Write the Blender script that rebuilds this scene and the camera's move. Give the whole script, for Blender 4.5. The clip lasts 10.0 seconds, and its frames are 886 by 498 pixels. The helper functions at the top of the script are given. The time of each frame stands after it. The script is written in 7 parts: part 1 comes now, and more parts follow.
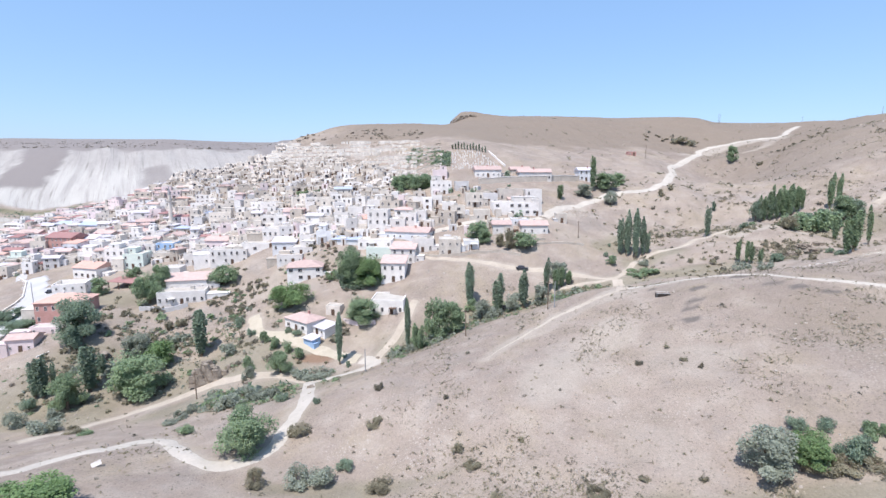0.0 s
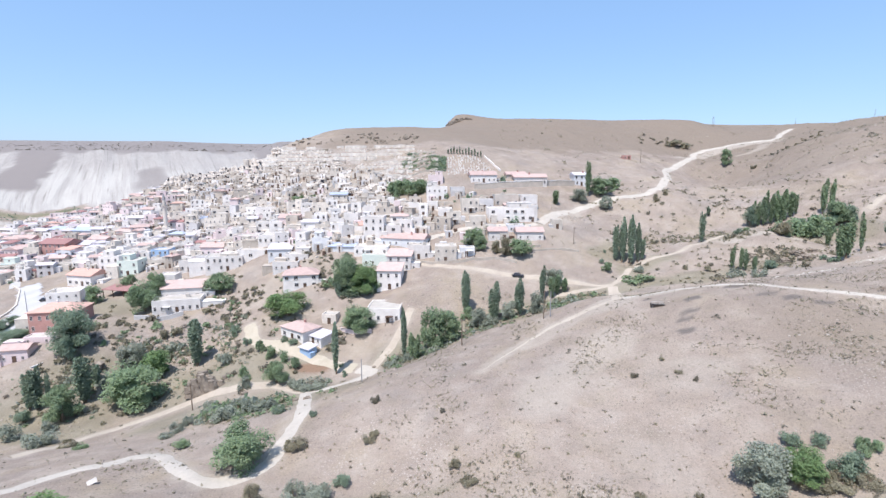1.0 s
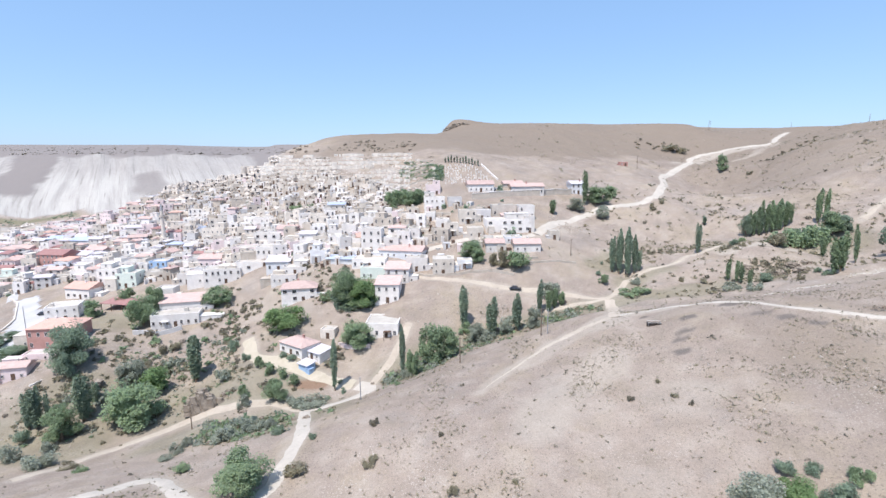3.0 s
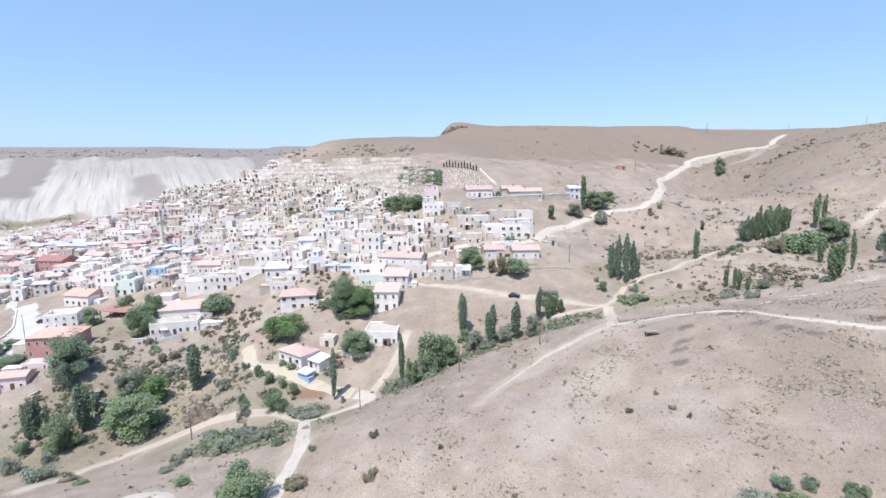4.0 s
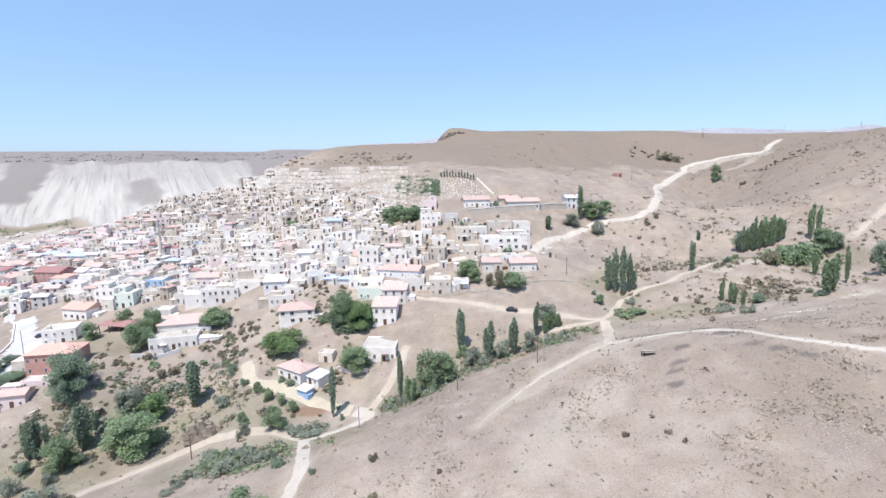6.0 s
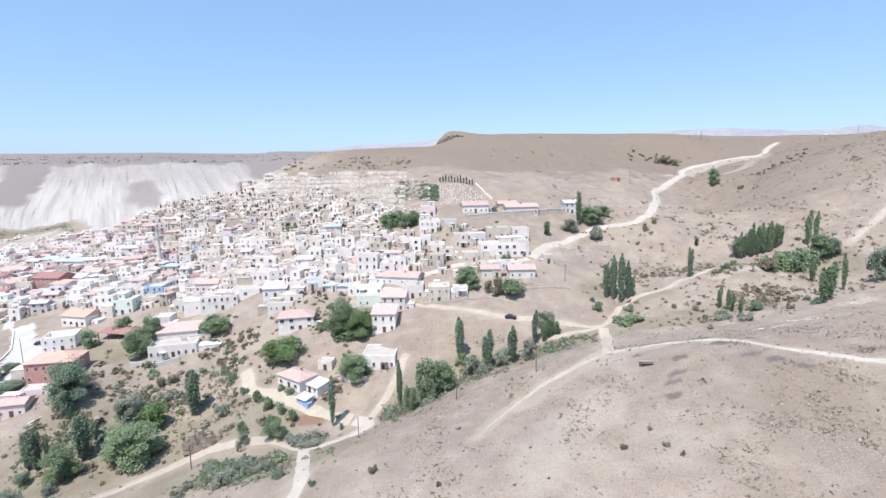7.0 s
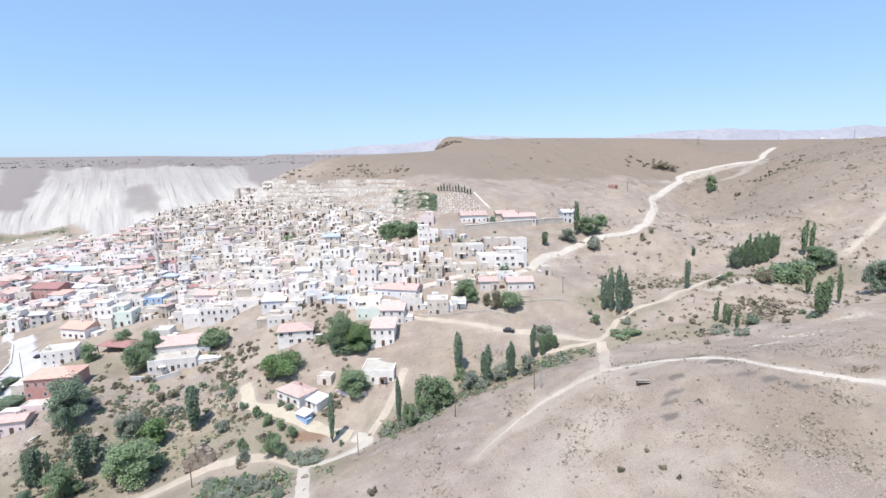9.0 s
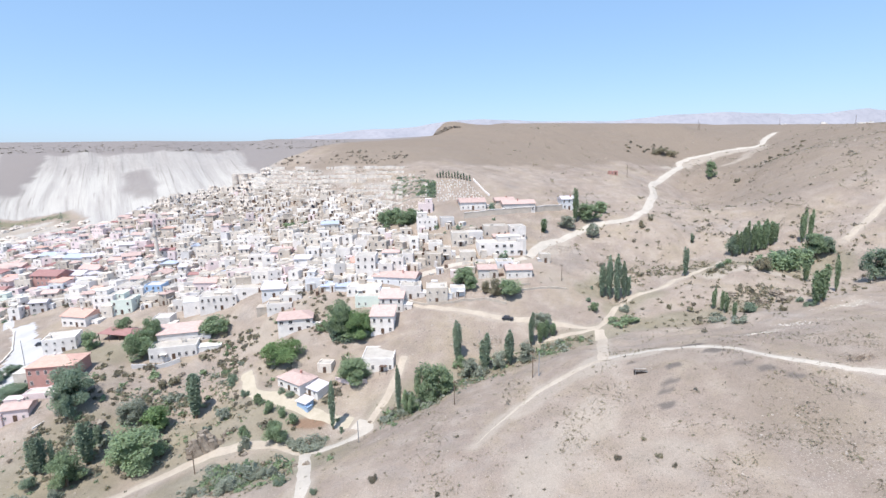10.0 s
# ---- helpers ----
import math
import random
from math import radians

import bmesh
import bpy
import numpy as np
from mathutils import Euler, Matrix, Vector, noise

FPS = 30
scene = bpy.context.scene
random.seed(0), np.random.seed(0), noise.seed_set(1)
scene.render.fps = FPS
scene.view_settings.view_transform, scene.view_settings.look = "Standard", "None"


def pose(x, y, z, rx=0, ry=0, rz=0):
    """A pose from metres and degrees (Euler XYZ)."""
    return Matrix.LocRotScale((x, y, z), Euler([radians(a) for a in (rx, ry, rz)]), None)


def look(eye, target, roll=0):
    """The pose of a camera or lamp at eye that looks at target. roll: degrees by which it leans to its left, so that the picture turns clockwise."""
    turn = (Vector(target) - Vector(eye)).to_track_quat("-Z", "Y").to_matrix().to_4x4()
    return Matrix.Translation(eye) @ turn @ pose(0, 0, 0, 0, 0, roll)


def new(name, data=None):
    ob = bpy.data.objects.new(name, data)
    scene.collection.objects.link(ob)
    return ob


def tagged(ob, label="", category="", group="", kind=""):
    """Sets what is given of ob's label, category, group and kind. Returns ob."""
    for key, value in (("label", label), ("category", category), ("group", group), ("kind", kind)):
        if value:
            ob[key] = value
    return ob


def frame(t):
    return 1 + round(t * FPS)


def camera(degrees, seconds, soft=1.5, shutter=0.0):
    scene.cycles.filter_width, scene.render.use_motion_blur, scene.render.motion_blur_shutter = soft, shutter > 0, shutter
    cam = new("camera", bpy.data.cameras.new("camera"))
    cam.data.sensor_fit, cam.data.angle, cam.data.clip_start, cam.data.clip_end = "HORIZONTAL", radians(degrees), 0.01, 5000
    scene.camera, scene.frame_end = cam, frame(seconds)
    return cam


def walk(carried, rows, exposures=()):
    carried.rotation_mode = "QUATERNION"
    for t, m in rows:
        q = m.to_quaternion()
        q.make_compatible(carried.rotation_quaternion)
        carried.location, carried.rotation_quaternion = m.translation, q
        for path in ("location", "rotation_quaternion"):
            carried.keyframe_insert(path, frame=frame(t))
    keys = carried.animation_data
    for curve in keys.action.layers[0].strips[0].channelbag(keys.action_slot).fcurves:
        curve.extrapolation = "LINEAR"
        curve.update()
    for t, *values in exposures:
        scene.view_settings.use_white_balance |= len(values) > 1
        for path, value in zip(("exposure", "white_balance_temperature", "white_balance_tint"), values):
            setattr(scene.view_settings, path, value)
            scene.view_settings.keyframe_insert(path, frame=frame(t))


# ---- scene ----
# The camera rises over a hillside opposite a village.
cam = camera(83.2, 10.0)
METRES, EYE, TILT, LEAN, TURN = 25.0, 70.0, -9.3, 0.0, 0.0
ROWS = [
    (0.0, 0.0, 0.0, 0.0, 0.0, 0.0, 0.0),
    (0.5, -0.0011, -0.0035, 0.0531, -0.36, -0.0, 0.11),
    (1.0, -0.0009, -0.0071, 0.1072, -0.47, 0.01, 0.2),
    (1.5, -0.001, -0.0126, 0.1579, -0.54, 0.03, 0.28),
    (2.0, 0.0002, -0.0212, 0.2062, -0.6, 0.01, 0.37),
    (2.5, 0.004, -0.0293, 0.2551, -0.64, 0.0, 0.44),
    (4.0, 0.0029, -0.0546, 0.4096, -0.86, 0.02, 0.7),
    (4.5, 0.0045, -0.0645, 0.462, -0.91, 0.04, 0.77),
    (5.0, 0.0042, -0.0743, 0.5154, -0.97, 0.03, 0.84),
    (5.5, 0.0052, -0.0834, 0.5668, -1.04, 0.03, 0.91),
    (7.0, 0.005, -0.1141, 0.727, -1.25, 0.08, 1.06),
    (7.5, 0.0051, -0.125, 0.7792, -1.3, 0.09, 1.11),
    (8.0, 0.0062, -0.1357, 0.8287, -1.35, 0.1, 1.15),
    (8.5, 0.0071, -0.1448, 0.8792, -1.39, 0.11, 1.19),
    (9.0, 0.0084, -0.1539, 0.9304, -1.43, 0.1, 1.22),
    (9.5, 0.0092, -0.1611, 0.969, -1.46, 0.08, 1.25),
    (9.6, 0.0094, -0.161, 0.974, -1.47, 0.05, 1.25),
    (9.7, 0.0096, -0.1602, 0.978, -1.49, -0.08, 1.26),
    (9.8, 0.0098, -0.159, 0.981, -1.5, -0.48, 1.27),
    (9.9, 0.01, -0.1575, 0.983, -1.52, -1.2, 1.28),
    (10.0, 0.0102, -0.1563, 0.9848, -1.53, -1.66, 1.28),
]
walk(cam, [(t, pose(0, 0, EYE, TILT, LEAN, TURN) @ pose(METRES * x, METRES * y, METRES * z, 90 + pitch, roll, yaw)) for t, x, y, z, yaw, pitch, roll in ROWS],
     exposures=((0.0, 0.3, 6430, 12), (2.0, 0.3, 6480, 11.3), (5.0, 0.31, 6560, 10.5), (10.0, 0.32, 6620, 9.5)))

# ---- light: a high summer sun from behind, clear sky ----
SUN_FROM = Vector((-0.25, -0.43, 1.0)).normalized()
world = bpy.data.worlds.new("sky")
scene.world = world
world.use_nodes = True
wn = world.node_tree.nodes
sky = wn.new("ShaderNodeTexSky")
sky.sky_type = "NISHITA"
sky.sun_disc = False
sky.sun_elevation = math.asin(SUN_FROM.z)
sky.sun_rotation = math.atan2(SUN_FROM.x, SUN_FROM.y)
sky.altitude = 1200
sky.air_density, sky.dust_density, sky.ozone_density = 1.0, 2.4, 0.8
wn["Background"].inputs["Strength"].default_value = 0.140
haze = wn.new("ShaderNodeMix")
haze.data_type = "RGBA"
haze.inputs[0].default_value = 0.48
haze.inputs[7].default_value = (2.15, 4.0, 7.0, 1)
world.node_tree.links.new(sky.outputs[0], haze.inputs[6])
world.node_tree.links.new(haze.outputs[2], wn["Background"].inputs["Color"])
sun = new("sun", bpy.data.lights.new("sun", "SUN"))
sun.data.energy, sun.data.angle, sun.data.color = 4.6, radians(0.53), (1.0, 0.955, 0.90)
sun.matrix_world = look(SUN_FROM * 300, (0, 0, 0))

# ---- relief: landforms as lines of x, y, z knots ----
NEAR_SPUR = [
    (45, 58, 28), (29, 66, 25.5), (55, 62, 31), (66, 75, 38), (47, 86, 34.7), (60, 95, 38.5), (71, 89, 39),
    (82, 101, 44), (95, 106, 44.5), (75, 121, 44), (52, 116, 39.6), (47, 125, 38.2), (37, 94, 32), (21, 92, 29.5),
    (2, 86, 25.5), (2, 79, 21.5), (-14, 101, 24), (-10, 110, 23), (-14, 89, 21.8), (-11, 78, 17), (-12, 122, 20.5),
    (6, 134, 24.5), (19, 138, 27.8), (40, 140, 34.5), (62, 141, 36), (85, 139, 40.5), (115, 125, 48),
]
GULLY = [
    (115, 168, 38), (95, 166, 36), (60, 175, 31.7), (66, 158, 33), (38, 160, 26.5), (15, 155, 22), (-5, 148, 18),
    (-22, 137, 13.7), (-38, 131, 11.3), (-54, 128, 10.6), (-70, 134, 6.5), (-86, 134, 3.3), (-114, 131, 3.2),
    (-160, 128, 0), (-53, 106, 12.7), (-66, 109, 11.4), (-41, 121, 12.5), (-56, 93, 15), (-58, 77, 20), (-73, 75, 20),
    (-25, 77, 17.5), (-105, 100, 9), (-30, 105, 18),
]
LOWER_VILLAGE = [
    (-35, 152, 15.5), (-48, 158, 18.5), (-18, 172, 26), (-18, 183, 29), (-52, 186, 27), (-72, 192, 24.4), (-82, 161, 7.2), (-73, 171, 15.5), (-108, 161, 14.2), (-100, 182, 17), (-111, 153, 11.6), (-123, 150, 13), (-71, 157, 11.2), (-102, 190, 21.5),
    (-134, 152, 11), (-138, 171, 16.5), (-190, 227, 19), (-135, 205, 20), (-95, 211, 27), (-152, 242, 26), (-125, 261, 31),
    (-62, 150, 13), (-70, 140, 9), (-219, 279, 22), (-218, 305, 26), (-296, 358, 25),
    (14, 182, 35.3), (-3, 170, 32), (42, 181, 38), (2, 190, 36), (-160, 160, 8),
]
UPPER_VILLAGE = [
    (38, 201, 44), (35, 217, 48.5), (25, 224, 52), (-11, 217, 46), (-33, 228, 48), (-48, 208, 40), (3, 241, 57), (24, 261, 64.5),
    (47, 267, 65), (-108, 281, 42), (-155, 286, 33), (-117, 289, 45), (-98, 308, 57), (-64, 282, 55), (-47, 296, 65),
    (-43, 318, 78), (-19, 271, 63), (-12, 298, 81), (16, 294, 80.5), (-73, 334, 82.5), (-103, 364, 86), (-85, 384, 94),
    (-158, 324, 49), (-178, 361, 58), (-188, 363, 61), (-164, 383, 70), (-143, 388, 71), (-129, 384, 75), (-250, 391, 40), (-271, 443, 44), (-70, 240, 44),
]
EAST_SLOPES = [
    (64, 243, 52), (110, 287, 63), (128, 283, 64.5), (116, 240, 55), (109, 219, 42.2), (122, 231, 46), (73, 193, 36.5), (164, 298, 56.3),
    (150, 216, 48), (162, 189, 44), (180, 201, 57), (124, 194, 48), (102, 182, 41), (134, 167, 42), (141, 155, 45.5), 
    (126, 340, 78), (78, 344, 80), (207, 410, 79), (249, 368, 83), (239, 329, 90), (239, 281, 88.5), (204, 447, 94),
    (225, 440, 91), (193, 388, 80), (204, 365, 74.5), (248, 505, 118.5), (284, 431, 95.2), (310, 452, 102), (252, 375, 87), (191, 350, 63), (199, 322, 62.6), (192, 262, 69.5), (198, 237, 65), (127, 172, 44), (119, 220, 44.2), (68, 202, 40.6), (53, 198, 42), (90, 205, 39.3), (79, 272, 62), (200, 240, 72), (170, 140, 52),
]
HILLTOPS = [
    (25, 519, 124), (7, 487, 112), (-40, 470, 106), (147, 620, 129), (282, 700, 127), (398, 700, 125), (407, 600, 119.5), (315, 400, 107),
    (310, 350, 105), (383, 439, 114), (420, 300, 112), (80, 430, 102), (-81, 400, 102), (-118, 373, 86), (-112, 383, 91), (-150, 500, 72), (-100, 500, 96), (-190, 480, 52), (-230, 460, 40), (345, 900, 136), (0, 900, 128),
    (0, 1500, 132), (300, 260, 100), (260, 160, 72), (-200, 1000, 120), (140, 500, 116),
]
PLATEAU = [
    (-938, 1080, 129.5), (-590, 1100, 131), (-356, 1130, 130), (-704, 947, 96), (-576, 968, 91), (-407, 1020, 95), (-610, 828, 27),
    (-678, 825, 34), (-415, 820, 55), (-250, 650, 26), (-330, 560, 13), (-300, 760, 36), (-200, 800, 60), (-390, 450, 16), (-440, 550, 12), (-620, 747, -5), (-502, 760, 10), (-417, 603, 15), (-950, 700, 8), (-1400, 1100, 130),
    (-1200, 800, 40), (-600, 500, -2), (-900, 500, 0), (-417, 1130, 109), (-300, 900, 85),
]
BEYOND = [
    (0, 0, 38), (-60, 20, 34), (60, 20, 40), (0, 40, 28), (60, 40, 31), (-60, 50, 26), (-150, 60, 14), (150, 60, 48), (0, -300, 50), (-300, 0, 6),
    (-300, 200, 4), (-400, 350, 4), (-800, 100, 4), (300, 50, 70), (600, 200, 120), (900, 700, 130), (-1400, 2200, 135), (0, 2500, 125),
    (1500, 2500, 130), (-1500, -900, 20), (1500, -900, 60), (2400, 1500, 130), (-3000, 1500, 130), (0, -1500, 50), (3500, 3000, 120),
    (-3500, 3500, 130), (0, 4500, 120),
]
KNOTS = np.array(NEAR_SPUR + GULLY + LOWER_VILLAGE + UPPER_VILLAGE + EAST_SLOPES + HILLTOPS + PLATEAU + BEYOND, float)


def spline(d):
    """Multiquadric of the distance, rounded over nine metres."""
    return np.sqrt(d * d + 81.0)


def relief_weights():
    p = KNOTS[:, :2]
    d = np.hypot(p[:, None, 0] - p[None, :, 0], p[:, None, 1] - p[None, :, 1])
    n = len(p)
    a = np.zeros((n + 1, n + 1))
    a[:n, :n] = spline(d) - np.eye(n) * 2.5
    a[:n, n] = a[n, :n] = 1
    return np.linalg.solve(a, np.append(KNOTS[:, 2], 0.0))


WEIGHTS = relief_weights()


def hashed(i, j, seed):
    h = np.sin(i * 127.1 + j * 311.7 + seed * 74.7) * 43758.5453
    return h - np.floor(h)


def grain(x, y, size, seed):
    """Smooth value noise from -1 to 1 with cells of that size."""
    u, v = x / size, y / size
    i, j = np.floor(u), np.floor(v)
    u, v = u - i, v - j
    u, v = u * u * (3 - 2 * u), v * v * (3 - 2 * v)
    a, b = hashed(i, j, seed), hashed(i + 1, j, seed)
    c, d = hashed(i, j + 1, seed), hashed(i + 1, j + 1, seed)
    return (a + (b - a) * u + (c - a) * v + (a - b - c + d) * u * v) * 2 - 1


def bump(x, lo, hi):
    t = np.clip((x - lo) / (hi - lo), 0, 1)
    return t * t * (3 - 2 * t)


def relief(x, y):
    """Ground height without the fine roughness."""
    x, y = np.asarray(x, float), np.asarray(y, float)
    z = np.full(x.shape, WEIGHTS[-1])
    for (kx, ky, _), w in zip(KNOTS, WEIGHTS):
        z = z + w * spline(np.hypot(x - kx, y - ky))
    return z


def rough(x, y):
    """Fine roughness: gullied scrub, and deep rills in the white cliff."""
    r = grain(x, y, 23, 1) * 0.7 + grain(x, y, 9, 2) * 0.35 + grain(x, y, 4, 3) * 0.2 + grain(x, y, 2.4, 4) * 0.1
    torn = bump(y, 140, 155) * (1 - bump(y, 300, 340)) * bump(x, 40, 75) * (1 - bump(x, 175, 200)) + bump(y, 132, 150) * (1 - bump(y, 185, 200)) * bump(-x, 50, 70) * (1 - bump(-x, 125, 140))
    torn = torn + 0.6 * bump(y, 330, 380) * (1 - bump(y, 480, 560)) * bump(x, 60, 120)
    r = r * (1 + 0.7 * torn) - torn * 1.3 * np.abs(grain(x + y * 0.5, y - x * 0.3, 12, 7)) + torn * 0.5
    near = 1 - bump(np.hypot(x, y - 100), 500, 900)
    far = bump(y, 380, 520) * (grain(x, y, 110, 5) * 4 + grain(x, y, 45, 6) * 2) * (1 - 0.7 * bump(y, 700, 900))
    return r * near + far * (1 - bump(y, 1800, 2600))


def axis(lo, hi, fine_lo, fine_hi, step, grow_low, grow_high):
    mid = list(np.arange(fine_lo, fine_hi + 0.01, step))
    a, s = fine_lo, step
    low = []
    while a > lo:
        s *= grow_low
        a -= s
        low.append(a)
    b, s, high = mid[-1], step, []
    while b < hi:
        s *= grow_high
        b += s
        high.append(b)
    return np.array(low[::-1] + mid + high)


GX = axis(-4600, 4600, -140, 150, 1.4, 1.014, 1.022)
GY = axis(-1600, 4800, 58, 200, 1.25, 1.04, 1.012)
MX, MY = np.meshgrid(GX, GY)
GZ = relief(MX, MY) + rough(MX, MY)


def level_off(z, cap, soft=2.5):
    """Rounds the land off under a height, as the hard cap rock of the plateau does."""
    return np.minimum(z, cap) - soft * np.log1p(np.exp(-np.abs(z - cap) / soft))


# flat cap rock: the western plateau, the saddle beside the rocky peak, the eastern heights
_west = np.interp(MX, (-1500, -900, -570, -330, -250, -190, -100, 0, 60, 140), (132.5, 132.5, 130.5, 130.5, 128, 125.5, 123.5, 123, 132, 170))
GZ = np.where(MY > 620, level_off(GZ, _west, 1.2), GZ)
_saddle = np.interp(MX, (-60, 1, 5, 9, 16, 25, 34), (108.8, 108.6, 110, 115, 119.5, 125.5, 160)) + np.maximum(MY - 500, 0) * 0.022
GZ = np.where((MY > 430) & (MY <= 760) & (MX < 34), level_off(GZ, _saddle, 0.8), GZ)
_east = 114.5 + np.clip(MY - 500, 0, 420) * 0.038 + np.maximum(0, 0.95 * MY - MX) * 0.02
GZ = np.where((MX > 100) & (MY > 420), level_off(GZ, np.minimum(_east, 135.5), 1.2), GZ)
_rim = bump(MX, 4, 20) * (1 - bump(MX, 16, 60)) * np.exp(-((MY - 508 - MX * 0.05) / 13) ** 2)
GZ = GZ + _rim * 4.5
# the white cliff: a fan of rills that spread from its top to its foot
DOWN = 1 - bump(GZ, 8, 106)
BEAR = MX / np.maximum(MY, 300)
FALL = (BEAR + 0.58) / (1 + 0.42 * DOWN)
FOOT = np.interp(MX, (-900, -640, -560, -500, -440), (765, 776, 798, 740, 600))
_edge = grain(BEAR * 900, GZ, 26, 27) * 0.012 + grain(BEAR * 900, GZ, 9, 28) * 0.006
_w = np.where((MY > 590) & (MX < -100), bump(MY - FOOT + grain(MX, MY, 40, 30) * 5, -6, 8) * (1 - bump(GZ + grain(FALL * 900, MY * 0.1, 22, 29) * 5, 103, 108)), 0) * (1 - bump(FALL + _edge, 0.208, 0.216))
_w = _w * (1 - bump(FALL + _edge, -0.158, -0.168) * bump(FALL + _edge, -0.248, -0.236) * (1 - bump(DOWN, 0.7, 0.85)))
GZ = GZ - _w * (np.abs(grain(FALL * 900, MY * 0.15, 42, 11)) * 5 + np.abs(grain(FALL * 900, MY * 0.2, 18, 12)) * 4 - 3)
# cut terraces in the tuff above the village
_t = bump(GZ, 62, 66) * (1 - bump(GZ, 84, 88)) * bump(-MX, 0, 25) * (1 - bump(-MX, 125, 165)) * (1 - bump(MY, 375, 395)) * bump(MY, 265, 295)
_q = GZ / 2.6 + grain(MX, MY, 30, 13) * 0.5
GZ = GZ + _t * 2.6 * (np.floor(_q) + bump(_q - np.floor(_q), 0.7, 1.0) - _q + 0.4)


def ground(x, y):
    """Height of the built sheet."""
    i = int(np.clip(np.searchsorted(GX, x) - 1, 0, len(GX) - 2))
    j = int(np.clip(np.searchsorted(GY, y) - 1, 0, len(GY) - 2))
    u, v = (x - GX[i]) / (GX[i + 1] - GX[i]), (y - GY[j]) / (GY[j + 1] - GY[j])
    return float(GZ[j, i] * (1 - u) * (1 - v) + GZ[j, i + 1] * u * (1 - v) + GZ[j + 1, i] * (1 - u) * v + GZ[j + 1, i + 1] * u * v)

# ---- materials ----
def hue(hex_or_rgb):
    return (*hex_or_rgb, 1.0)


def shader(name, rough_=0.9, spec=0.2):
    m = bpy.data.materials.new(name)
    m.use_nodes = True
    nt = m.node_tree
    b = nt.nodes["Principled BSDF"]
    b.inputs["Roughness"].default_value = rough_
    b.inputs["Specular IOR Level"].default_value = spec
    return m, nt, b


def node(nt, kind, **values):
    n = nt.nodes.new(kind)
    for k, v in values.items():
        n.inputs[k.replace("_", " ")].default_value = v
    return n


def noise_tex(nt, vec, scale, detail=4.0, rough_=0.6):
    n = node(nt, "ShaderNodeTexNoise", Scale=scale, Detail=detail, Roughness=rough_)
    nt.links.new(vec, n.inputs["Vector"])
    return n.outputs["Fac"]


def ramp(nt, fac, lo, hi):
    n = node(nt, "ShaderNodeMapRange", From_Min=lo, From_Max=hi)
    nt.links.new(fac, n.inputs["Value"])
    return n.outputs["Result"]


def mixed(nt, fac, a, b):
    """Mix two colours, each a tuple or a socket, by a socket or a number."""
    n = nt.nodes.new("ShaderNodeMix")
    n.data_type = "RGBA"
    for sock, v in ((n.inputs[0], fac), (n.inputs[6], a), (n.inputs[7], b)):
        if hasattr(v, "links"):
            nt.links.new(v, sock)
        elif isinstance(v, tuple):
            sock.default_value = hue(v)
        else:
            sock.default_value = v
    return n.outputs[2]


def times(nt, a, b):
    n = nt.nodes.new("ShaderNodeMath")
    n.operation = "MULTIPLY"
    for sock, v in ((n.inputs[0], a), (n.inputs[1], b)):
        if hasattr(v, "links"):
            nt.links.new(v, sock)
        else:
            sock.default_value = v
    return n.outputs[0]


def bumped(nt, b, fac, strength, distance):
    n = node(nt, "ShaderNodeBump", Strength=strength, Distance=distance)
    nt.links.new(fac, n.inputs["Height"])
    nt.links.new(n.outputs[0], b.inputs["Normal"])


def place_vec(nt):
    return nt.nodes.new("ShaderNodeNewGeometry").outputs["Position"]


def add_random(nt):
    """One random number for each thing, and for each loose piece of a joined one."""
    s, f = nt.nodes.new("ShaderNodeMath"), nt.nodes.new("ShaderNodeMath")
    s.operation, f.operation = "ADD", "FRACT"
    nt.links.new(nt.nodes.new("ShaderNodeObjectInfo").outputs["Random"], s.inputs[0])
    nt.links.new(nt.nodes.new("ShaderNodeNewGeometry").outputs["Random Per Island"], s.inputs[1])
    nt.links.new(s.outputs[0], f.inputs[0])
    return f.outputs[0]


def varied(name, base, other, scale=0.6, fine=6.0, rough_=0.9, spec=0.2, relief_=0.05, per_thing=0.0):
    """A surface of two tones at two scales, with fine relief; per_thing shifts the tone from one object to the next."""
    m, nt, b = shader(name, rough_, spec)
    p = place_vec(nt)
    big, small = noise_tex(nt, p, scale), noise_tex(nt, p, fine, 5.0, 0.7)
    c = mixed(nt, ramp(nt, big, 0.35, 0.68), base, other)
    c = mixed(nt, times(nt, ramp(nt, small, 0.45, 0.75), 0.45), c, tuple(v * 0.62 for v in other))
    if per_thing:
        r = add_random(nt)
        h = nt.nodes.new("ShaderNodeHueSaturation")
        v = ramp(nt, r, 0.0, 1.0)
        nt.nodes[-1].inputs["To Min"].default_value = 1 - per_thing
        nt.nodes[-1].inputs["To Max"].default_value = 1 + per_thing
        nt.links.new(v, h.inputs["Value"])
        nt.links.new(c, h.inputs["Color"])
        c = h.outputs[0]
    nt.links.new(c, b.inputs["Base Color"])
    bumped(nt, b, small, 0.6, relief_)
    return m


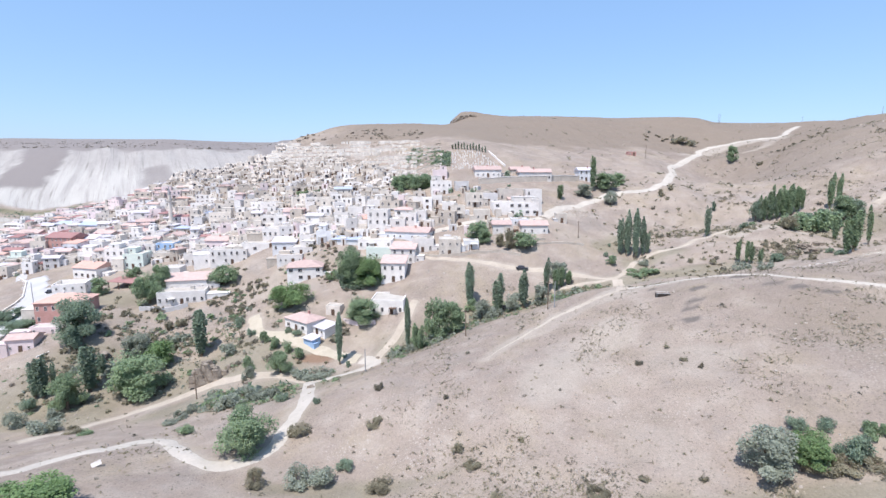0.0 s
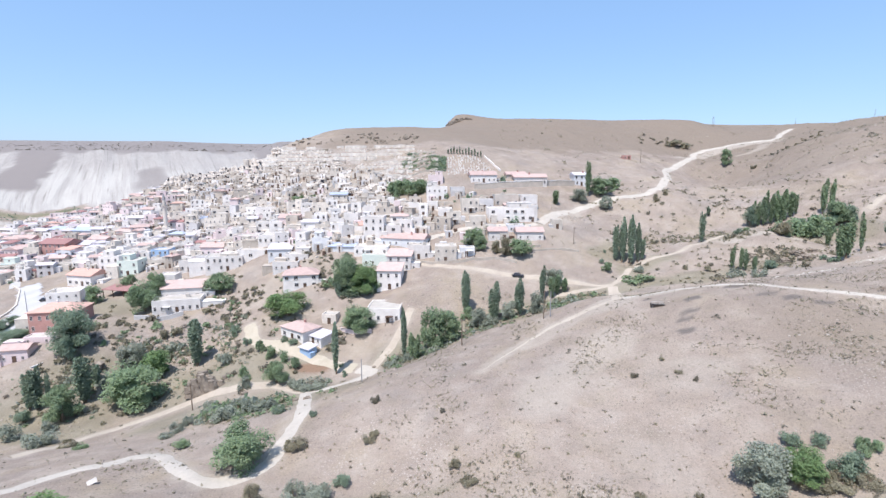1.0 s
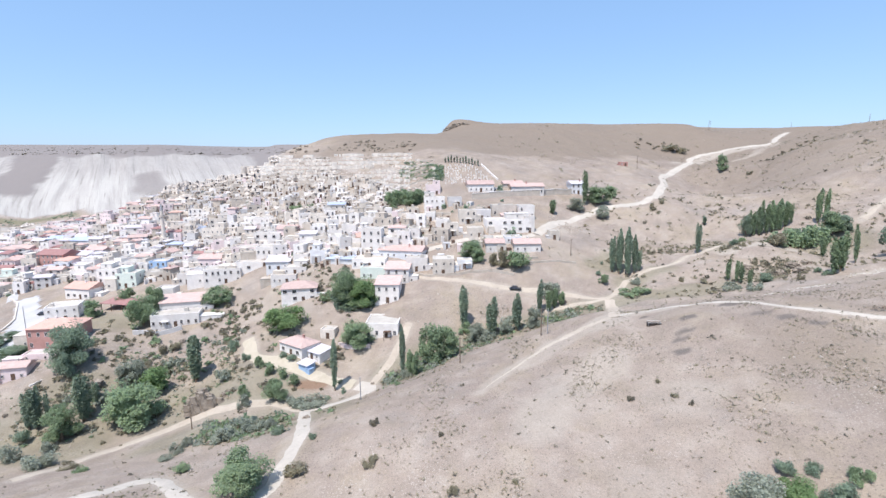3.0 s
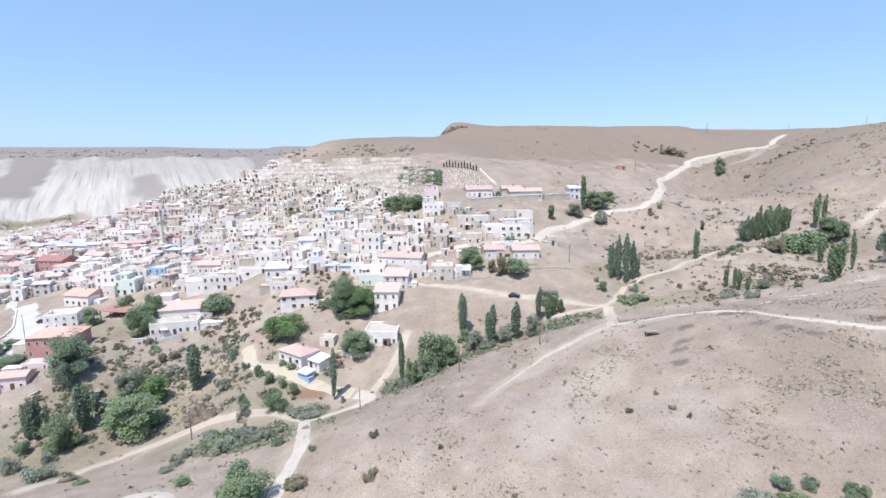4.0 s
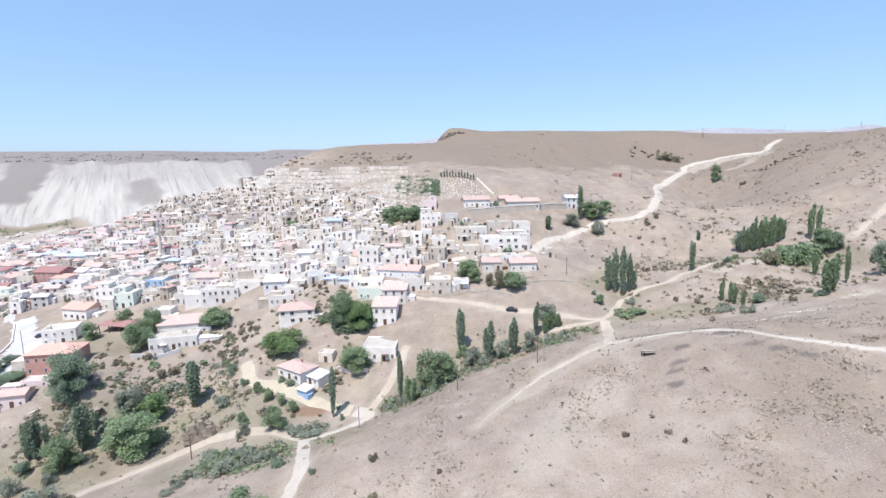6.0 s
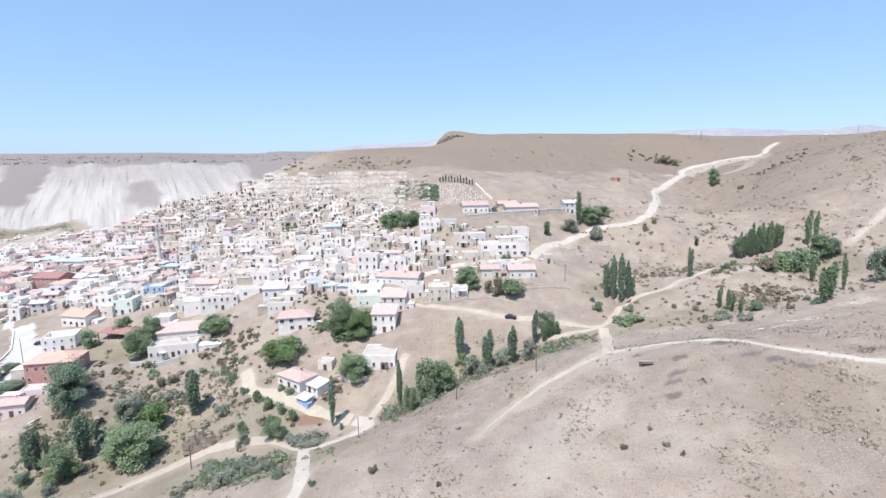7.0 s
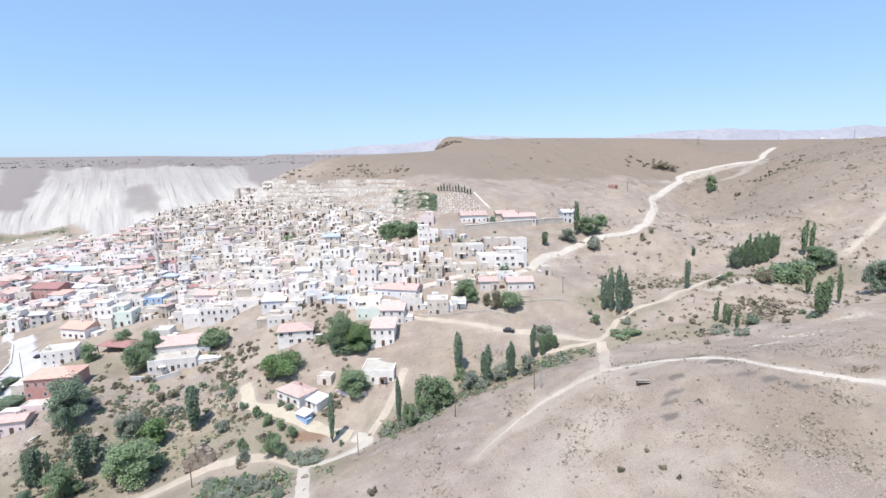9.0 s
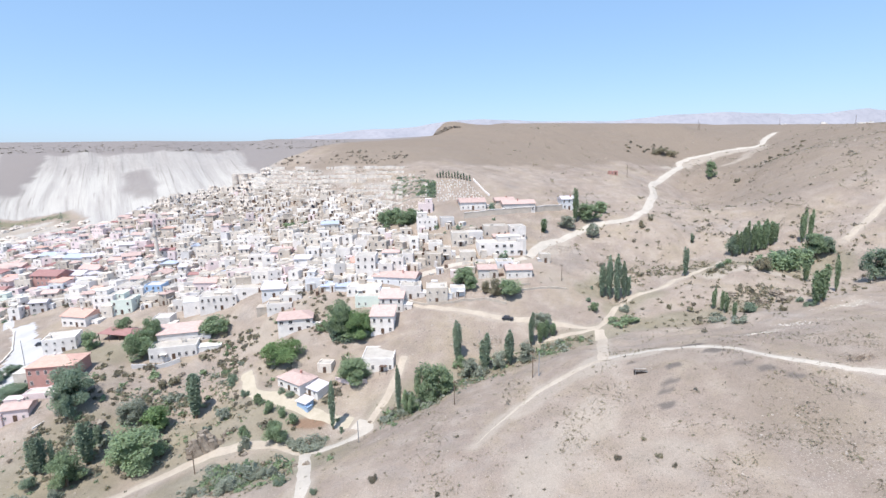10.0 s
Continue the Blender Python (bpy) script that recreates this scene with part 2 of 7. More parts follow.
def specks(nt, p, c):
    """Small stones and dead shrubs strewn over the soil, thicker in some patches."""
    patch = noise_tex(nt, p, 0.045, 4)
    for scale, tone, size, seed in ((1.3, (0.42, 0.375, 0.335), 0.27, 0.0), (0.55, (0.43, 0.385, 0.345), 0.13, 3.0), (2.6, (0.44, 0.395, 0.355), 0.30, 5.0), (2.1, (0.17, 0.148, 0.12), 0.27, 13.0), (1.0, (0.146, 0.127, 0.095), 0.22, 7.0), (0.35, (0.133, 0.120, 0.086), 0.13, 11.0)):
        v = nt.nodes.new("ShaderNodeTexVoronoi")
        v.inputs["Scale"].default_value = scale
        sh = nt.nodes.new("ShaderNodeVectorMath")
        sh.operation = "ADD"
        nt.links.new(p, sh.inputs[0])
        sh.inputs[1].default_value = (seed, seed * 2, 0)
        nt.links.new(sh.outputs[0], v.inputs["Vector"])
        k = times(nt, ramp(nt, v.outputs["Distance"], size, size * 0.55), ramp(nt, patch, 0.5, 0.64) if seed in (0.0, 3.0, 5.0) else ramp(nt, patch, 0.66, 0.40) if seed == 13.0 else ramp(nt, patch, 0.56, 0.36))
        c = mixed(nt, times(nt, k, 0.95), c, tone)
    return c


def soil():
    """Dry steppe with pale stony patches, grazed grass, tuff and damp green gully floor."""
    m, nt, b = shader("soil", 0.95, 0.1)
    p = place_vec(nt)
    big, mid, small = noise_tex(nt, p, 0.02, 5), noise_tex(nt, p, 0.16, 5), noise_tex(nt, p, 1.3, 6, 0.75)
    fine = noise_tex(nt, p, 5.0, 4, 0.7)
    c = mixed(nt, ramp(nt, big, 0.38, 0.62), (0.281, 0.230, 0.199), (0.331, 0.274, 0.232))
    wide = noise_tex(nt, p, 0.055, 5, 0.7)
    c = mixed(nt, times(nt, ramp(nt, wide, 0.5, 0.66), 0.7), c, (0.346, 0.287, 0.217))
    c = mixed(nt, times(nt, ramp(nt, wide, 0.46, 0.34), 0.7), c, (0.274, 0.239, 0.217))
    c = mixed(nt, times(nt, ramp(nt, mid, 0.5, 0.68), 0.55), c, (0.403, 0.350, 0.304))
    c = mixed(nt, times(nt, ramp(nt, mid, 0.47, 0.3), 0.5), c, (0.236, 0.199, 0.160))
    c = mixed(nt, times(nt, ramp(nt, small, 0.58, 0.75), 0.45), c, (0.152, 0.131, 0.103))
    c = mixed(nt, times(nt, ramp(nt, small, 0.40, 0.30), 0.5), c, (0.380, 0.334, 0.293))
    c = specks(nt, p, c)
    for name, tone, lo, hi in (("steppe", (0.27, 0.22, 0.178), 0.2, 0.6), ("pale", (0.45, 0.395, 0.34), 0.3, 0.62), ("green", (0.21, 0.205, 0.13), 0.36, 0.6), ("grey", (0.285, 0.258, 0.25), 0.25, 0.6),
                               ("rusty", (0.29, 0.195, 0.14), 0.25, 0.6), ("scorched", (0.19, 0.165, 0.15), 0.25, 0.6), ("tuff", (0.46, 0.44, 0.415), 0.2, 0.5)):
        a = nt.nodes.new("ShaderNodeAttribute")
        a.attribute_name = name
        s = nt.nodes.new("ShaderNodeMath")
        s.operation = "MULTIPLY_ADD"
        nt.links.new(a.outputs["Fac"], s.inputs[0])
        s.inputs[1].default_value = 0.8
        nt.links.new(times(nt, fine if name != "tuff" else mid, 0.55), s.inputs[2])
        k = times(nt, ramp(nt, s.outputs[0], 0.38, 0.95), a.outputs["Fac"])
        shade = small
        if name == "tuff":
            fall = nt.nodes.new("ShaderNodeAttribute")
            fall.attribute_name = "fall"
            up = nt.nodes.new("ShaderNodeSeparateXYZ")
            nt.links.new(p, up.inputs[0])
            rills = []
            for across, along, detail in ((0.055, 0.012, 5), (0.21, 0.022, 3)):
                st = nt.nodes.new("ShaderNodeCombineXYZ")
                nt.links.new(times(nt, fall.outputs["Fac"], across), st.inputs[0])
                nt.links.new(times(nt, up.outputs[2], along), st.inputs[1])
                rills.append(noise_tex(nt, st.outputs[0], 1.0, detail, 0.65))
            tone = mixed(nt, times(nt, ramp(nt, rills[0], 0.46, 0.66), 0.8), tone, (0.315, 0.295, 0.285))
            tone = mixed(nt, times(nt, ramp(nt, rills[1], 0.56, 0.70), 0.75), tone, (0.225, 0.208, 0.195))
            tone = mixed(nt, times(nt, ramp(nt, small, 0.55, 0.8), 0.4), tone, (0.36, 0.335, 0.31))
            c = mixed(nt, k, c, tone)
            continue
        c = mixed(nt, k, c, mixed(nt, shade, tone, tuple(v * 0.7 for v in tone)))
    crumb = noise_tex(nt, p, 2.6, 8, 0.85)
    g = nt.nodes.new("ShaderNodeHueSaturation")
    k = ramp(nt, crumb, 0.3, 0.7)
    nt.nodes[-1].inputs["To Min"].default_value = 0.67
    nt.nodes[-1].inputs["To Max"].default_value = 1.18
    nt.links.new(k, g.inputs["Value"])
    nt.links.new(c, g.inputs["Color"])
    nt.links.new(g.outputs[0], b.inputs["Base Color"])
    bumped(nt, b, crumb, 0.35, 0.3)
    return m


def foliage(name, light, dark, per_thing=0.12):
    """Leaves that let some light through, toned clump by clump and plant by plant."""
    m, nt, b = shader(name, 0.7, 0.15)
    g = nt.nodes.new("ShaderNodeNewGeometry")
    p = noise_tex(nt, g.outputs["Position"], 0.55, 3)
    c = mixed(nt, ramp(nt, p, 0.35, 0.65), dark, light)
    c = mixed(nt, times(nt, g.outputs["Random Per Island"], 0.5), c, tuple(v * 1.25 for v in light))
    r = nt.nodes.new("ShaderNodeObjectInfo").outputs["Random"]
    h = nt.nodes.new("ShaderNodeHueSaturation")
    v = ramp(nt, r, 0, 1)
    nt.nodes[-1].inputs["To Min"].default_value = 1 - per_thing
    nt.nodes[-1].inputs["To Max"].default_value = 1 + per_thing
    nt.links.new(v, h.inputs["Value"])
    nt.links.new(c, h.inputs["Color"])
    nt.links.new(h.outputs[0], b.inputs["Base Color"])
    t = nt.nodes.new("ShaderNodeBsdfTranslucent")
    nt.links.new(h.outputs[0], t.inputs["Color"])
    mix = nt.nodes.new("ShaderNodeMixShader")
    mix.inputs[0].default_value = 0.5
    nt.links.new(b.outputs[0], mix.inputs[1])
    nt.links.new(t.outputs[0], mix.inputs[2])
    nt.links.new(mix.outputs[0], nt.nodes["Material Output"].inputs["Surface"])
    return m


SOIL = soil()
DIRT = varied("packed_dirt", (0.43, 0.39, 0.345), (0.50, 0.455, 0.405), 0.25, 1.6, 0.95, 0.1, 0.12)
FAINT = varied("faint_track", (0.40, 0.345, 0.29), (0.465, 0.405, 0.345), 0.2, 1.4, 0.95, 0.1, 0.12)
TRACK = varied("worn_track", (0.39, 0.335, 0.28), (0.46, 0.40, 0.335), 0.2, 1.4, 0.95, 0.1, 0.12)
SAND = varied("yellow_sand", (0.42, 0.37, 0.295), (0.48, 0.425, 0.345), 0.2, 1.4, 0.95, 0.1, 0.12)
ASPHALT = varied("grey_paving", (0.42, 0.41, 0.42), (0.5, 0.49, 0.49), 0.15, 1.2, 0.9, 0.2, 0.03)
LEAF = foliage("green_leaves", (0.30, 0.38, 0.235), (0.195, 0.26, 0.17))
LEAF_LIGHT = foliage("fresh_leaves", (0.265, 0.37, 0.18), (0.165, 0.25, 0.12))
LEAF_DARK = foliage("dark_leaves", (0.27, 0.34, 0.25), (0.185, 0.24, 0.185))
LEAF_SILVER = foliage("silver_leaves", (0.37, 0.40, 0.335), (0.25, 0.275, 0.22))
LEAF_DRY = foliage("dry_leaves", (0.345, 0.32, 0.235), (0.245, 0.225, 0.165))
LEAF_SCRUB = foliage("grey_scrub", (0.255, 0.235, 0.185), (0.165, 0.15, 0.118))
BARK = varied("bark", (0.16, 0.12, 0.09), (0.24, 0.19, 0.15), 1.5, 9.0, 0.95, 0.1, 0.03)

# ---- helpers for meshes ----
def part(name, bm, material, parent=None, label=""):
    me = bpy.data.meshes.new(name)
    bm.to_mesh(me)
    bm.free()
    for m in material if isinstance(material, (list, tuple)) else (material,):
        me.materials.append(m)
    ob = new(name, me)
    if parent:
        ob.parent = parent
    if label:
        ob["label"] = label
    return ob


def sheet(name, verts, faces, materials, parent=None, smooth=False):
    me = bpy.data.meshes.new(name)
    me.from_pydata(verts, [], faces)
    for m in materials if isinstance(materials, (list, tuple)) else (materials,):
        me.materials.append(m)
    if smooth:
        me.polygons.foreach_set("use_smooth", [True] * len(me.polygons))
    ob = new(name, me)
    if parent:
        ob.parent = parent
    return ob


# ---- the ground: one sheet to the horizon ----
def build_ground():
    nx, ny = len(GX), len(GY)
    verts = np.stack([MX, MY, GZ], -1).reshape(-1, 3)
    i = np.arange(nx * ny).reshape(ny, nx)
    faces = np.stack([i[:-1, :-1], i[:-1, 1:], i[1:, 1:], i[1:, :-1]], -1).reshape(-1, 4)
    ob = sheet("ground", verts.tolist(), faces.tolist(), SOIL, smooth=True)
    x, y, z = MX, MY, GZ
    wob = grain(x, y, 14, 21) * 6 + grain(x, y, 5, 22) * 3
    masks = {}
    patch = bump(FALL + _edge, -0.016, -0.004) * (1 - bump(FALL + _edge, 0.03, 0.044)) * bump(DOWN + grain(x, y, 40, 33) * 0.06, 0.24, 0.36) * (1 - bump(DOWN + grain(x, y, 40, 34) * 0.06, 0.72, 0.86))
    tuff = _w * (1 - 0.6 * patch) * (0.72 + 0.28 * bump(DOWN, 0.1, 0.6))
    # eroded tuff terraces above the village
    rim = bump(z + wob * 0.5, 66, 71) * (1 - bump(z + wob * 0.5, 85, 89)) * bump(-x + wob, 5, 25) * (1 - bump(-x, 125, 165)) * (1 - bump(y, 372, 395)) * bump(y, 270, 300)
    crest = bump(z + wob, 44, 52) * bump(-x, 95, 125) * (1 - bump(-x, 235, 265)) * bump(y, 318, 345) * (1 - bump(y, 420, 470))
    basin = 0.75 * bump(-x, 200, 270) * bump(y, 415, 450) * (1 - bump(y - FOOT, -40, -33)) * (1 - bump(z, 35, 48)) * bump(grain(x, y, 60, 35) + 0.6 * grain(x, y, 22, 36), -0.5, 0.3)
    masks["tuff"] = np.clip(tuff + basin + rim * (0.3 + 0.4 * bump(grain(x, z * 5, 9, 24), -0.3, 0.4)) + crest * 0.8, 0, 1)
    village = bump(y + wob, 178, 196) * (1 - bump(y, 375, 400)) * (1 - bump(x + wob, 30, 70)) * bump(x, -420, -330)
    masks["pale"] = np.clip(village * 0.25 + 0.9 * bump(-x, 190, 260) * bump(y, 385, 430) * (1 - bump(y - FOOT, -46, -36)) * (1 - bump(z, 45, 60)) + bump(grain(x, y, 17, 25) + grain(x, y, 6, 26) * 0.7, 0.35, 0.9) * 0.5 * (1 - bump(y, 230, 320)), 0, 1)
    masks["grey"] = np.maximum(bump(-x + (y - 900) * 0.2, -40, 40) * bump(y, 480, 620) * bump(z, 30, 60), bump(-x, 330, 400) * bump(y - FOOT, -4, 6))
    bed = 0
    for (ax, ay), (bx, by), w in (((110, 168), (60, 166), 7), ((60, 166), (15, 154), 9), ((15, 154), (-12, 146), 9), ((-30, 124), (-70, 120), 11), ((-50, 146), (-115, 142), 16), ((-100, 128), (-150, 124), 14),
                                  ((120, 205), (165, 195), 10), ((-120, 190), (-150, 196), 9), ((20, 58), (80, 55), 4), ((88, 188), (72, 181), 6), ((64, 196), (78, 204), 6), ((-30, 74), (5, 74), 3)):
        t = np.clip(((x - ax) * (bx - ax) + (y - ay) * (by - ay)) / ((bx - ax) ** 2 + (by - ay) ** 2), 0, 1)
        d = np.hypot(x - ax - t * (bx - ax), y - ay - t * (by - ay)) + wob * 0.5
        bed = np.maximum(bed, 1 - bump(d, w * 0.5, w * 1.5))
    olive = bump(grain(x, y, 13, 63) + 0.5 * grain(x, y, 5, 64), -0.25, 0.5) * bump(y, 128, 140) * (1 - bump(y, 196, 210)) * bump(-x, 28, 40) * (1 - bump(-x, 130, 150))
    masks["green"] = np.maximum(bed * 0.62, olive * 0.34)
    # bare pale cuttings beside the hill road and above the poplar gully
    for (ax, ay), (bx, by), w, k in (((190, 394), (222, 418), 9, 0.9), ((222, 418), (284, 426), 11, 1.0), ((228, 384), (250, 392), 6, 0.8), ((250, 392), (282, 418), 7, 0.7), ((116, 194), (140, 188), 6, 1.0), ((94, 131.5), (102, 131.5), 1.6, 1.0),
                                     ((130, 151.5), (139, 150), 1.8, 1.0), ((57, 224), (66, 240), 6, 0.9), ((20, 92), (38, 104), 9, 0.75), ((42, 96), (52, 88), 5, 0.7), ((2, 112), (-8, 104), 3, 0.6), ((46, 128), (60, 128), 4, 1.0), ((40, 124), (47, 127), 5, 0.8), ((52, 168), (72, 164), 5, 0.6), ((50, 132), (59, 160), 3.5, 0.8), ((18, 113), (44, 127), 2.6, 0.7)):
        t = np.clip(((x - ax) * (bx - ax) + (y - ay) * (by - ay)) / ((bx - ax) ** 2 + (by - ay) ** 2), 0, 1)
        d = np.hypot(x - ax - t * (bx - ax), y - ay - t * (by - ay)) + wob * 0.35
        masks["pale"] = np.maximum(masks["pale"], k * (1 - bump(d, w * 0.45, w)))
    line = 0.8 * (bump(y - FOOT, -30, -24) * (1 - bump(y - FOOT, -12, -5))) * (1 - bump(x, -560, -520))
    masks["green"] = np.clip(masks["green"] + line, 0, 1)
    burnt = 0
    for cx, cy, rx, ry in ((70.4, 126.0, 3.2, 1.6), (72.8, 119.3, 2.7, 1.4), (60.1, 115.0, 2.2, 1.1), (56.8, 109.4, 2.7, 1.4), (54.4, 107.0, 2.2, 1.1), (52.4, 102.6, 2.5, 1.2), (78.3, 107.1, 3.0, 1.5), (82.8, 103.1, 2.7, 1.4), (75.0, 110.5, 2.7, 1.4), (52.6, 121.4, 1.6, 0.8)):
        burnt = np.maximum(burnt, 1 - bump(np.hypot((x - cx) / rx, (y - cy) / ry) + wob * 0.08, 0.5, 1.1))
    masks["scorched"] = burnt
    masks["rusty"] = 1 - bump(np.hypot((x - -39.1) / 7, (y - 143.2) / 3.5) + wob * 0.05, 0.6, 1.2)
    masks["steppe"] = np.clip(bump(y + wob * 2, 300, 350) * bump(z + wob, 76, 88) * bump(x + wob * 2, -130, -60) + bump(y, 560, 640) * bump(x, -150, 0) + 0.8 * bump(x + wob * 2, 150, 200) * bump(y + wob * 2, 215, 260) + 0.8 * bump(x + wob * 2, 22, 62) * (1 - bump(y + wob, 118, 140)) * (0.6 + 0.4 * bump(grain(x, y, 19, 38), -0.4, 0.4)), 0, 1) * 0.9
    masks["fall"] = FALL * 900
    for name, v in masks.items():
        a = ob.data.attributes.new(name, "FLOAT", "POINT")
        a.data.foreach_set("value", np.ascontiguousarray(v, np.float32).ravel())
    return tagged(ob, "dry pale brown steppe hillside with stones and scrub", "ground", kind="structure")


GROUND = build_ground()
LINES = []


def ribbon(name, pts, width, material, label, lift=0.16, ragged=0.25, kind="structure", fade=0):
    """A track draped over the ground through plan points, with ragged edges."""
    line = []
    p = [Vector((a, b, 0)) for a, b in pts]
    p = [p[0] * 2 - p[1]] + p + [p[-1] * 2 - p[-2]]
    for k in range(1, len(p) - 2):
        n = max(2, int((p[k + 1] - p[k]).length / 1.2))
        for s in range(n):
            t = s / n
            q = 0.5 * (2 * p[k] + (p[k + 1] - p[k - 1]) * t + (2 * p[k - 1] - 5 * p[k] + 4 * p[k + 1] - p[k + 2]) * t * t + (3 * p[k] - p[k - 1] - 3 * p[k + 1] + p[k + 2]) * t ** 3)
            line.append(q)
    LINES.append(([(q.x, q.y) for q in line], width))
    verts, faces = [], []
    cols = 5
    for k, q in enumerate(line):
        d = (line[min(k + 1, len(line) - 1)] - line[max(k - 1, 0)]).normalized()
        side = Vector((-d.y, d.x, 0))
        w0 = width / 2 * (1 + ragged * float(grain(np.array(q.x + 40), np.array(q.y), 3.1, 31)))
        w1 = width / 2 * (1 + ragged * float(grain(np.array(q.x), np.array(q.y + 40), 3.1, 32)))
        if k < fade:
            w0, w1 = w0 * k / fade, w1 * k / fade
        for c in range(cols):
            u = -w0 + (w0 + w1) * c / (cols - 1)
            e = q + side * u
            edge = -0.12 if c in (0, cols - 1) else lift
            verts.append((e.x, e.y, ground(e.x, e.y) + edge))
    for k in range(len(line) - 1):
        for c in range(cols - 1):
            a = k * cols + c
            faces.append((a, a + 1, a + cols + 1, a + cols))
    ob = sheet(name, verts, faces, material, smooth=True)
    return tagged(ob, label, "road", kind=kind)

# ---- tracks ----
ribbon("dirt_road", [(-86, 70), (-74.2, 76.4), (-71.5, 82.3), (-64.7, 87.2), (-60.4, 92.3), (-56, 92.5), (-47.1, 84.2), (-40.7, 80.5), (-35.8, 82), (-32.1, 86), (-31.4, 94.9), (-31, 105), (-34, 118), (-36.5, 129)], 4.0, DIRT, "pale dusty dirt road winding down the slope")
ribbon("dirt_road", [(-36.5, 129), (-47.5, 134.6), (-60.9, 135.6), (-71.7, 133.9), (-80.2, 128.6), (-88.2, 121.8), (-92.7, 112.4), (-98, 104)], 4.8, TRACK, "rutted brown dirt track along the gully")
ribbon("dirt_road", [(-36.5, 129), (-28.8, 130), (-22.3, 134.1), (-20.1, 138.2), (-25.2, 142.1)], 4.8, DIRT, "pale dirt road bending beside a poplar", lift=0.3)
ribbon("dirt_road", [(-25.2, 142.1), (-31.6, 144.3), (-37.2, 146.5), (-45.5, 151.3), (-54.2, 156.6), (-60.6, 159.3), (-64, 164), (-68, 173)], 5.2, SAND, "yellow sandy farm track in front of a small house")
ribbon("dirt_road", [(-20.1, 138.2), (-18.1, 144.3), (-14.7, 149.9), (-12.2, 156), (-9, 165)], 3.0, TRACK, "narrow dirt track climbing beside the gully")
ribbon("dirt_road", [(-6.8, 192.2), (4.2, 185.1), (16.7, 180.6), (28.7, 176.1), (40.6, 173.9), (54.2, 171.6), (61, 170.5), (69.5, 180.3), (79.5, 189.4), (84.4, 190.7), (97.3, 194.7), (106.3, 199), (117.1, 203.9), (131.2, 213.4)], 3.0, TRACK, "pale dirt road crossing the slope below the houses")
ribbon("dirt_road", [(60.7, 169.7), (51, 167.4), (44.9, 166.5), (35.7, 165)], 2.4, TRACK, "narrow track branching along the gully")
ribbon("dirt_road", [(9.5, 103.5), (17.3, 112.6), (23.8, 118.3), (33.7, 124.2), (43.4, 127), (49, 128.5)], 2.7, FAINT, "faint worn track fading out on the bare spur", lift=0.05, fade=26)
ribbon("dirt_road", [(49, 128.5), (58.7, 128), (68, 125), (76, 120.5), (83.4, 111.5), (92.1, 105.8), (97.7, 102.5), (112, 97)], 2.9, DIRT, "pale dirt track over the bare spur", lift=0.06)
ribbon("dirt_road", [(47, 127), (52, 142), (57.5, 158), (60.5, 169)], 4.2, FAINT, "short dirt link down to the gully road")
HILL_ROAD = [(43.7, 216.9), (55.7, 234), (67.4, 242.6), (78.3, 250.7), (88.6, 255.3), (101.4, 258.1), (113, 264.5), (124.5, 279), (145.8, 319.7), (156, 346), (171.5, 365.5), (190, 384), (205, 404), (213, 422), (229.5, 429), (244, 429), (264, 430), (288.7, 434.3), (307, 457), (322, 472), (334, 482)]
ribbon("dirt_road", HILL_ROAD, 5.2, DIRT, "broad pale gravel road climbing over the hill", ragged=0.12, lift=0.3)
ribbon("dirt_road", [(150, 318), (158, 305), (160, 296), (164, 290)], 3.0, TRACK, "short pale dirt path in a side gully", lift=0.15)
ribbon("dirt_road", [(176, 203), (186, 208), (198, 216), (215, 226)], 4.0, TRACK, "pale dirt track beside a poplar grove", lift=0.12)

def blend_verges():
    """Dusty verges: the soil pales towards every track."""
    pale = np.zeros(len(GROUND.data.vertices), np.float32)
    GROUND.data.attributes["pale"].data.foreach_get("value", pale)
    pale = pale.reshape(len(GY), len(GX))
    for line, width in LINES:
        reach = width * 0.5 + (2.2 if width < 6 else 6)
        for x, y in line[::2]:
            i0, i1 = np.searchsorted(GX, (x - reach, x + reach))
            j0, j1 = np.searchsorted(GY, (y - reach, y + reach))
            d = np.hypot(MX[j0:j1, i0:i1] - x, MY[j0:j1, i0:i1] - y) + grain(MX[j0:j1, i0:i1], MY[j0:j1, i0:i1], 3, 61) * 0.8
            pale[j0:j1, i0:i1] = np.maximum(pale[j0:j1, i0:i1], 0.85 * (1 - bump(d, width * 0.4, reach)))
    GROUND.data.attributes["pale"].data.foreach_set("value", np.ascontiguousarray(pale, np.float32).ravel())


blend_verges()

# ---- plants ----
def leaf_cloud(rng, points, size, axis_x=0.0, axis_y=0.0):
    """Small four-cornered leaf clumps at the given places, turned at random."""
    verts, faces = [], []
    for p in points:
        s = size * rng.uniform(0.6, 1.35)
        n = (Vector((rng.gauss(0, 0.55), rng.gauss(0, 0.55), rng.gauss(0, 0.55) + 0.75)) + Vector((p.x - axis_x, p.y - axis_y, 0)).normalized() * 0.55).normalized()
        a = n.cross(Vector((rng.gauss(0, 1), rng.gauss(0, 1), rng.gauss(0, 1)))).normalized()
        b = n.cross(a)
        c = n * rng.uniform(-0.2, 0.35)
        k = len(verts)
        verts += [tuple(p - a * s * 0.5), tuple(p + b * s * 0.42 + c * s), tuple(p + a * s * 0.55), tuple(p - b * s * 0.42 + c * s * 0.6)]
        faces.append((k, k + 1, k + 2, k + 3))
    return verts, faces


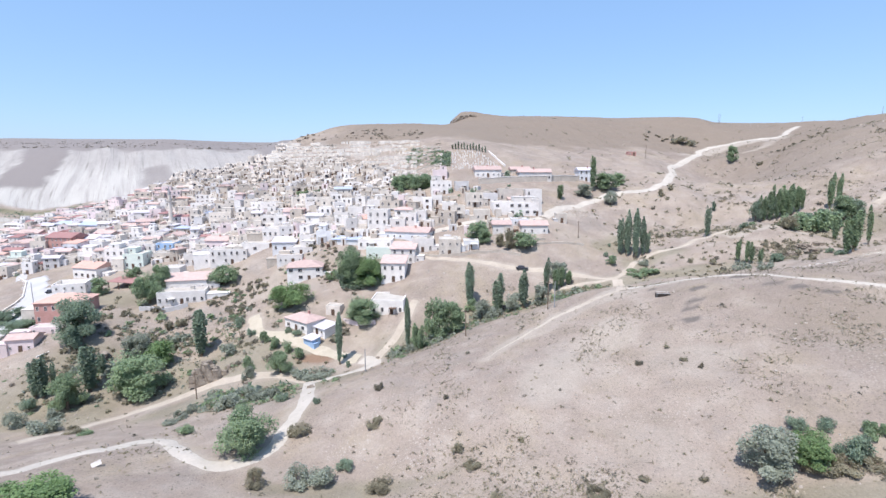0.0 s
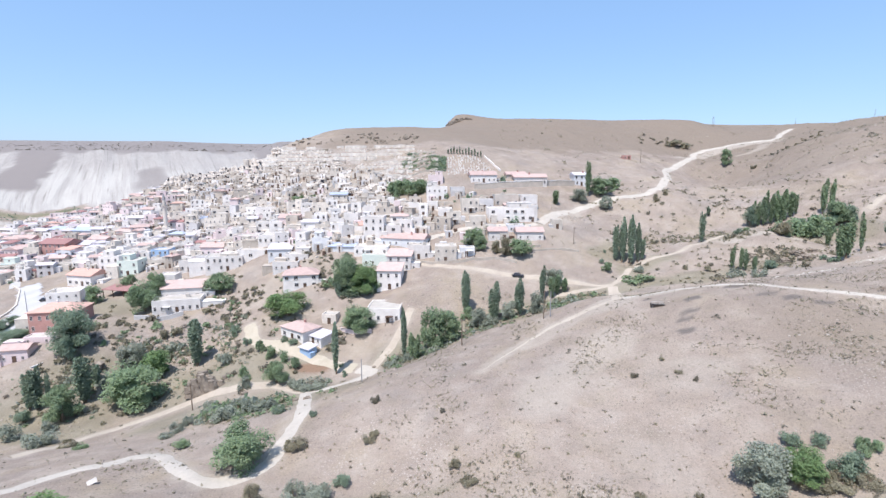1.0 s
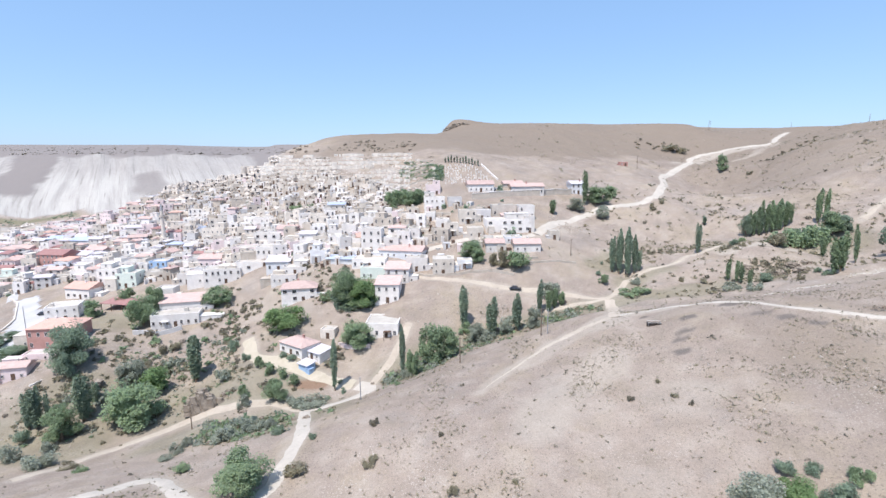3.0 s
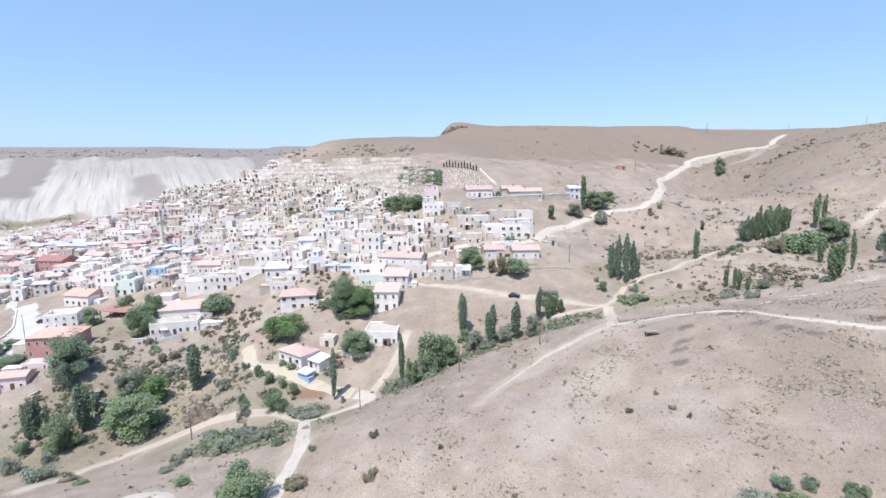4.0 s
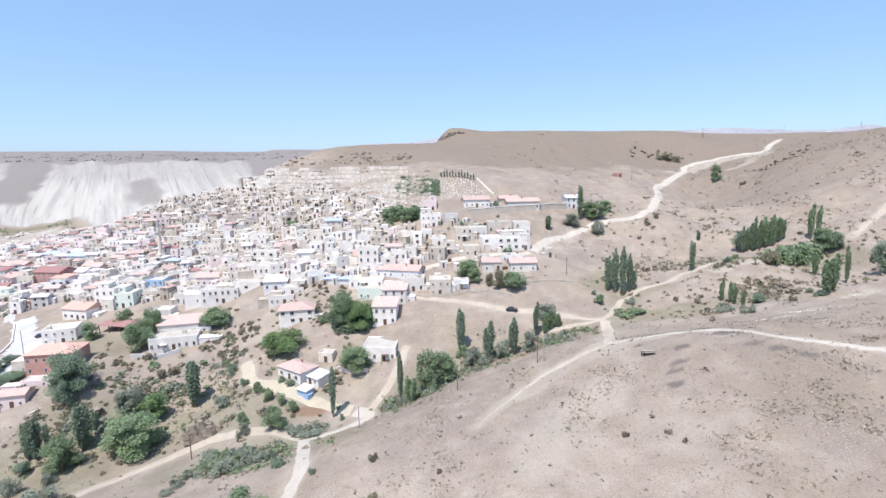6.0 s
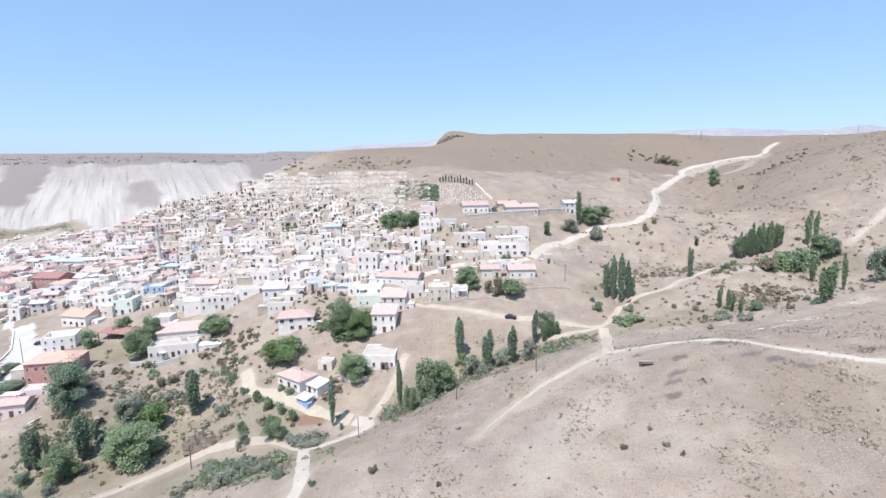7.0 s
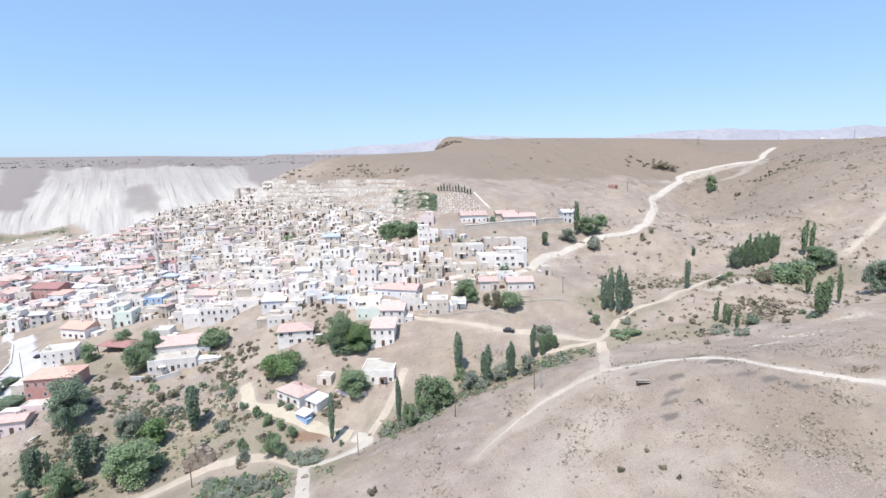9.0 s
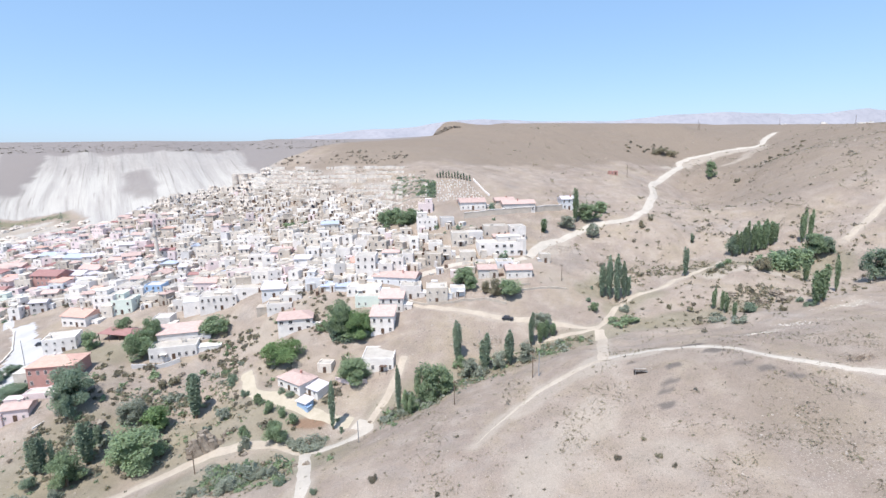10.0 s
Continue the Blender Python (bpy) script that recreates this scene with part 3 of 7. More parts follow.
def tapered(path, radii, sides=7):
    verts, faces = [], []
    for k, (p, r) in enumerate(zip(path, radii)):
        for s in range(sides):
            a = 2 * math.pi * s / sides
            verts.append((p[0] + r * math.cos(a), p[1] + r * math.sin(a), p[2]))
        if k:
            for s in range(sides):
                a, b = (k - 1) * sides + s, (k - 1) * sides + (s + 1) % sides
                faces.append((a, b, b + sides, a + sides))
    return verts, faces


def wood(rng, height, radius, limbs, spread):
    """Trunk with limbs, as one mesh."""
    lean = Vector((rng.uniform(-0.06, 0.06), rng.uniform(-0.06, 0.06), 0))
    path = [Vector((0, 0, -0.6)) + (lean * height + Vector((0, 0, height + 0.6))) * (k / 6) + Vector((rng.uniform(-1, 1), rng.uniform(-1, 1), 0)) * radius * 0.3 * (k > 0) for k in range(7)]
    verts, faces = tapered(path, [radius * (1.25 - k / 6 * 1.05) for k in range(7)])
    for _ in range(limbs):
        t = rng.uniform(0.3, 0.85)
        start = path[0].lerp(path[-1], t)
        a = rng.uniform(0, 2 * math.pi)
        end = start + Vector((math.cos(a) * spread, math.sin(a) * spread, spread * rng.uniform(0.4, 1.0)))
        v, f = tapered([start, start.lerp(end, 0.5) + Vector((0, 0, spread * 0.12)), end], [radius * 0.5, radius * 0.3, radius * 0.1], 5)
        n = len(verts)
        verts += v
        faces += [tuple(i + n for i in q) for q in f]
    return verts, faces


TREE_MESHES = {}


def mesh_of(key, data, material):
    me = bpy.data.meshes.new(key)
    me.from_pydata(data[0], [], data[1])
    me.materials.append(material)
    return me


def poplar_meshes(v):
    """Unit poplar: ten metres high, of a few upright plumes with feathery tops."""
    rng = random.Random(100 + v)
    plumes = []
    n = (4, 3, 5, 3)[v % 4]
    for k in range(n):
        a, r = 6.28 * k / n + rng.uniform(-0.4, 0.4), rng.uniform(0.35, 0.6)
        plumes.append((math.cos(a) * r, math.sin(a) * r, rng.uniform(0.5, 1.5), 10.0 if k == 0 else rng.uniform(8.0, 9.7), rng.uniform(0.42, 0.58)))
    pts = []
    for _ in range(2900):
        px, py, lo, hi, w = rng.choice(plumes)
        t = rng.random()
        r = w * (0.2 + 0.9 * math.sin(math.pi * min(1.0, t * 0.8 + 0.1)) ** 0.6)
        if t > 0.88:
            r *= max(0.2, (1 - t) / 0.12) ** 0.5
        a = rng.uniform(0, 2 * math.pi)
        r *= (0.3 + 0.8 * rng.random() ** 0.6) * (1 + 0.3 * math.sin(3 * a + t * 13 + v))
        lean = 0.3 + 0.75 * min(1.0, t * 1.7)
        pts.append(Vector((px * lean + math.cos(a) * r, py * lean + math.sin(a) * r, lo + t * (hi - lo))))
    return wood(rng, 8.2, 0.2, 5, 0.8), leaf_cloud(rng, pts, 0.33)


def round_meshes(v, leaves=3600, size=0.33):
    """Unit broad tree: crown about six metres wide, six high, leafy almost to the ground."""
    rng = random.Random(200 + v)
    blobs = []
    for _ in range(34):
        a, z = rng.uniform(0, 2 * math.pi), rng.uniform(0.9, 5.0)
        r = rng.random() ** 0.5 * 2.2 * math.sqrt(max(0.1, 1 - ((z - 2.6) / 3.1) ** 2))
        blobs.append((Vector((math.cos(a) * r, math.sin(a) * r, z)), rng.uniform(0.6, 1.15)))
    pts = []
    for _ in range(leaves):
        c, s = rng.choice(blobs)
        d = Vector((rng.gauss(0, 1), rng.gauss(0, 1), rng.gauss(0, 1))).normalized()
        p = c + Vector((d.x, d.y, d.z * 0.85)) * s * (0.45 + 0.65 * rng.random() ** 0.7)
        if p.z > 0.25:
            pts.append(p)
    return wood(rng, 3.6, 0.24, 7, 1.4), leaf_cloud(rng, pts, size)


def bush_meshes(v, leaves=720, size=0.185):
    """Unit bush: two metres wide, one and a half high, branching from the ground."""
    rng = random.Random(300 + v)
    blobs = []
    for _ in range(11):
        a, r = rng.uniform(0, 2 * math.pi), rng.random() ** 0.6 * 0.66
        blobs.append((Vector((math.cos(a) * r, math.sin(a) * r, rng.uniform(0.2, 1.1) * (1.1 - r * 0.6))), rng.uniform(0.22, 0.44)))
    pts = []
    for _ in range(leaves):
        c, s = rng.choice(blobs)
        d = Vector((rng.gauss(0, 1), rng.gauss(0, 1), rng.gauss(0, 1))).normalized()
        p = c + d * s * (0.5 + 0.65 * rng.random())
        pts.append(Vector((p.x, p.y, max(p.z, 0.02))))
    return wood(rng, 0.8, 0.05, 5, 0.4), leaf_cloud(rng, pts, size)


def round_meshes_near(v):
    return round_meshes(v, 10500, 0.19)


def bush_meshes_near(v):
    return bush_meshes(v, 3000, 0.095)


MAKERS = {"poplar": (poplar_meshes, 4), "tree": (round_meshes, 4), "bush": (bush_meshes, 5), "near_tree": (round_meshes_near, 3), "near_bush": (bush_meshes_near, 4)}
TONES = {"green": LEAF, "fresh": LEAF_LIGHT, "dark": LEAF_DARK, "silver": LEAF_SILVER, "dry": LEAF_DRY, "scrub": LEAF_SCRUB}
PLANT_COUNT = [0]
LABELS = {
    ("poplar", "green"): "tall slender green poplar on the dry slope", ("poplar", "dark"): "tall dark green columnar poplar beside a track",
    ("tree", "green"): "broad leafy green tree on the hillside", ("tree", "fresh"): "fresh green broad tree with dense crown", ("tree", "dark"): "dense dark green tree with broad crown",
    ("tree", "silver"): "silvery grey-green oleaster tree on dry ground", ("tree", "dry"): "half bare brownish tree on dry ground",
    ("bush", "green"): "low green bush on dry ground", ("bush", "fresh"): "fresh green leafy bush on dry ground", ("bush", "dark"): "dark green rounded bush on bare soil",
    ("bush", "scrub"): "grey-brown thorny scrub bush on the slope", ("bush", "silver"): "silvery grey-green bush on dry ground", ("bush", "dry"): "dry olive-brown scrub bush on bare soil",
}


def plant(kind, tone, x, y, height, width, sink=0.1):
    """A poplar, tree or bush, with that height and crown width in metres."""
    PLANT_COUNT[0] += 1
    form = "near_" + kind if kind != "poplar" and ((y < 142 and abs(x) < 125 and width > 2.2) or (y < 186 and width > 10 and kind == "tree")) else kind
    maker, n = MAKERS[form]
    v = (PLANT_COUNT[0] * 7 + int(abs(x) * 3)) % n
    if (form, v) not in TREE_MESHES:
        TREE_MESHES[form, v] = maker(v)
    key = (form, v, tone)
    if key not in TREE_MESHES:
        w, l = TREE_MESHES[form, v]
        TREE_MESHES[key] = mesh_of(kind + "_trunk", w, BARK), mesh_of(kind + "_crown", l, TONES[tone])
    trunk, crown = TREE_MESHES[key]
    base = new({"poplar": "poplar_tree", "tree": "tree", "bush": "bush"}[kind])
    unit_h, unit_w = {"poplar": (10.0, 2.3), "tree": (6.5, 5.5), "bush": (1.5, 2.0)}[kind]
    sx, sz = width / unit_w, height / unit_h
    base.matrix_basis = Matrix.LocRotScale((x, y, ground(x, y) - sink), Euler((0, 0, (x * 1.7 + y * 0.9) % 6.28)), (sx, sx, sz))
    for name, me in (("trunk" if kind != "bush" else "stem", trunk), ("crown", crown)):
        o = new(name, me)
        o.parent = base
    tagged(base, LABELS.get((kind, tone), "green tree on the dry hillside"), "bush" if kind == "bush" else "tree")
    return base

# the plants that stand out one by one
plant("poplar", "dark", -116.5, 134.0, 11.3, 3.2)
plant("poplar", "dark", -114.7, 134.5, 12.7, 3.9)
plant("poplar", "dark", -112.4, 136.0, 9.8, 1.6)
plant("poplar", "dark", -103.6, 138.1, 14.1, 5.0)
plant("poplar", "dark", -103.8, 144.0, 7.1, 2.6)
plant("poplar", "dark", -80.3, 158.3, 16.2, 5.3)
plant("poplar", "dark", -30.5, 140.4, 16.2, 2.4)
plant("poplar", "dark", 8.8, 160.2, 14.5, 3.8)
plant("poplar", "dark", 17.6, 153.8, 13.6, 4.0)
plant("poplar", "dark", 25.3, 152.9, 12.7, 3.6)
plant("poplar", "dark", 34.8, 164.0, 12.4, 2.5)
plant("poplar", "dark", 68.9, 191.6, 14.1, 2.9)
plant("poplar", "dark", 71.4, 191.0, 18.2, 3.3)
plant("poplar", "dark", 74.1, 189.6, 19.4, 3.5)
plant("poplar", "dark", 77.2, 190.8, 15.4, 2.7)
plant("poplar", "dark", 79.5, 191.7, 8.5, 2.2)
plant("poplar", "dark", 106.5, 199.7, 12.7, 2.6)
plant("poplar", "dark", 127.7, 235.2, 4.8, 2.2)
plant("poplar", "dark", -10.4, 140.7, 16.0, 2.2)
plant("poplar", "green", 38.2, 164.8, 7.8, 2.5)
plant("poplar", "green", 40.5, 166.1, 7.3, 2.7)
plant("poplar", "green", 43.2, 167.5, 5.1, 2.6)
plant("poplar", "green", 138.7, 218.9, 11.5, 2.5)
plant("poplar", "green", 140.2, 217.7, 10.9, 2.5)
plant("poplar", "green", 142.7, 217.0, 15.8, 3.0)
plant("poplar", "green", 146.1, 217.6, 13.5, 2.8)
plant("poplar", "green", 148.7, 217.8, 14.3, 3.5)
plant("poplar", "green", 151.5, 217.5, 14.0, 3.5)
plant("poplar", "green", 155.8, 219.6, 11.3, 3.8)
plant("poplar", "green", 159.4, 221.5, 9.2, 2.0)
plant("poplar", "green", 166.7, 215.2, 15.4, 3.2)
plant("poplar", "green", 169.8, 214.8, 14.1, 2.7)
plant("poplar", "green", 142.7, 165.6, 13.4, 2.1)
plant("poplar", "green", 130.5, 156.5, 13.3, 4.0)
plant("poplar", "green", 127.7, 155.6, 12.3, 4.0)
plant("poplar", "green", 144.8, 182.8, 7.5, 2.6)
plant("poplar", "green", 102.0, 169.9, 8.0, 2.0)
plant("poplar", "green", 102.7, 166.0, 7.7, 1.6)
plant("poplar", "green", 102.8, 163.6, 7.5, 1.9)
plant("poplar", "green", 101.6, 157.1, 5.9, 1.7)
plant("poplar", "green", 76.5, 257.1, 18.1, 3.5)
plant("poplar", "green", 57.6, 246.2, 7.2, 3.7)
plant("poplar", "green", -8.1, 138.8, 8.6, 2.3)
plant("poplar", "green", -6.6, 138.1, 7.3, 2.6)
plant("tree", "dark", -118.2, 157.2, 15.5, 15.6)
plant("tree", "dark", -117.3, 150.7, 10.8, 5.8)
plant("tree", "dark", -148.5, 168.2, 5.1, 14.1)
plant("tree", "dark", -163.2, 178.9, 5.5, 11.3)
plant("tree", "dark", -163.2, 187.3, 2.5, 7.1)
plant("tree", "dark", 111.2, 163.2, 3.4, 4.6)
plant("tree", "green", -89.2, 138.7, 14.3, 18.1)
plant("tree", "green", -104.7, 130.3, 11.5, 10.6)
plant("tree", "green", -1.3, 143.4, 14.8, 8.9)
plant("tree", "green", 3.1, 145.6, 11.8, 7.5)
plant("tree", "green", -34.5, 181.1, 16.1, 11.0)
plant("tree", "green", -26.4, 159.3, 9.6, 12.6)
plant("tree", "green", 13.7, 198.3, 8.4, 10.9)
plant("tree", "green", 16.9, 194.5, 7.0, 6.3)
plant("tree", "green", 31.5, 187.8, 7.3, 10.3)
plant("tree", "green", -20.1, 259.3, 8.6, 9.5)
plant("tree", "green", -12.5, 253.2, 8.4, 10.5)
plant("tree", "green", -6.8, 255.5, 6.6, 6.2)
plant("tree", "green", 85.2, 261.6, 9.9, 14.8)
plant("tree", "green", 94.8, 272.3, 7.1, 8.7)
plant("tree", "green", 164.0, 203.3, 11.8, 9.2)
plant("tree", "green", -112.4, 185.5, 14.0, 11.5)
plant("tree", "green", -112.0, 193.8, 12.9, 8.2)
plant("tree", "green", -138.7, 196.9, 8.8, 7.4)
plant("tree", "green", -88.3, 196.8, 8.6, 11.9)
plant("tree", "green", 206.1, 360.9, 13.6, 8.8)
plant("tree", "green", -131.5, 206.8, 8.7, 7.8)
plant("tree", "green", -46.6, 135.7, 7.7, 7.4)
plant("tree", "green", -22.9, 256.7, 8.5, 7.5)
plant("tree", "fresh", -53.9, 172.0, 10.3, 14.8)
plant("tree", "fresh", -26.3, 178.2, 13.0, 11.2)
plant("tree", "fresh", -27.5, 180.0, 8.8, 9.1)
plant("tree", "fresh", -91.3, 152.0, 9.8, 9.8)
plant("tree", "fresh", -23.4, 180.3, 9.7, 6.8)
plant("tree", "dry", 25.1, 188.7, 8.4, 5.7)
plant("tree", "dry", 22.1, 191.2, 6.0, 3.8)
plant("tree", "dry", 132.1, 190.0, 6.2, 7.2)
plant("tree", "silver", 31.5, 153.3, 7.6, 5.9)
plant("tree", "silver", 22.1, 153.4, 7.0, 5.5)
plant("tree", "silver", 12.3, 152.4, 7.2, 6.6)
plant("tree", "silver", 71.3, 254.2, 7.0, 9.4)
plant("tree", "silver", 81.9, 244.5, 8.2, 6.6)
plant("tree", "silver", 40.1, 171.8, 6.3, 7.4)
plant("tree", "silver", -99.4, 155.4, 8.5, 10.4)
plant("bush", "green", 148.0, 195.7, 10.3, 11.4)
plant("bush", "green", 142.9, 196.7, 8.3, 11.4)
plant("bush", "green", 155.7, 199.8, 8.6, 11.6)
plant("bush", "green", 136.8, 196.2, 6.6, 9.1)
plant("bush", "green", -57.1, 153.8, 4.2, 4.8)
plant("bush", "green", -52.1, 149.5, 5.0, 4.6)
plant("bush", "green", -48.0, 146.2, 4.9, 4.5)
plant("bush", "green", -43.4, 143.5, 4.4, 4.8)
plant("bush", "green", -57.1, 139.5, 4.8, 4.4)
plant("bush", "green", 62.3, 180.9, 4.4, 5.1)
plant("bush", "green", -4.9, 150.8, 4.7, 4.3)
plant("bush", "green", 9.1, 158.3, 4.8, 5.6)
plant("bush", "green", 68.0, 170.6, 3.1, 8.0)
plant("bush", "green", 72.6, 172.0, 2.7, 7.3)
plant("bush", "green", -29.7, 180.4, 3.3, 12.6)
plant("bush", "green", -42.4, 185.8, 4.5, 5.6)
plant("bush", "green", 3.1, 244.3, 3.7, 4.4)
plant("bush", "green", -81.4, 290.0, 4.4, 7.9)
plant("bush", "green", -72.6, 287.5, 4.0, 5.8)
plant("bush", "green", -206.2, 242.4, 4.9, 10.0)
plant("bush", "dark", -71.7, 168.8, 4.5, 4.4)
plant("bush", "dark", -63.5, 158.9, 3.3, 3.4)
plant("bush", "dark", -29.8, 143.7, 1.9, 1.7)
plant("bush", "dark", -27.8, 138.6, 2.2, 2.0)
plant("bush", "dark", 66.0, 195.8, 2.0, 1.8)
plant("bush", "dark", 61.7, 185.9, 2.4, 2.2)
plant("bush", "dark", -50.6, 156.9, 2.9, 2.6)
plant("bush", "dark", -47.2, 154.7, 2.3, 3.7)
plant("bush", "dark", -114.8, 129.4, 4.4, 4.7)
plant("bush", "dark", -138.1, 187.9, 3.4, 3.1)
plant("bush", "dark", 126.9, 161.4, 2.0, 2.7)
plant("bush", "dark", 33.1, 262.6, 5.2, 4.8)
plant("bush", "dark", 113.4, 166.6, 2.4, 3.9)
plant("bush", "silver", -68.3, 151.6, 4.9, 5.4)
plant("bush", "silver", -111.4, 120.5, 5.1, 5.9)
plant("bush", "silver", -98.8, 114.8, 5.8, 8.4)
plant("bush", "silver", -103.8, 124.5, 4.2, 5.1)
plant("bush", "silver", -35.7, 132.3, 4.5, 10.5)
plant("bush", "silver", -40.7, 133.5, 2.8, 5.5)
plant("bush", "silver", 15.9, 151.4, 4.6, 5.4)
plant("bush", "silver", -8.8, 139.5, 4.4, 4.0)
plant("bush", "silver", 100.3, 152.1, 3.7, 5.4)
plant("bush", "silver", 96.4, 157.7, 3.8, 6.3)
plant("bush", "silver", -55.6, 134.5, 4.2, 4.9)
plant("bush", "silver", 73.4, 179.5, 3.3, 4.2)
plant("bush", "dry", -89.0, 111.2, 2.4, 4.6)
plant("bush", "dry", 94.4, 171.3, 2.5, 2.8)
plant("bush", "dry", 89.1, 177.0, 2.1, 2.9)
plant("bush", "dry", 212.0, 338.8, 3.2, 4.6)
plant("bush", "dry", 202.4, 437.7, 6.6, 14.7)
plant("bush", "dry", 211.7, 436.1, 6.1, 9.8)
plant("bush", "dry", -93.7, 172.3, 4.2, 4.5)
plant("bush", "dry", -97.4, 169.5, 4.1, 4.4)
plant("bush", "dry", 142.4, 224.1, 4.0, 4.1)
plant("bush", "dry", 118.2, 157.1, 2.9, 3.0)
plant("bush", "dry", 113.9, 251.8, 4.4, 4.0)
plant("bush", "dry", 107.5, 246.7, 4.3, 3.9)
plant("tree", "green", -36.7, 85.5, 9.7, 11.1)
plant("tree", "silver", 44.1, 62.9, 8.3, 8.4)
plant("bush", "silver", -24.2, 75.6, 4.0, 5.6)
plant("bush", "silver", -20.3, 76.2, 3.6, 5.2)
plant("tree", "fresh", 49.9, 62.4, 5.8, 6.4)
plant("tree", "fresh", -57.3, 63.0, 5.2, 11.1)
plant("bush", "dark", 55.6, 62.2, 4.2, 5.1)
plant("bush", "dark", -17.0, 80.0, 2.5, 4.0)
plant("bush", "dark", 52.6, 68.8, 2.2, 3.4)
plant("bush", "dark", 55.6, 67.3, 2.1, 2.5)
plant("bush", "scrub", 46.9, 86.1, 1.3, 1.2)
plant("bush", "dark", -38.2, 111.2, 2.8, 3.5)
plant("bush", "dark", -27.5, 101.7, 1.7, 2.0)
plant("bush", "scrub", 37.8, 91.6, 1.5, 1.7)
plant("bush", "scrub", -13.7, 99.6, 2.4, 2.2)
plant("bush", "scrub", 0.7, 91.9, 1.1, 1.6)
plant("bush", "dry", -10.3, 73.6, 2.8, 5.1)
plant("bush", "dry", -32.3, 78.1, 1.8, 2.9)
plant("bush", "dry", -30.9, 74.4, 3.1, 3.7)
plant("bush", "dry", 2.5, 78.1, 2.2, 2.7)
plant("bush", "dry", -27.9, 89.8, 3.4, 4.8)
plant("bush", "dry", 50.8, 61.7, 2.4, 5.3)
plant("bush", "dry", 53.6, 60.5, 1.9, 4.5)
plant("bush", "dry", 56.8, 59.9, 2.1, 3.7)
plant("bush", "dry", 28.8, 65.1, 1.0, 1.8)
plant("bush", "dry", 36.3, 63.3, 1.1, 1.4)
plant("bush", "dry", -13.4, 88.8, 1.9, 3.2)
plant("bush", "dry", -12.5, 89.8, 1.1, 2.2)
plant("bush", "dry", 4.7, 74.2, 1.3, 3.3)
plant("bush", "dry", 21.6, 62.7, 1.8, 3.9)
plant("bush", "dry", 45.4, 89.4, 0.7, 1.9)
plant("bush", "dry", 44.5, 94.7, 0.9, 1.6)
plant("bush", "dry", 12.9, 77.3, 1.0, 1.7)
plant("bush", "dry", 7.9, 65.8, 0.8, 2.5)
plant("bush", "silver", -52.8, 113.6, 4.5, 6.9)
plant("bush", "silver", -49.9, 116.7, 4.7, 7.1)
plant("bush", "silver", -46.4, 118.8, 4.0, 5.7)
plant("bush", "silver", -41.7, 117.7, 2.9, 4.3)
plant("bush", "silver", -61.8, 126.9, 2.8, 4.6)
plant("bush", "silver", -62.3, 110.6, 3.1, 3.5)
plant("bush", "silver", -61.8, 114.7, 2.6, 3.3)
plant("bush", "silver", -62.8, 106.6, 2.3, 3.4)
plant("bush", "green", 59.4, 64.2, 2.7, 3.1)
plant("bush", "green", 61.1, 64.0, 2.0, 2.3)
plant("bush", "green", -82.1, 105.9, 1.6, 3.9)
plant("bush", "green", -54.0, 97.3, 2.5, 3.6)
plant("tree", "dark", 162.5, 172.4, 14.2, 9.8)
plant("bush", "green", -215.6, 252.6, 4.5, 8.7)
plant("bush", "green", -216.4, 249.4, 4.4, 6.9)
plant("bush", "green", 129.3, 208.2, 3.0, 4.9)
plant("tree", "dark", 137.8, 218.9, 11.1, 6.0)
plant("tree", "dark", 143.5, 218.8, 13.2, 6.6)
plant("tree", "dark", 151.5, 220.6, 12.8, 7.2)
plant("tree", "dark", 167.0, 205.2, 7.2, 8.7)
plant("tree", "dark", 167.5, 202.1, 7.3, 7.6)
plant("tree", "dark", -33.7, 182.3, 12.7, 10.1)
plant("tree", "dark", -36.6, 181.6, 8.0, 7.8)
plant("bush", "dark", 143.5, 200.1, 6.7, 7.9)
plant("bush", "dark", 150.1, 202.7, 7.3, 9.0)
plant("bush", "dark", 153.3, 200.6, 7.7, 8.9)
plant("bush", "dark", 157.6, 201.1, 7.5, 8.0)
plant("bush", "dark", -35.8, 179.6, 4.3, 5.5)
plant("bush", "dark", -31.8, 178.5, 4.1, 5.8)
plant("bush", "dark", -28.0, 177.9, 4.5, 5.8)
plant("bush", "dark", -24.7, 178.0, 4.3, 5.0)
plant("bush", "dark", -27.8, 183.1, 4.6, 6.0)
plant("bush", "dark", -24.6, 184.7, 5.1, 5.6)
plant("bush", "dark", 119.8, 197.8, 3.6, 3.7)
plant("bush", "dark", 108.6, 159.5, 3.7, 4.1)
plant("bush", "dark", 126.1, 156.1, 1.9, 4.0)
plant("bush", "green", 135.8, 194.1, 5.8, 6.8)
plant("bush", "green", 142.8, 195.8, 5.2, 6.8)
plant("bush", "green", 149.7, 197.9, 5.7, 6.9)
plant("bush", "green", -19.8, 258.1, 7.8, 8.2)
plant("bush", "green", -13.8, 255.5, 7.8, 8.1)
plant("bush", "green", -8.6, 256.4, 7.8, 7.5)
plant("bush", "green", -24.5, 257.9, 6.6, 7.0)
plant("bush", "green", -16.6, 263.8, 7.4, 8.3)
plant("bush", "green", -21.6, 251.5, 5.3, 5.1)

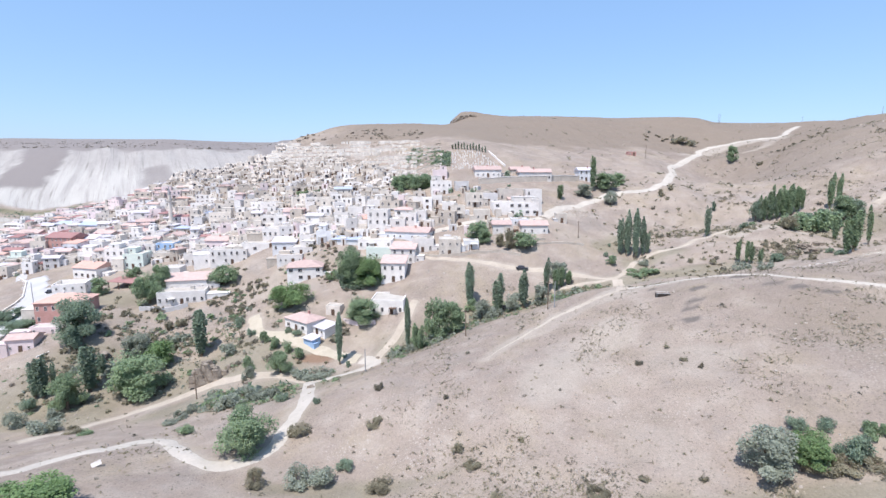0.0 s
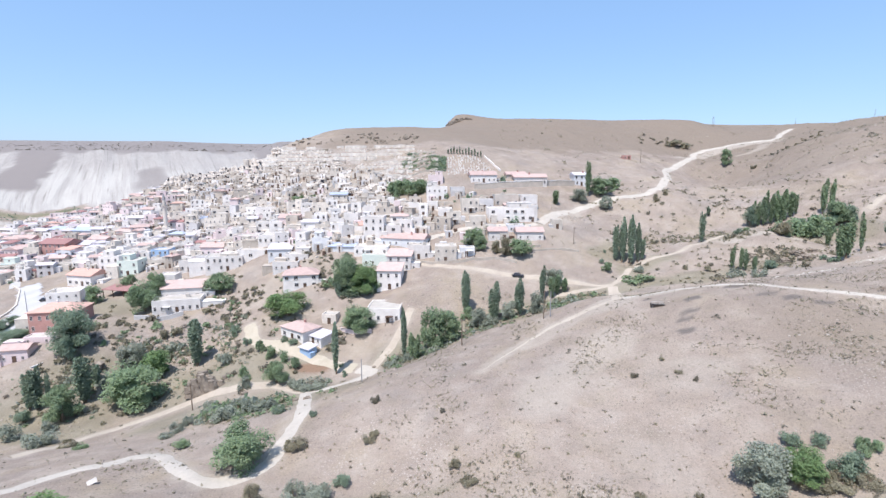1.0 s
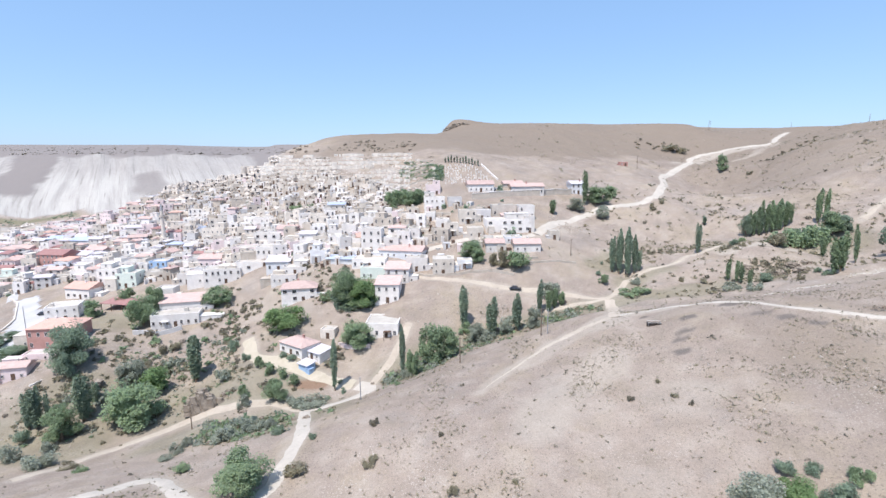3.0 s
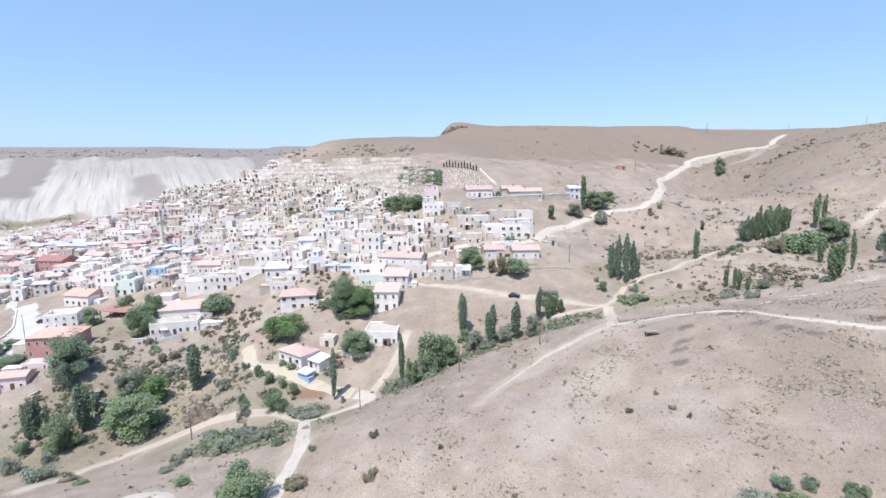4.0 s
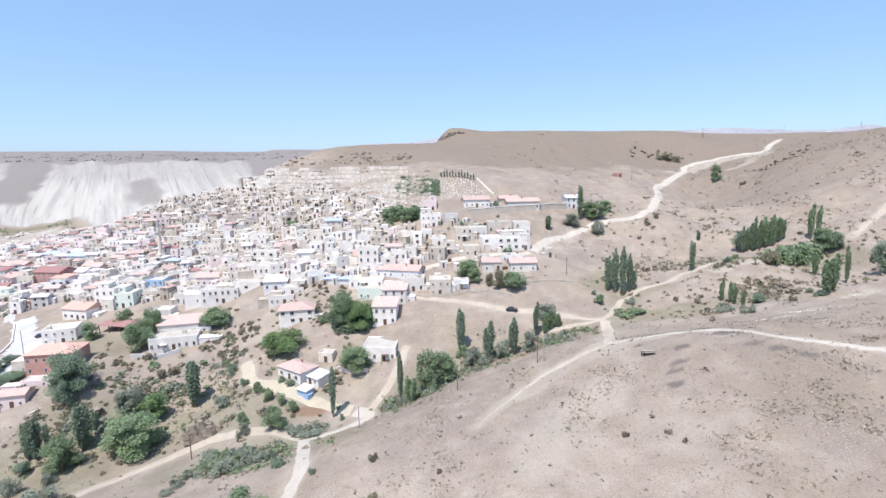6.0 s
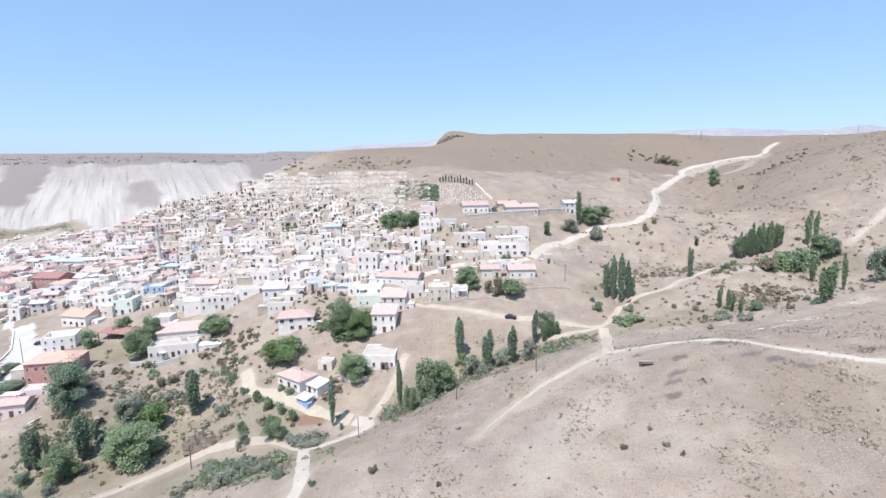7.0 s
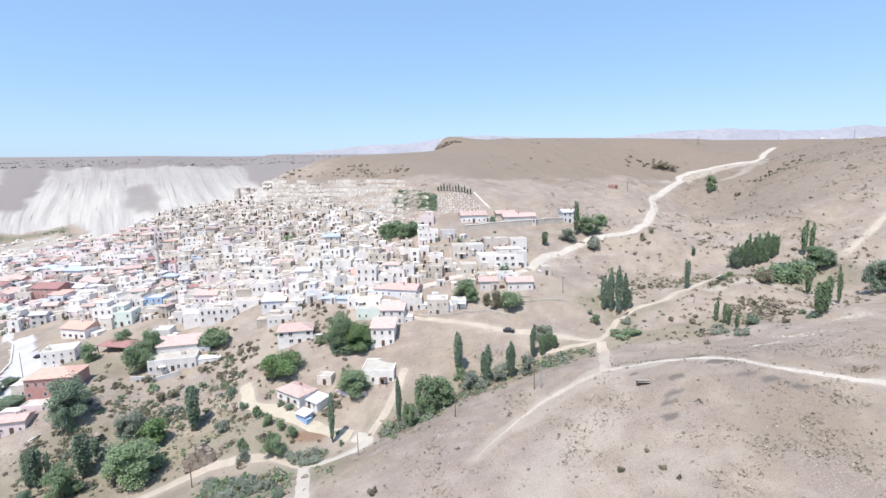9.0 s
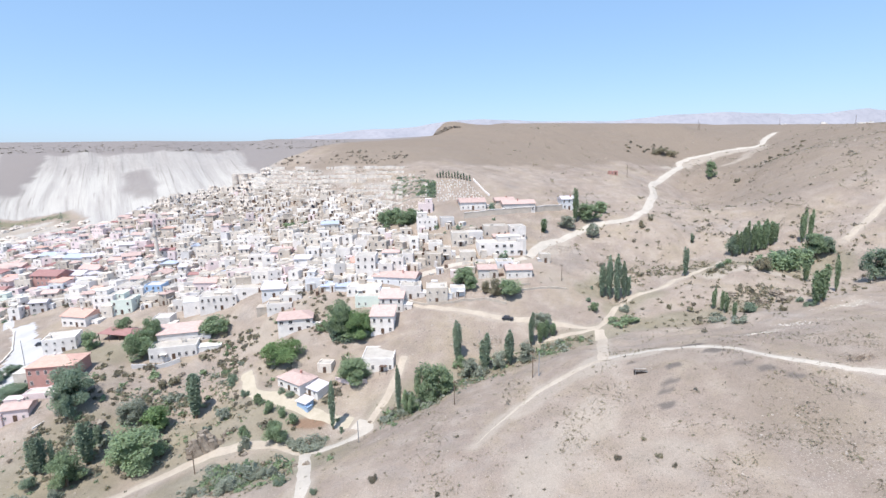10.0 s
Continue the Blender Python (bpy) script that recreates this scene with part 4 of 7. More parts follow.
# ---- building surfaces ----
WHITE = varied("whitewash", (0.77, 0.735, 0.71), (0.65, 0.61, 0.585), 0.35, 2.5, 0.9, 0.15, 0.02, 0.13)
CREAM = varied("cream_stone", (0.68, 0.62, 0.56), (0.55, 0.495, 0.44), 0.4, 2.2, 0.95, 0.1, 0.05, 0.16)
TUFF = varied("cut_tuff", (0.56, 0.495, 0.435), (0.43, 0.38, 0.33), 0.3, 1.8, 0.95, 0.1, 0.1, 0.15)
PINK = varied("pink_plaster", (0.74, 0.63, 0.63), (0.66, 0.55, 0.55), 0.4, 2.5, 0.9, 0.1, 0.02, 0.1)
BRICK_RED = varied("brick_red_wall", (0.50, 0.29, 0.26), (0.42, 0.24, 0.21), 0.5, 3.0, 0.9, 0.1, 0.02, 0.05)
GREY = varied("grey_render", (0.62, 0.60, 0.60), (0.52, 0.50, 0.50), 0.4, 2.5, 0.9, 0.1, 0.02, 0.15)
GREENISH = varied("pale_green_plaster", (0.70, 0.76, 0.70), (0.64, 0.70, 0.64), 0.4, 2.5, 0.9, 0.1, 0.02)
BLUE = varied("blue_paint", (0.36, 0.50, 0.70), (0.31, 0.44, 0.62), 0.4, 2.5, 0.8, 0.2, 0.02)
PALE_BLUE = varied("pale_blue_paint", (0.70, 0.705, 0.725), (0.61, 0.61, 0.63), 0.4, 2.5, 0.8, 0.2, 0.02)
TILE_RED = varied("clay_tiles", (0.57, 0.425, 0.39), (0.455, 0.34, 0.315), 0.8, 4.0, 0.9, 0.15, 0.06, 0.12)
TILE_ORANGE = varied("orange_tiles", (0.60, 0.39, 0.33), (0.52, 0.33, 0.28), 0.8, 4.0, 0.9, 0.15, 0.06, 0.06)
TILE_DARK = varied("dark_red_sheet", (0.36, 0.20, 0.19), (0.30, 0.16, 0.15), 0.6, 3.0, 0.7, 0.3, 0.03)
SHEET_BLUE = varied("blue_sheet_roof", (0.44, 0.49, 0.62), (0.38, 0.43, 0.55), 0.5, 3.0, 0.6, 0.3, 0.03)
SHEET_LILAC = varied("weathered_sheet", (0.60, 0.57, 0.61), (0.52, 0.49, 0.53), 0.5, 3.0, 0.7, 0.3, 0.03)
SLAB = varied("flat_roof_earth", (0.54, 0.505, 0.465), (0.44, 0.405, 0.37), 0.4, 2.0, 0.95, 0.1, 0.05, 0.12)
# wood of doors and posts, and the dark of shaded village gaps
WOOD_AND_SHADE = varied("wood_and_shade", (0.10, 0.065, 0.05), (0.15, 0.10, 0.075), 1.0, 6.0, 0.8, 0.2, 0.02)
FRAME = varied("window_frame_paint", (0.66, 0.63, 0.60), (0.55, 0.52, 0.50), 1.0, 6.0, 0.7, 0.3, 0.01)
METAL = varied("grey_metal", (0.34, 0.34, 0.35), (0.26, 0.26, 0.27), 1.0, 8.0, 0.5, 0.4, 0.01)
# pane glass; its near-black also paints the shade inside cave mouths
GLASS_AND_SHADE, _nt, _b = shader("glass_and_cave_shade", 0.15, 0.5)
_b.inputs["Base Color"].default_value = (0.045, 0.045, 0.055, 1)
WALLS = {"white": WHITE, "cream": CREAM, "tuff": TUFF, "pink": PINK, "red": BRICK_RED, "grey": GREY, "green": GREENISH, "blue": BLUE, "pale_blue": PALE_BLUE}
ROOFS = {"red": TILE_RED, "orange": TILE_ORANGE, "dark": TILE_DARK, "blue": SHEET_BLUE, "lilac": SHEET_LILAC, "slab": SLAB}


def box(bm, x0, x1, y0, y1, z0, z1, mat_index=0):
    v = [bm.verts.new(p) for p in ((x0, y0, z0), (x1, y0, z0), (x1, y1, z0), (x0, y1, z0), (x0, y0, z1), (x1, y0, z1), (x1, y1, z1), (x0, y1, z1))]
    for q in ((3, 2, 1, 0), (4, 5, 6, 7), (0, 1, 5, 4), (1, 2, 6, 5), (2, 3, 7, 6), (3, 0, 4, 7)):
        bm.faces.new([v[i] for i in q]).material_index = mat_index
    return v


def boxes(*rows):
    bm = bmesh.new()
    for r in rows:
        box(bm, *r)
    return bm


def plain_mesh(name, bm, *materials):
    me = bpy.data.meshes.new(name)
    bm.to_mesh(me)
    bm.free()
    for m in materials:
        me.materials.append(m)
    return me


def frame_rows(w, h, t):
    return ((-w / 2, -w / 2 + t, -0.09, 0.02, 0, h), (w / 2 - t, w / 2, -0.09, 0.02, 0, h), (-w / 2 + t, w / 2 - t, -0.09, 0.02, h - t, h),
            (-w / 2 - 0.08, w / 2 + 0.08, -0.16, 0.02, -0.09, 0.0), (-0.03, 0.03, -0.07, 0.02, 0, h - t))


WINDOW_SIZES = {"tall": (0.95, 1.45), "wide": (1.5, 1.25), "small": (0.75, 0.95)}
WINDOW_MESH = {k: (plain_mesh("window_frame", boxes(*frame_rows(w, h, 0.08)), FRAME),
                   plain_mesh("pane", boxes((-w / 2 + 0.08, w / 2 - 0.08, -0.035, 0.01, 0.0, h - 0.08)), GLASS_AND_SHADE)) for k, (w, h) in WINDOW_SIZES.items()}
DOOR_MESH = plain_mesh("door", boxes((-0.5, 0.5, -0.06, 0.02, 0, 2.05), (-0.58, -0.5, -0.1, 0.02, 0, 2.12), (0.5, 0.58, -0.1, 0.02, 0, 2.12), (-0.58, 0.58, -0.1, 0.02, 2.05, 2.13)), WOOD_AND_SHADE)
# solid dark box that stands in for the shade of a cave
CAVE_SHADE_MESH = plain_mesh("cave_shade_box", boxes((-0.55, 0.55, -0.03, 0.02, 0, 1.7)), GLASS_AND_SHADE)


def child(name, mesh, parent, m):
    o = new(name, mesh)
    o.parent = parent
    o.matrix_basis = m
    return o


FOOTPRINTS = []
ROOF_WORDS = {"red": "red tiled roof", "orange": "orange tiled roof", "dark": "dark red sheet roof", "blue": "blue sheet roof", "lilac": "weathered grey sheet roof", "slab": "flat roof"}
WALL_WORDS = {"white": "whitewashed", "cream": "cream stone", "tuff": "rough tuff stone", "pink": "pale pink", "red": "brick-red", "grey": "grey rendered", "green": "pale green", "blue": "bright blue", "pale_blue": "pale blue"}


def wall_shell(bm, w, d, h, parapet):
    """Outer walls with thickness, sunk into the slope, with a parapet round the top."""
    low, t = -3.0, 0.3
    o = [(-w / 2, 0), (w / 2, 0), (w / 2, d), (-w / 2, d)]
    i = [(-w / 2 + t, t), (w / 2 - t, t), (w / 2 - t, d - t), (-w / 2 + t, d - t)]
    rings = [[bm.verts.new((x, y, z)) for x, y in r] for r, z in ((o, low), (o, h + parapet), (i, h + parapet), (i, h - 0.25))]
    for a, b in zip(rings, rings[1:]):
        for k in range(4):
            bm.faces.new((a[k], a[(k + 1) % 4], b[(k + 1) % 4], b[k]))


def house(x, y, w, d, h, yaw=0, roof="flat", wall="white", cover="slab", seed=1, fine=True, base=None, name="house", note="", plain=False):
    """A house with its front wall's foot at x, y, facing the valley; yaw turns it to its left."""
    rng = random.Random(seed * 77 + int(x * 10) + int(y * 31))
    c, s = math.cos(radians(yaw)), math.sin(radians(yaw))
    corners = [(x + c * u - s * v, y + s * u + c * v) for u, v in ((-w / 2, 0), (0, 0), (w / 2, 0))]
    z = base if base is not None else sum(ground(*p) for p in corners) / 3
    FOOTPRINTS.append((x - s * d / 2, y + c * d / 2, max(w, d) / 2))
    top = new(name)
    top.matrix_basis = pose(x, y, z, 0, 0, yaw)
    bm = bmesh.new()
    wall_shell(bm, w, d, h, 0.35 if roof == "flat" else 0.0)
    rise = 0.0
    if roof in ("gable", "hip", "shed"):
        rise = min(w, d) * (0.2 if roof != "shed" else 0.16)
    part("wall", bm, WALLS[wall], top)
    bm = bmesh.new()
    e = 0.45
    if roof == "flat":
        box(bm, -w / 2 + 0.3, w / 2 - 0.3, 0.3, d - 0.3, h - 0.2, h + 0.02)
        if rng.random() < 0.5:
            a, b = rng.uniform(-w / 2 + 1.2, w / 2 - 1.2), rng.uniform(1, d - 1.2)
            box(bm, a - 0.7, a + 0.7, b - 0.6, b + 0.6, h, h + rng.uniform(0.5, 1.6))
    else:
        X, Y0, Y1 = w / 2 + e, -e, d + e
        if roof == "gable" and w >= d:
            ridge = [(-X, d / 2, h + rise), (X, d / 2, h + rise)]
        elif roof == "gable":
            ridge = [(0, Y0, h + rise), (0, Y1, h + rise)]
        elif roof == "hip" and w >= d:
            k = (w - d) / 2 + 0.3
            ridge = [(-k, d / 2, h + rise), (k, d / 2, h + rise)]
        elif roof == "hip":
            k = (d - w) / 2 + 0.3
            ridge = [(0, d / 2 - k, h + rise), (0, d / 2 + k, h + rise)]
        else:
            ridge = None
        eaves = [(-X, Y0, h), (X, Y0, h), (X, Y1, h), (-X, Y1, h)]
        if ridge is None:
            eaves[2], eaves[3] = (X, Y1, h + rise), (-X, Y1, h + rise)
        lo = [bm.verts.new((a, b, q - 0.14)) for a, b, q in eaves]
        hi = [bm.verts.new((a, b, q + 0.04)) for a, b, q in eaves]
        bm.faces.new(lo[::-1])
        for k in range(4):
            bm.faces.new((lo[k], lo[(k + 1) % 4], hi[(k + 1) % 4], hi[k]))
        if ridge is None:
            bm.faces.new(hi)
        else:
            r = [bm.verts.new(p) for p in ridge]
            if abs(ridge[0][1] - ridge[1][1]) < 0.01:
                for f in ((hi[0], hi[1], r[1], r[0]), (hi[2], hi[3], r[0], r[1]), (hi[1], hi[2], r[1]), (hi[3], hi[0], r[0])):
                    bm.faces.new(f)
            else:
                for f in ((hi[1], hi[2], r[1], r[0]), (hi[3], hi[0], r[0], r[1]), (hi[0], hi[1], r[0]), (hi[2], hi[3], r[1])):
                    bm.faces.new(f)
    part("roof", bm, ROOFS[cover], top)
    if roof == "flat" and w > 6 and rng.random() < 0.4 and not plain:
        a = rng.choice((-1, 1)) * w * 0.22
        k = w * rng.uniform(0.2, 0.28)
        up = rng.uniform(2.0, 2.7)
        part("upper_room", boxes((a - k, a + k, d * 0.35, d - 0.35, h, h + up), (a - k - 0.15, a + k + 0.15, d * 0.35 - 0.15, d - 0.25, h + up, h + up + 0.14)), WALLS[wall], top)
        win = child("window", WINDOW_MESH["small"][0], top, pose(a, d * 0.35, h + 0.9))
        child("pane", WINDOW_MESH["small"][1], win, Matrix())
    if roof == "flat" and w > 5.5 and rng.random() < 0.3:
        a, k = rng.uniform(-w / 4, w / 4), rng.uniform(1.0, 1.8)
        part("porch", boxes((a - k, a + k, -1.5, 0.02, 2.35, 2.5), (a - k, a - k + 0.14, -1.45, -1.31, -2, 2.35), (a + k - 0.14, a + k, -1.45, -1.31, -2, 2.35)), FRAME if rng.random() < 0.5 else WOOD_AND_SHADE, top)
    if rng.random() < 0.6 and not plain:
        side = rng.choice((-1, 1))
        aw, ad, ah = w * rng.uniform(0.3, 0.55), d * rng.uniform(0.45, 0.8), h * rng.uniform(0.4, 0.72)
        ax, ay = side * (w / 2 + aw / 2 - 0.6), rng.uniform(-1.6, d * 0.3)
        bm = bmesh.new()
        box(bm, ax - aw / 2, ax + aw / 2, ay, ay + ad, -3, ah)
        box(bm, ax - aw / 2 - 0.1, ax + aw / 2 + 0.1, ay - 0.1, ay + ad + 0.1, ah, ah + 0.16)
        part("annex", bm, WALLS[wall if rng.random() < 0.6 else rng.choice(("cream", "tuff", "white", "grey"))], top)
        if ah > 2.0:
            win = child("window", WINDOW_MESH["small"][0], top, pose(ax + rng.uniform(-0.2, 0.2) * aw, ay, min(1.0, ah - 1.3)))
            child("pane", WINDOW_MESH["small"][1], win, Matrix())
    if roof in ("gable", "hip") and fine:
        cx, cy = rng.uniform(-w / 5, w / 5), d / 2 + rng.uniform(-0.2, 0.2) * d
        bm = boxes((cx - 0.3, cx + 0.3, cy - 0.3, cy + 0.3, h + rise * 0.2, h + rise + 0.55), (cx - 0.38, cx + 0.38, cy - 0.38, cy + 0.38, h + rise + 0.55, h + rise + 0.65))
        part("chimney", bm, WALLS[rng.choice(("red", "white"))], top)
    # windows, storey by storey
    storeys = max(1, int(h / 2.7))
    step = h / storeys
    kind = rng.choice(("tall", "tall", "wide", "small"))
    ww, wh = WINDOW_SIZES[kind]
    sides = (("front", w, 0), ("right", d, 90), ("left", d, -90)) if fine else (("front", w, 0), ("right", d, 90))
    doors = 0
    for side, length, turn in sides:
        n = max(1, int((length - 0.6) / (2.3 if kind != "wide" else 3.0)))
        if side != "front":
            n = max(1, n // 2)
        for st in range(storeys):
            for k in range(n):
                u = ((k + 0.5) / n - 0.5) * length + rng.uniform(-0.25, 0.25)
                if rng.random() < (0.12 if side == "front" else 0.4):
                    continue
                zz = st * step + min(1.0, step * 0.36)
                if zz + wh > h - 0.15:
                    continue
                if side == "front":
                    m = pose(u, 0, zz)
                elif side == "right":
                    m = pose(w / 2, d / 2 + u, zz, 0, 0, 90)
                else:
                    m = pose(-w / 2, d / 2 - u, zz, 0, 0, -90)
                if side == "front" and st == 0 and not doors and k == n // 2 and h > 2.3:
                    doors = 1
                    child("door", DOOR_MESH, top, pose(u, 0, 0.02))
                    continue
                win = child("window", WINDOW_MESH[kind][0], top, m)
                child("pane", WINDOW_MESH[kind][1], win, Matrix())
    n = "two-storey" if storeys == 2 else "single-storey" if storeys == 1 else "tall"
    tagged(top, f"{WALL_WORDS[wall]} {n} village house with {ROOF_WORDS[cover if roof != 'flat' else 'slab']}{note}", "house")
    return top


def join_far(things, name, label, category):
    """Joins far things that nobody could count into one mesh."""
    bpy.context.view_layer.update()
    mats, verts, faces, slots = [], [], [], []
    for t in things:
        for o in t.children_recursive:
            me, k = o.data, len(verts)
            verts += [tuple(o.matrix_world @ v.co) for v in me.vertices]
            for f in me.polygons:
                m = me.materials[f.material_index]
                if m not in mats:
                    mats.append(m)
                faces.append(tuple(i + k for i in f.vertices))
                slots.append(mats.index(m))
    gone = [o for t in things for o in (t, *t.children_recursive)]
    bpy.data.batch_remove(gone)
    ob = sheet(name, verts, faces, mats)
    ob.data.polygons.foreach_set("material_index", slots)
    return tagged(ob, label, category, kind="stuff")

# ---- houses that stand out ----
house(-136.2, 153.3, 8.0, 6, 4.2, 12, "gable", "pink", "red", 1)
house(-134.7, 169.0, 15.5, 11, 7.4, 8, "hip", "red", "orange", 2)
house(-133.4, 162.0, 11.8, 5, 2.3, 8, "flat", "pink", "slab", 3)
house(-151.4, 196.6, 11.5, 10, 5.6, 20, "flat", "white", "slab", 4, plain=True)
house(-161.0, 219.5, 13.2, 11, 4.7, -14, "gable", "white", "orange", 5)
house(-150.4, 225.0, 8.8, 10, 9.7, 5, "flat", "white", "slab", 6)
house(-142.5, 225.5, 8.8, 9, 6.5, 5, "flat", "green", "slab", 7)
house(-99.4, 183.9, 16.8, 8, 4.5, 14, "flat", "white", "slab", 8)
house(-101.2, 192.0, 14.7, 9, 4.6, 14, "shed", "white", "red", 9)
house(-150.2, 244.8, 12.9, 9, 5.8, 3, "flat", "white", "slab", 10)
house(-136.8, 242.2, 8.3, 8, 5.8, 3, "flat", "blue", "slab", 11)
house(-146.7, 246.0, 3.9, 8, 6.5, 3, "flat", "cream", "slab", 12)
house(-113.7, 204.2, 7.1, 7, 4.9, 5, "flat", "white", "slab", 13)
house(-111.7, 219.9, 8.6, 7, 4.7, 5, "flat", "white", "slab", 14)
house(-123.0, 238.0, 7.1, 7, 5.1, -5, "flat", "white", "slab", 15)
house(-93.5, 214.1, 15.3, 10, 6.2, 12, "flat", "white", "slab", 16)
house(-217.0, 278.7, 16.5, 12, 8.6, -8, "gable", "red", "dark", 17)
house(-228.0, 277.3, 8.2, 9, 7.9, 5, "flat", "cream", "slab", 18)
house(-245.8, 284.9, 8.4, 9, 7.4, -5, "gable", "pink", "red", 19)
house(-206.6, 285.4, 13.0, 10, 4.7, -10, "gable", "pink", "lilac", 20)
house(-201.6, 292.8, 12.0, 9, 4.2, -8, "gable", "white", "red", 21)
house(-222.2, 313.4, 17.8, 10, 5.2, -8, "gable", "pale_blue", "blue", 22)
house(-248.9, 328.2, 14.9, 9, 4.6, -5, "gable", "grey", "blue", 23)
house(-180.3, 249.5, 10.3, 9, 4.2, 0, "flat", "white", "slab", 24)
house(-204.9, 255.3, 9.9, 8, 3.7, 10, "flat", "cream", "slab", 25)
house(-221.7, 256.1, 10.0, 8, 5.5, 12, "flat", "green", "slab", 26)
house(-267.5, 318.6, 14.5, 9, 5.3, -5, "gable", "pink", "red", 27)
house(-170.3, 279.4, 12.7, 9, 4.6, 0, "hip", "pink", "red", 28)
house(-144.2, 263.0, 7.8, 8, 4.4, 0, "gable", "pink", "red", 29)
house(-108.4, 236.1, 10.8, 9, 4.5, 0, "gable", "pink", "red", 30)
house(-81.4, 217.7, 15.0, 9, 3.6, 4, "flat", "white", "slab", 31)
house(-67.7, 209.8, 9.7, 9, 4.0, 6, "shed", "pale_blue", "lilac", 32)
house(-75.0, 225.9, 14.5, 10, 3.8, 4, "flat", "white", "slab", 33)
house(-90.9, 233.3, 11.8, 9, 5.6, -4, "flat", "pink", "slab", 34)
house(-111.3, 289.8, 8.5, 6, 5.5, -6, "flat", "cream", "slab", 35)
house(-106.1, 275.1, 8.1, 6, 5.2, -6, "flat", "cream", "slab", 36)
house(-125.4, 279.6, 12.1, 8, 6.6, 0, "flat", "cream", "slab", 37)
house(-107.2, 261.2, 8.9, 7, 3.7, 0, "flat", "white", "slab", 38)
house(-52.9, 187.1, 13.1, 10, 5.4, 10, "hip", "white", "red", 39)
house(-62.3, 199.2, 10.1, 8, 3.4, 5, "flat", "white", "slab", 40)
house(-24.7, 193.5, 11.2, 9, 4.2, -5, "flat", "green", "slab", 41)
house(-15.5, 189.3, 9.2, 9, 5.9, -4, "shed", "white", "red", 42)
house(-18.3, 178.1, 8.7, 9, 7.0, -3, "shed", "white", "red", 43, plain=True)
house(-18.6, 160.3, 11.0, 11, 4.6, -3, "flat", "white", "slab", 45, plain=True)
house(-37.5, 164.1, 5.0, 4, 3.0, -10, "flat", "cream", "slab", 46)
house(-8.0, 195.7, 8.6, 8, 5.2, 0, "flat", "white", "slab", 47)
house(2.6, 189.7, 8.4, 9, 5.9, 0, "flat", "cream", "slab", 48)
house(11.0, 191.4, 5.8, 6, 3.2, 0, "flat", "pale_blue", "slab", 49)
house(-15.3, 204.8, 18.9, 9, 3.4, -16, "gable", "pale_blue", "red", 50)
house(-27.7, 200.0, 13.8, 8, 3.4, -4, "flat", "white", "slab", 51)
house(-40.4, 203.8, 10.8, 7, 2.3, -6, "shed", "pale_blue", "blue", 52)
house(-49.5, 206.9, 7.1, 8, 4.5, 0, "flat", "pale_blue", "slab", 53)
house(-57.7, 209.0, 6.2, 7, 4.0, 0, "flat", "white", "slab", 54)
house(-58.6, 202.9, 9.4, 7, 2.9, 0, "flat", "white", "slab", 55)
house(-27.7, 210.5, 8.7, 8, 9.6, -3, "flat", "white", "slab", 56)
house(-31.7, 233.2, 6.9, 7, 5.0, -3, "flat", "white", "slab", 57)
house(-35.4, 213.7, 5.4, 7, 4.1, -6, "flat", "white", "slab", 58)
house(-40.1, 227.7, 6.8, 7, 4.9, -6, "flat", "white", "slab", 59)
house(-19.2, 209.5, 6.3, 8, 6.0, -3, "flat", "white", "slab", 60)
house(-14.0, 211.0, 5.3, 8, 7.6, -3, "flat", "white", "slab", 61)
house(-9.7, 214.4, 4.9, 8, 6.6, 0, "flat", "white", "slab", 62)
house(-11.6, 231.2, 4.7, 6, 4.9, 0, "flat", "white", "slab", 63)
house(-7.1, 228.1, 4.2, 6, 5.4, 0, "flat", "white", "slab", 64)
house(-2.9, 232.7, 4.8, 6, 3.9, 0, "flat", "white", "slab", 65)
house(2.8, 225.1, 6.2, 7, 3.7, 0, "flat", "white", "slab", 66)
house(-6.0, 213.2, 4.4, 6, 3.1, 0, "flat", "white", "slab", 67)
house(-52.1, 222.9, 6.6, 7, 3.7, 0, "flat", "cream", "slab", 68)
house(-46.5, 227.0, 6.7, 7, 3.8, 0, "flat", "white", "slab", 69)
house(-72.8, 241.6, 9.4, 8, 5.2, 0, "gable", "pink", "red", 70)
house(-0.8, 243.5, 9.9, 8, 6.3, 4, "flat", "white", "slab", 71)
house(9.3, 246.0, 6.7, 6, 4.1, 4, "flat", "grey", "slab", 72)
house(-1.6, 262.4, 7.7, 7, 4.9, 0, "flat", "pink", "slab", 73)
house(23.6, 262.4, 13.6, 10, 4.0, 6, "gable", "white", "red", 74)
house(48.1, 262.8, 17.3, 9, 4.3, 4, "gable", "white", "red", 75)
house(41.4, 268.2, 10.3, 8, 2.8, 4, "gable", "cream", "red", 76)
house(77.9, 273.0, 8.7, 8, 5.8, 4, "gable", "pale_blue", "lilac", 77)
house(127.1, 341.1, 5.4, 4, 2.4, 0, "flat", "red", "slab", 78)
house(14.4, 226.7, 7.8, 8, 5.9, 2, "flat", "cream", "slab", 79)
house(21.3, 230.6, 7.9, 6, 4.4, 2, "flat", "grey", "slab", 80)
house(32.0, 235.6, 11.3, 8, 5.0, 3, "flat", "cream", "slab", 81)
house(42.4, 233.8, 7.5, 8, 6.1, 3, "flat", "white", "slab", 82)
house(31.9, 217.8, 20.0, 9, 5.7, 4, "flat", "white", "slab", 83)
house(41.3, 218.5, 4.0, 8, 7.0, 4, "flat", "white", "slab", 84)
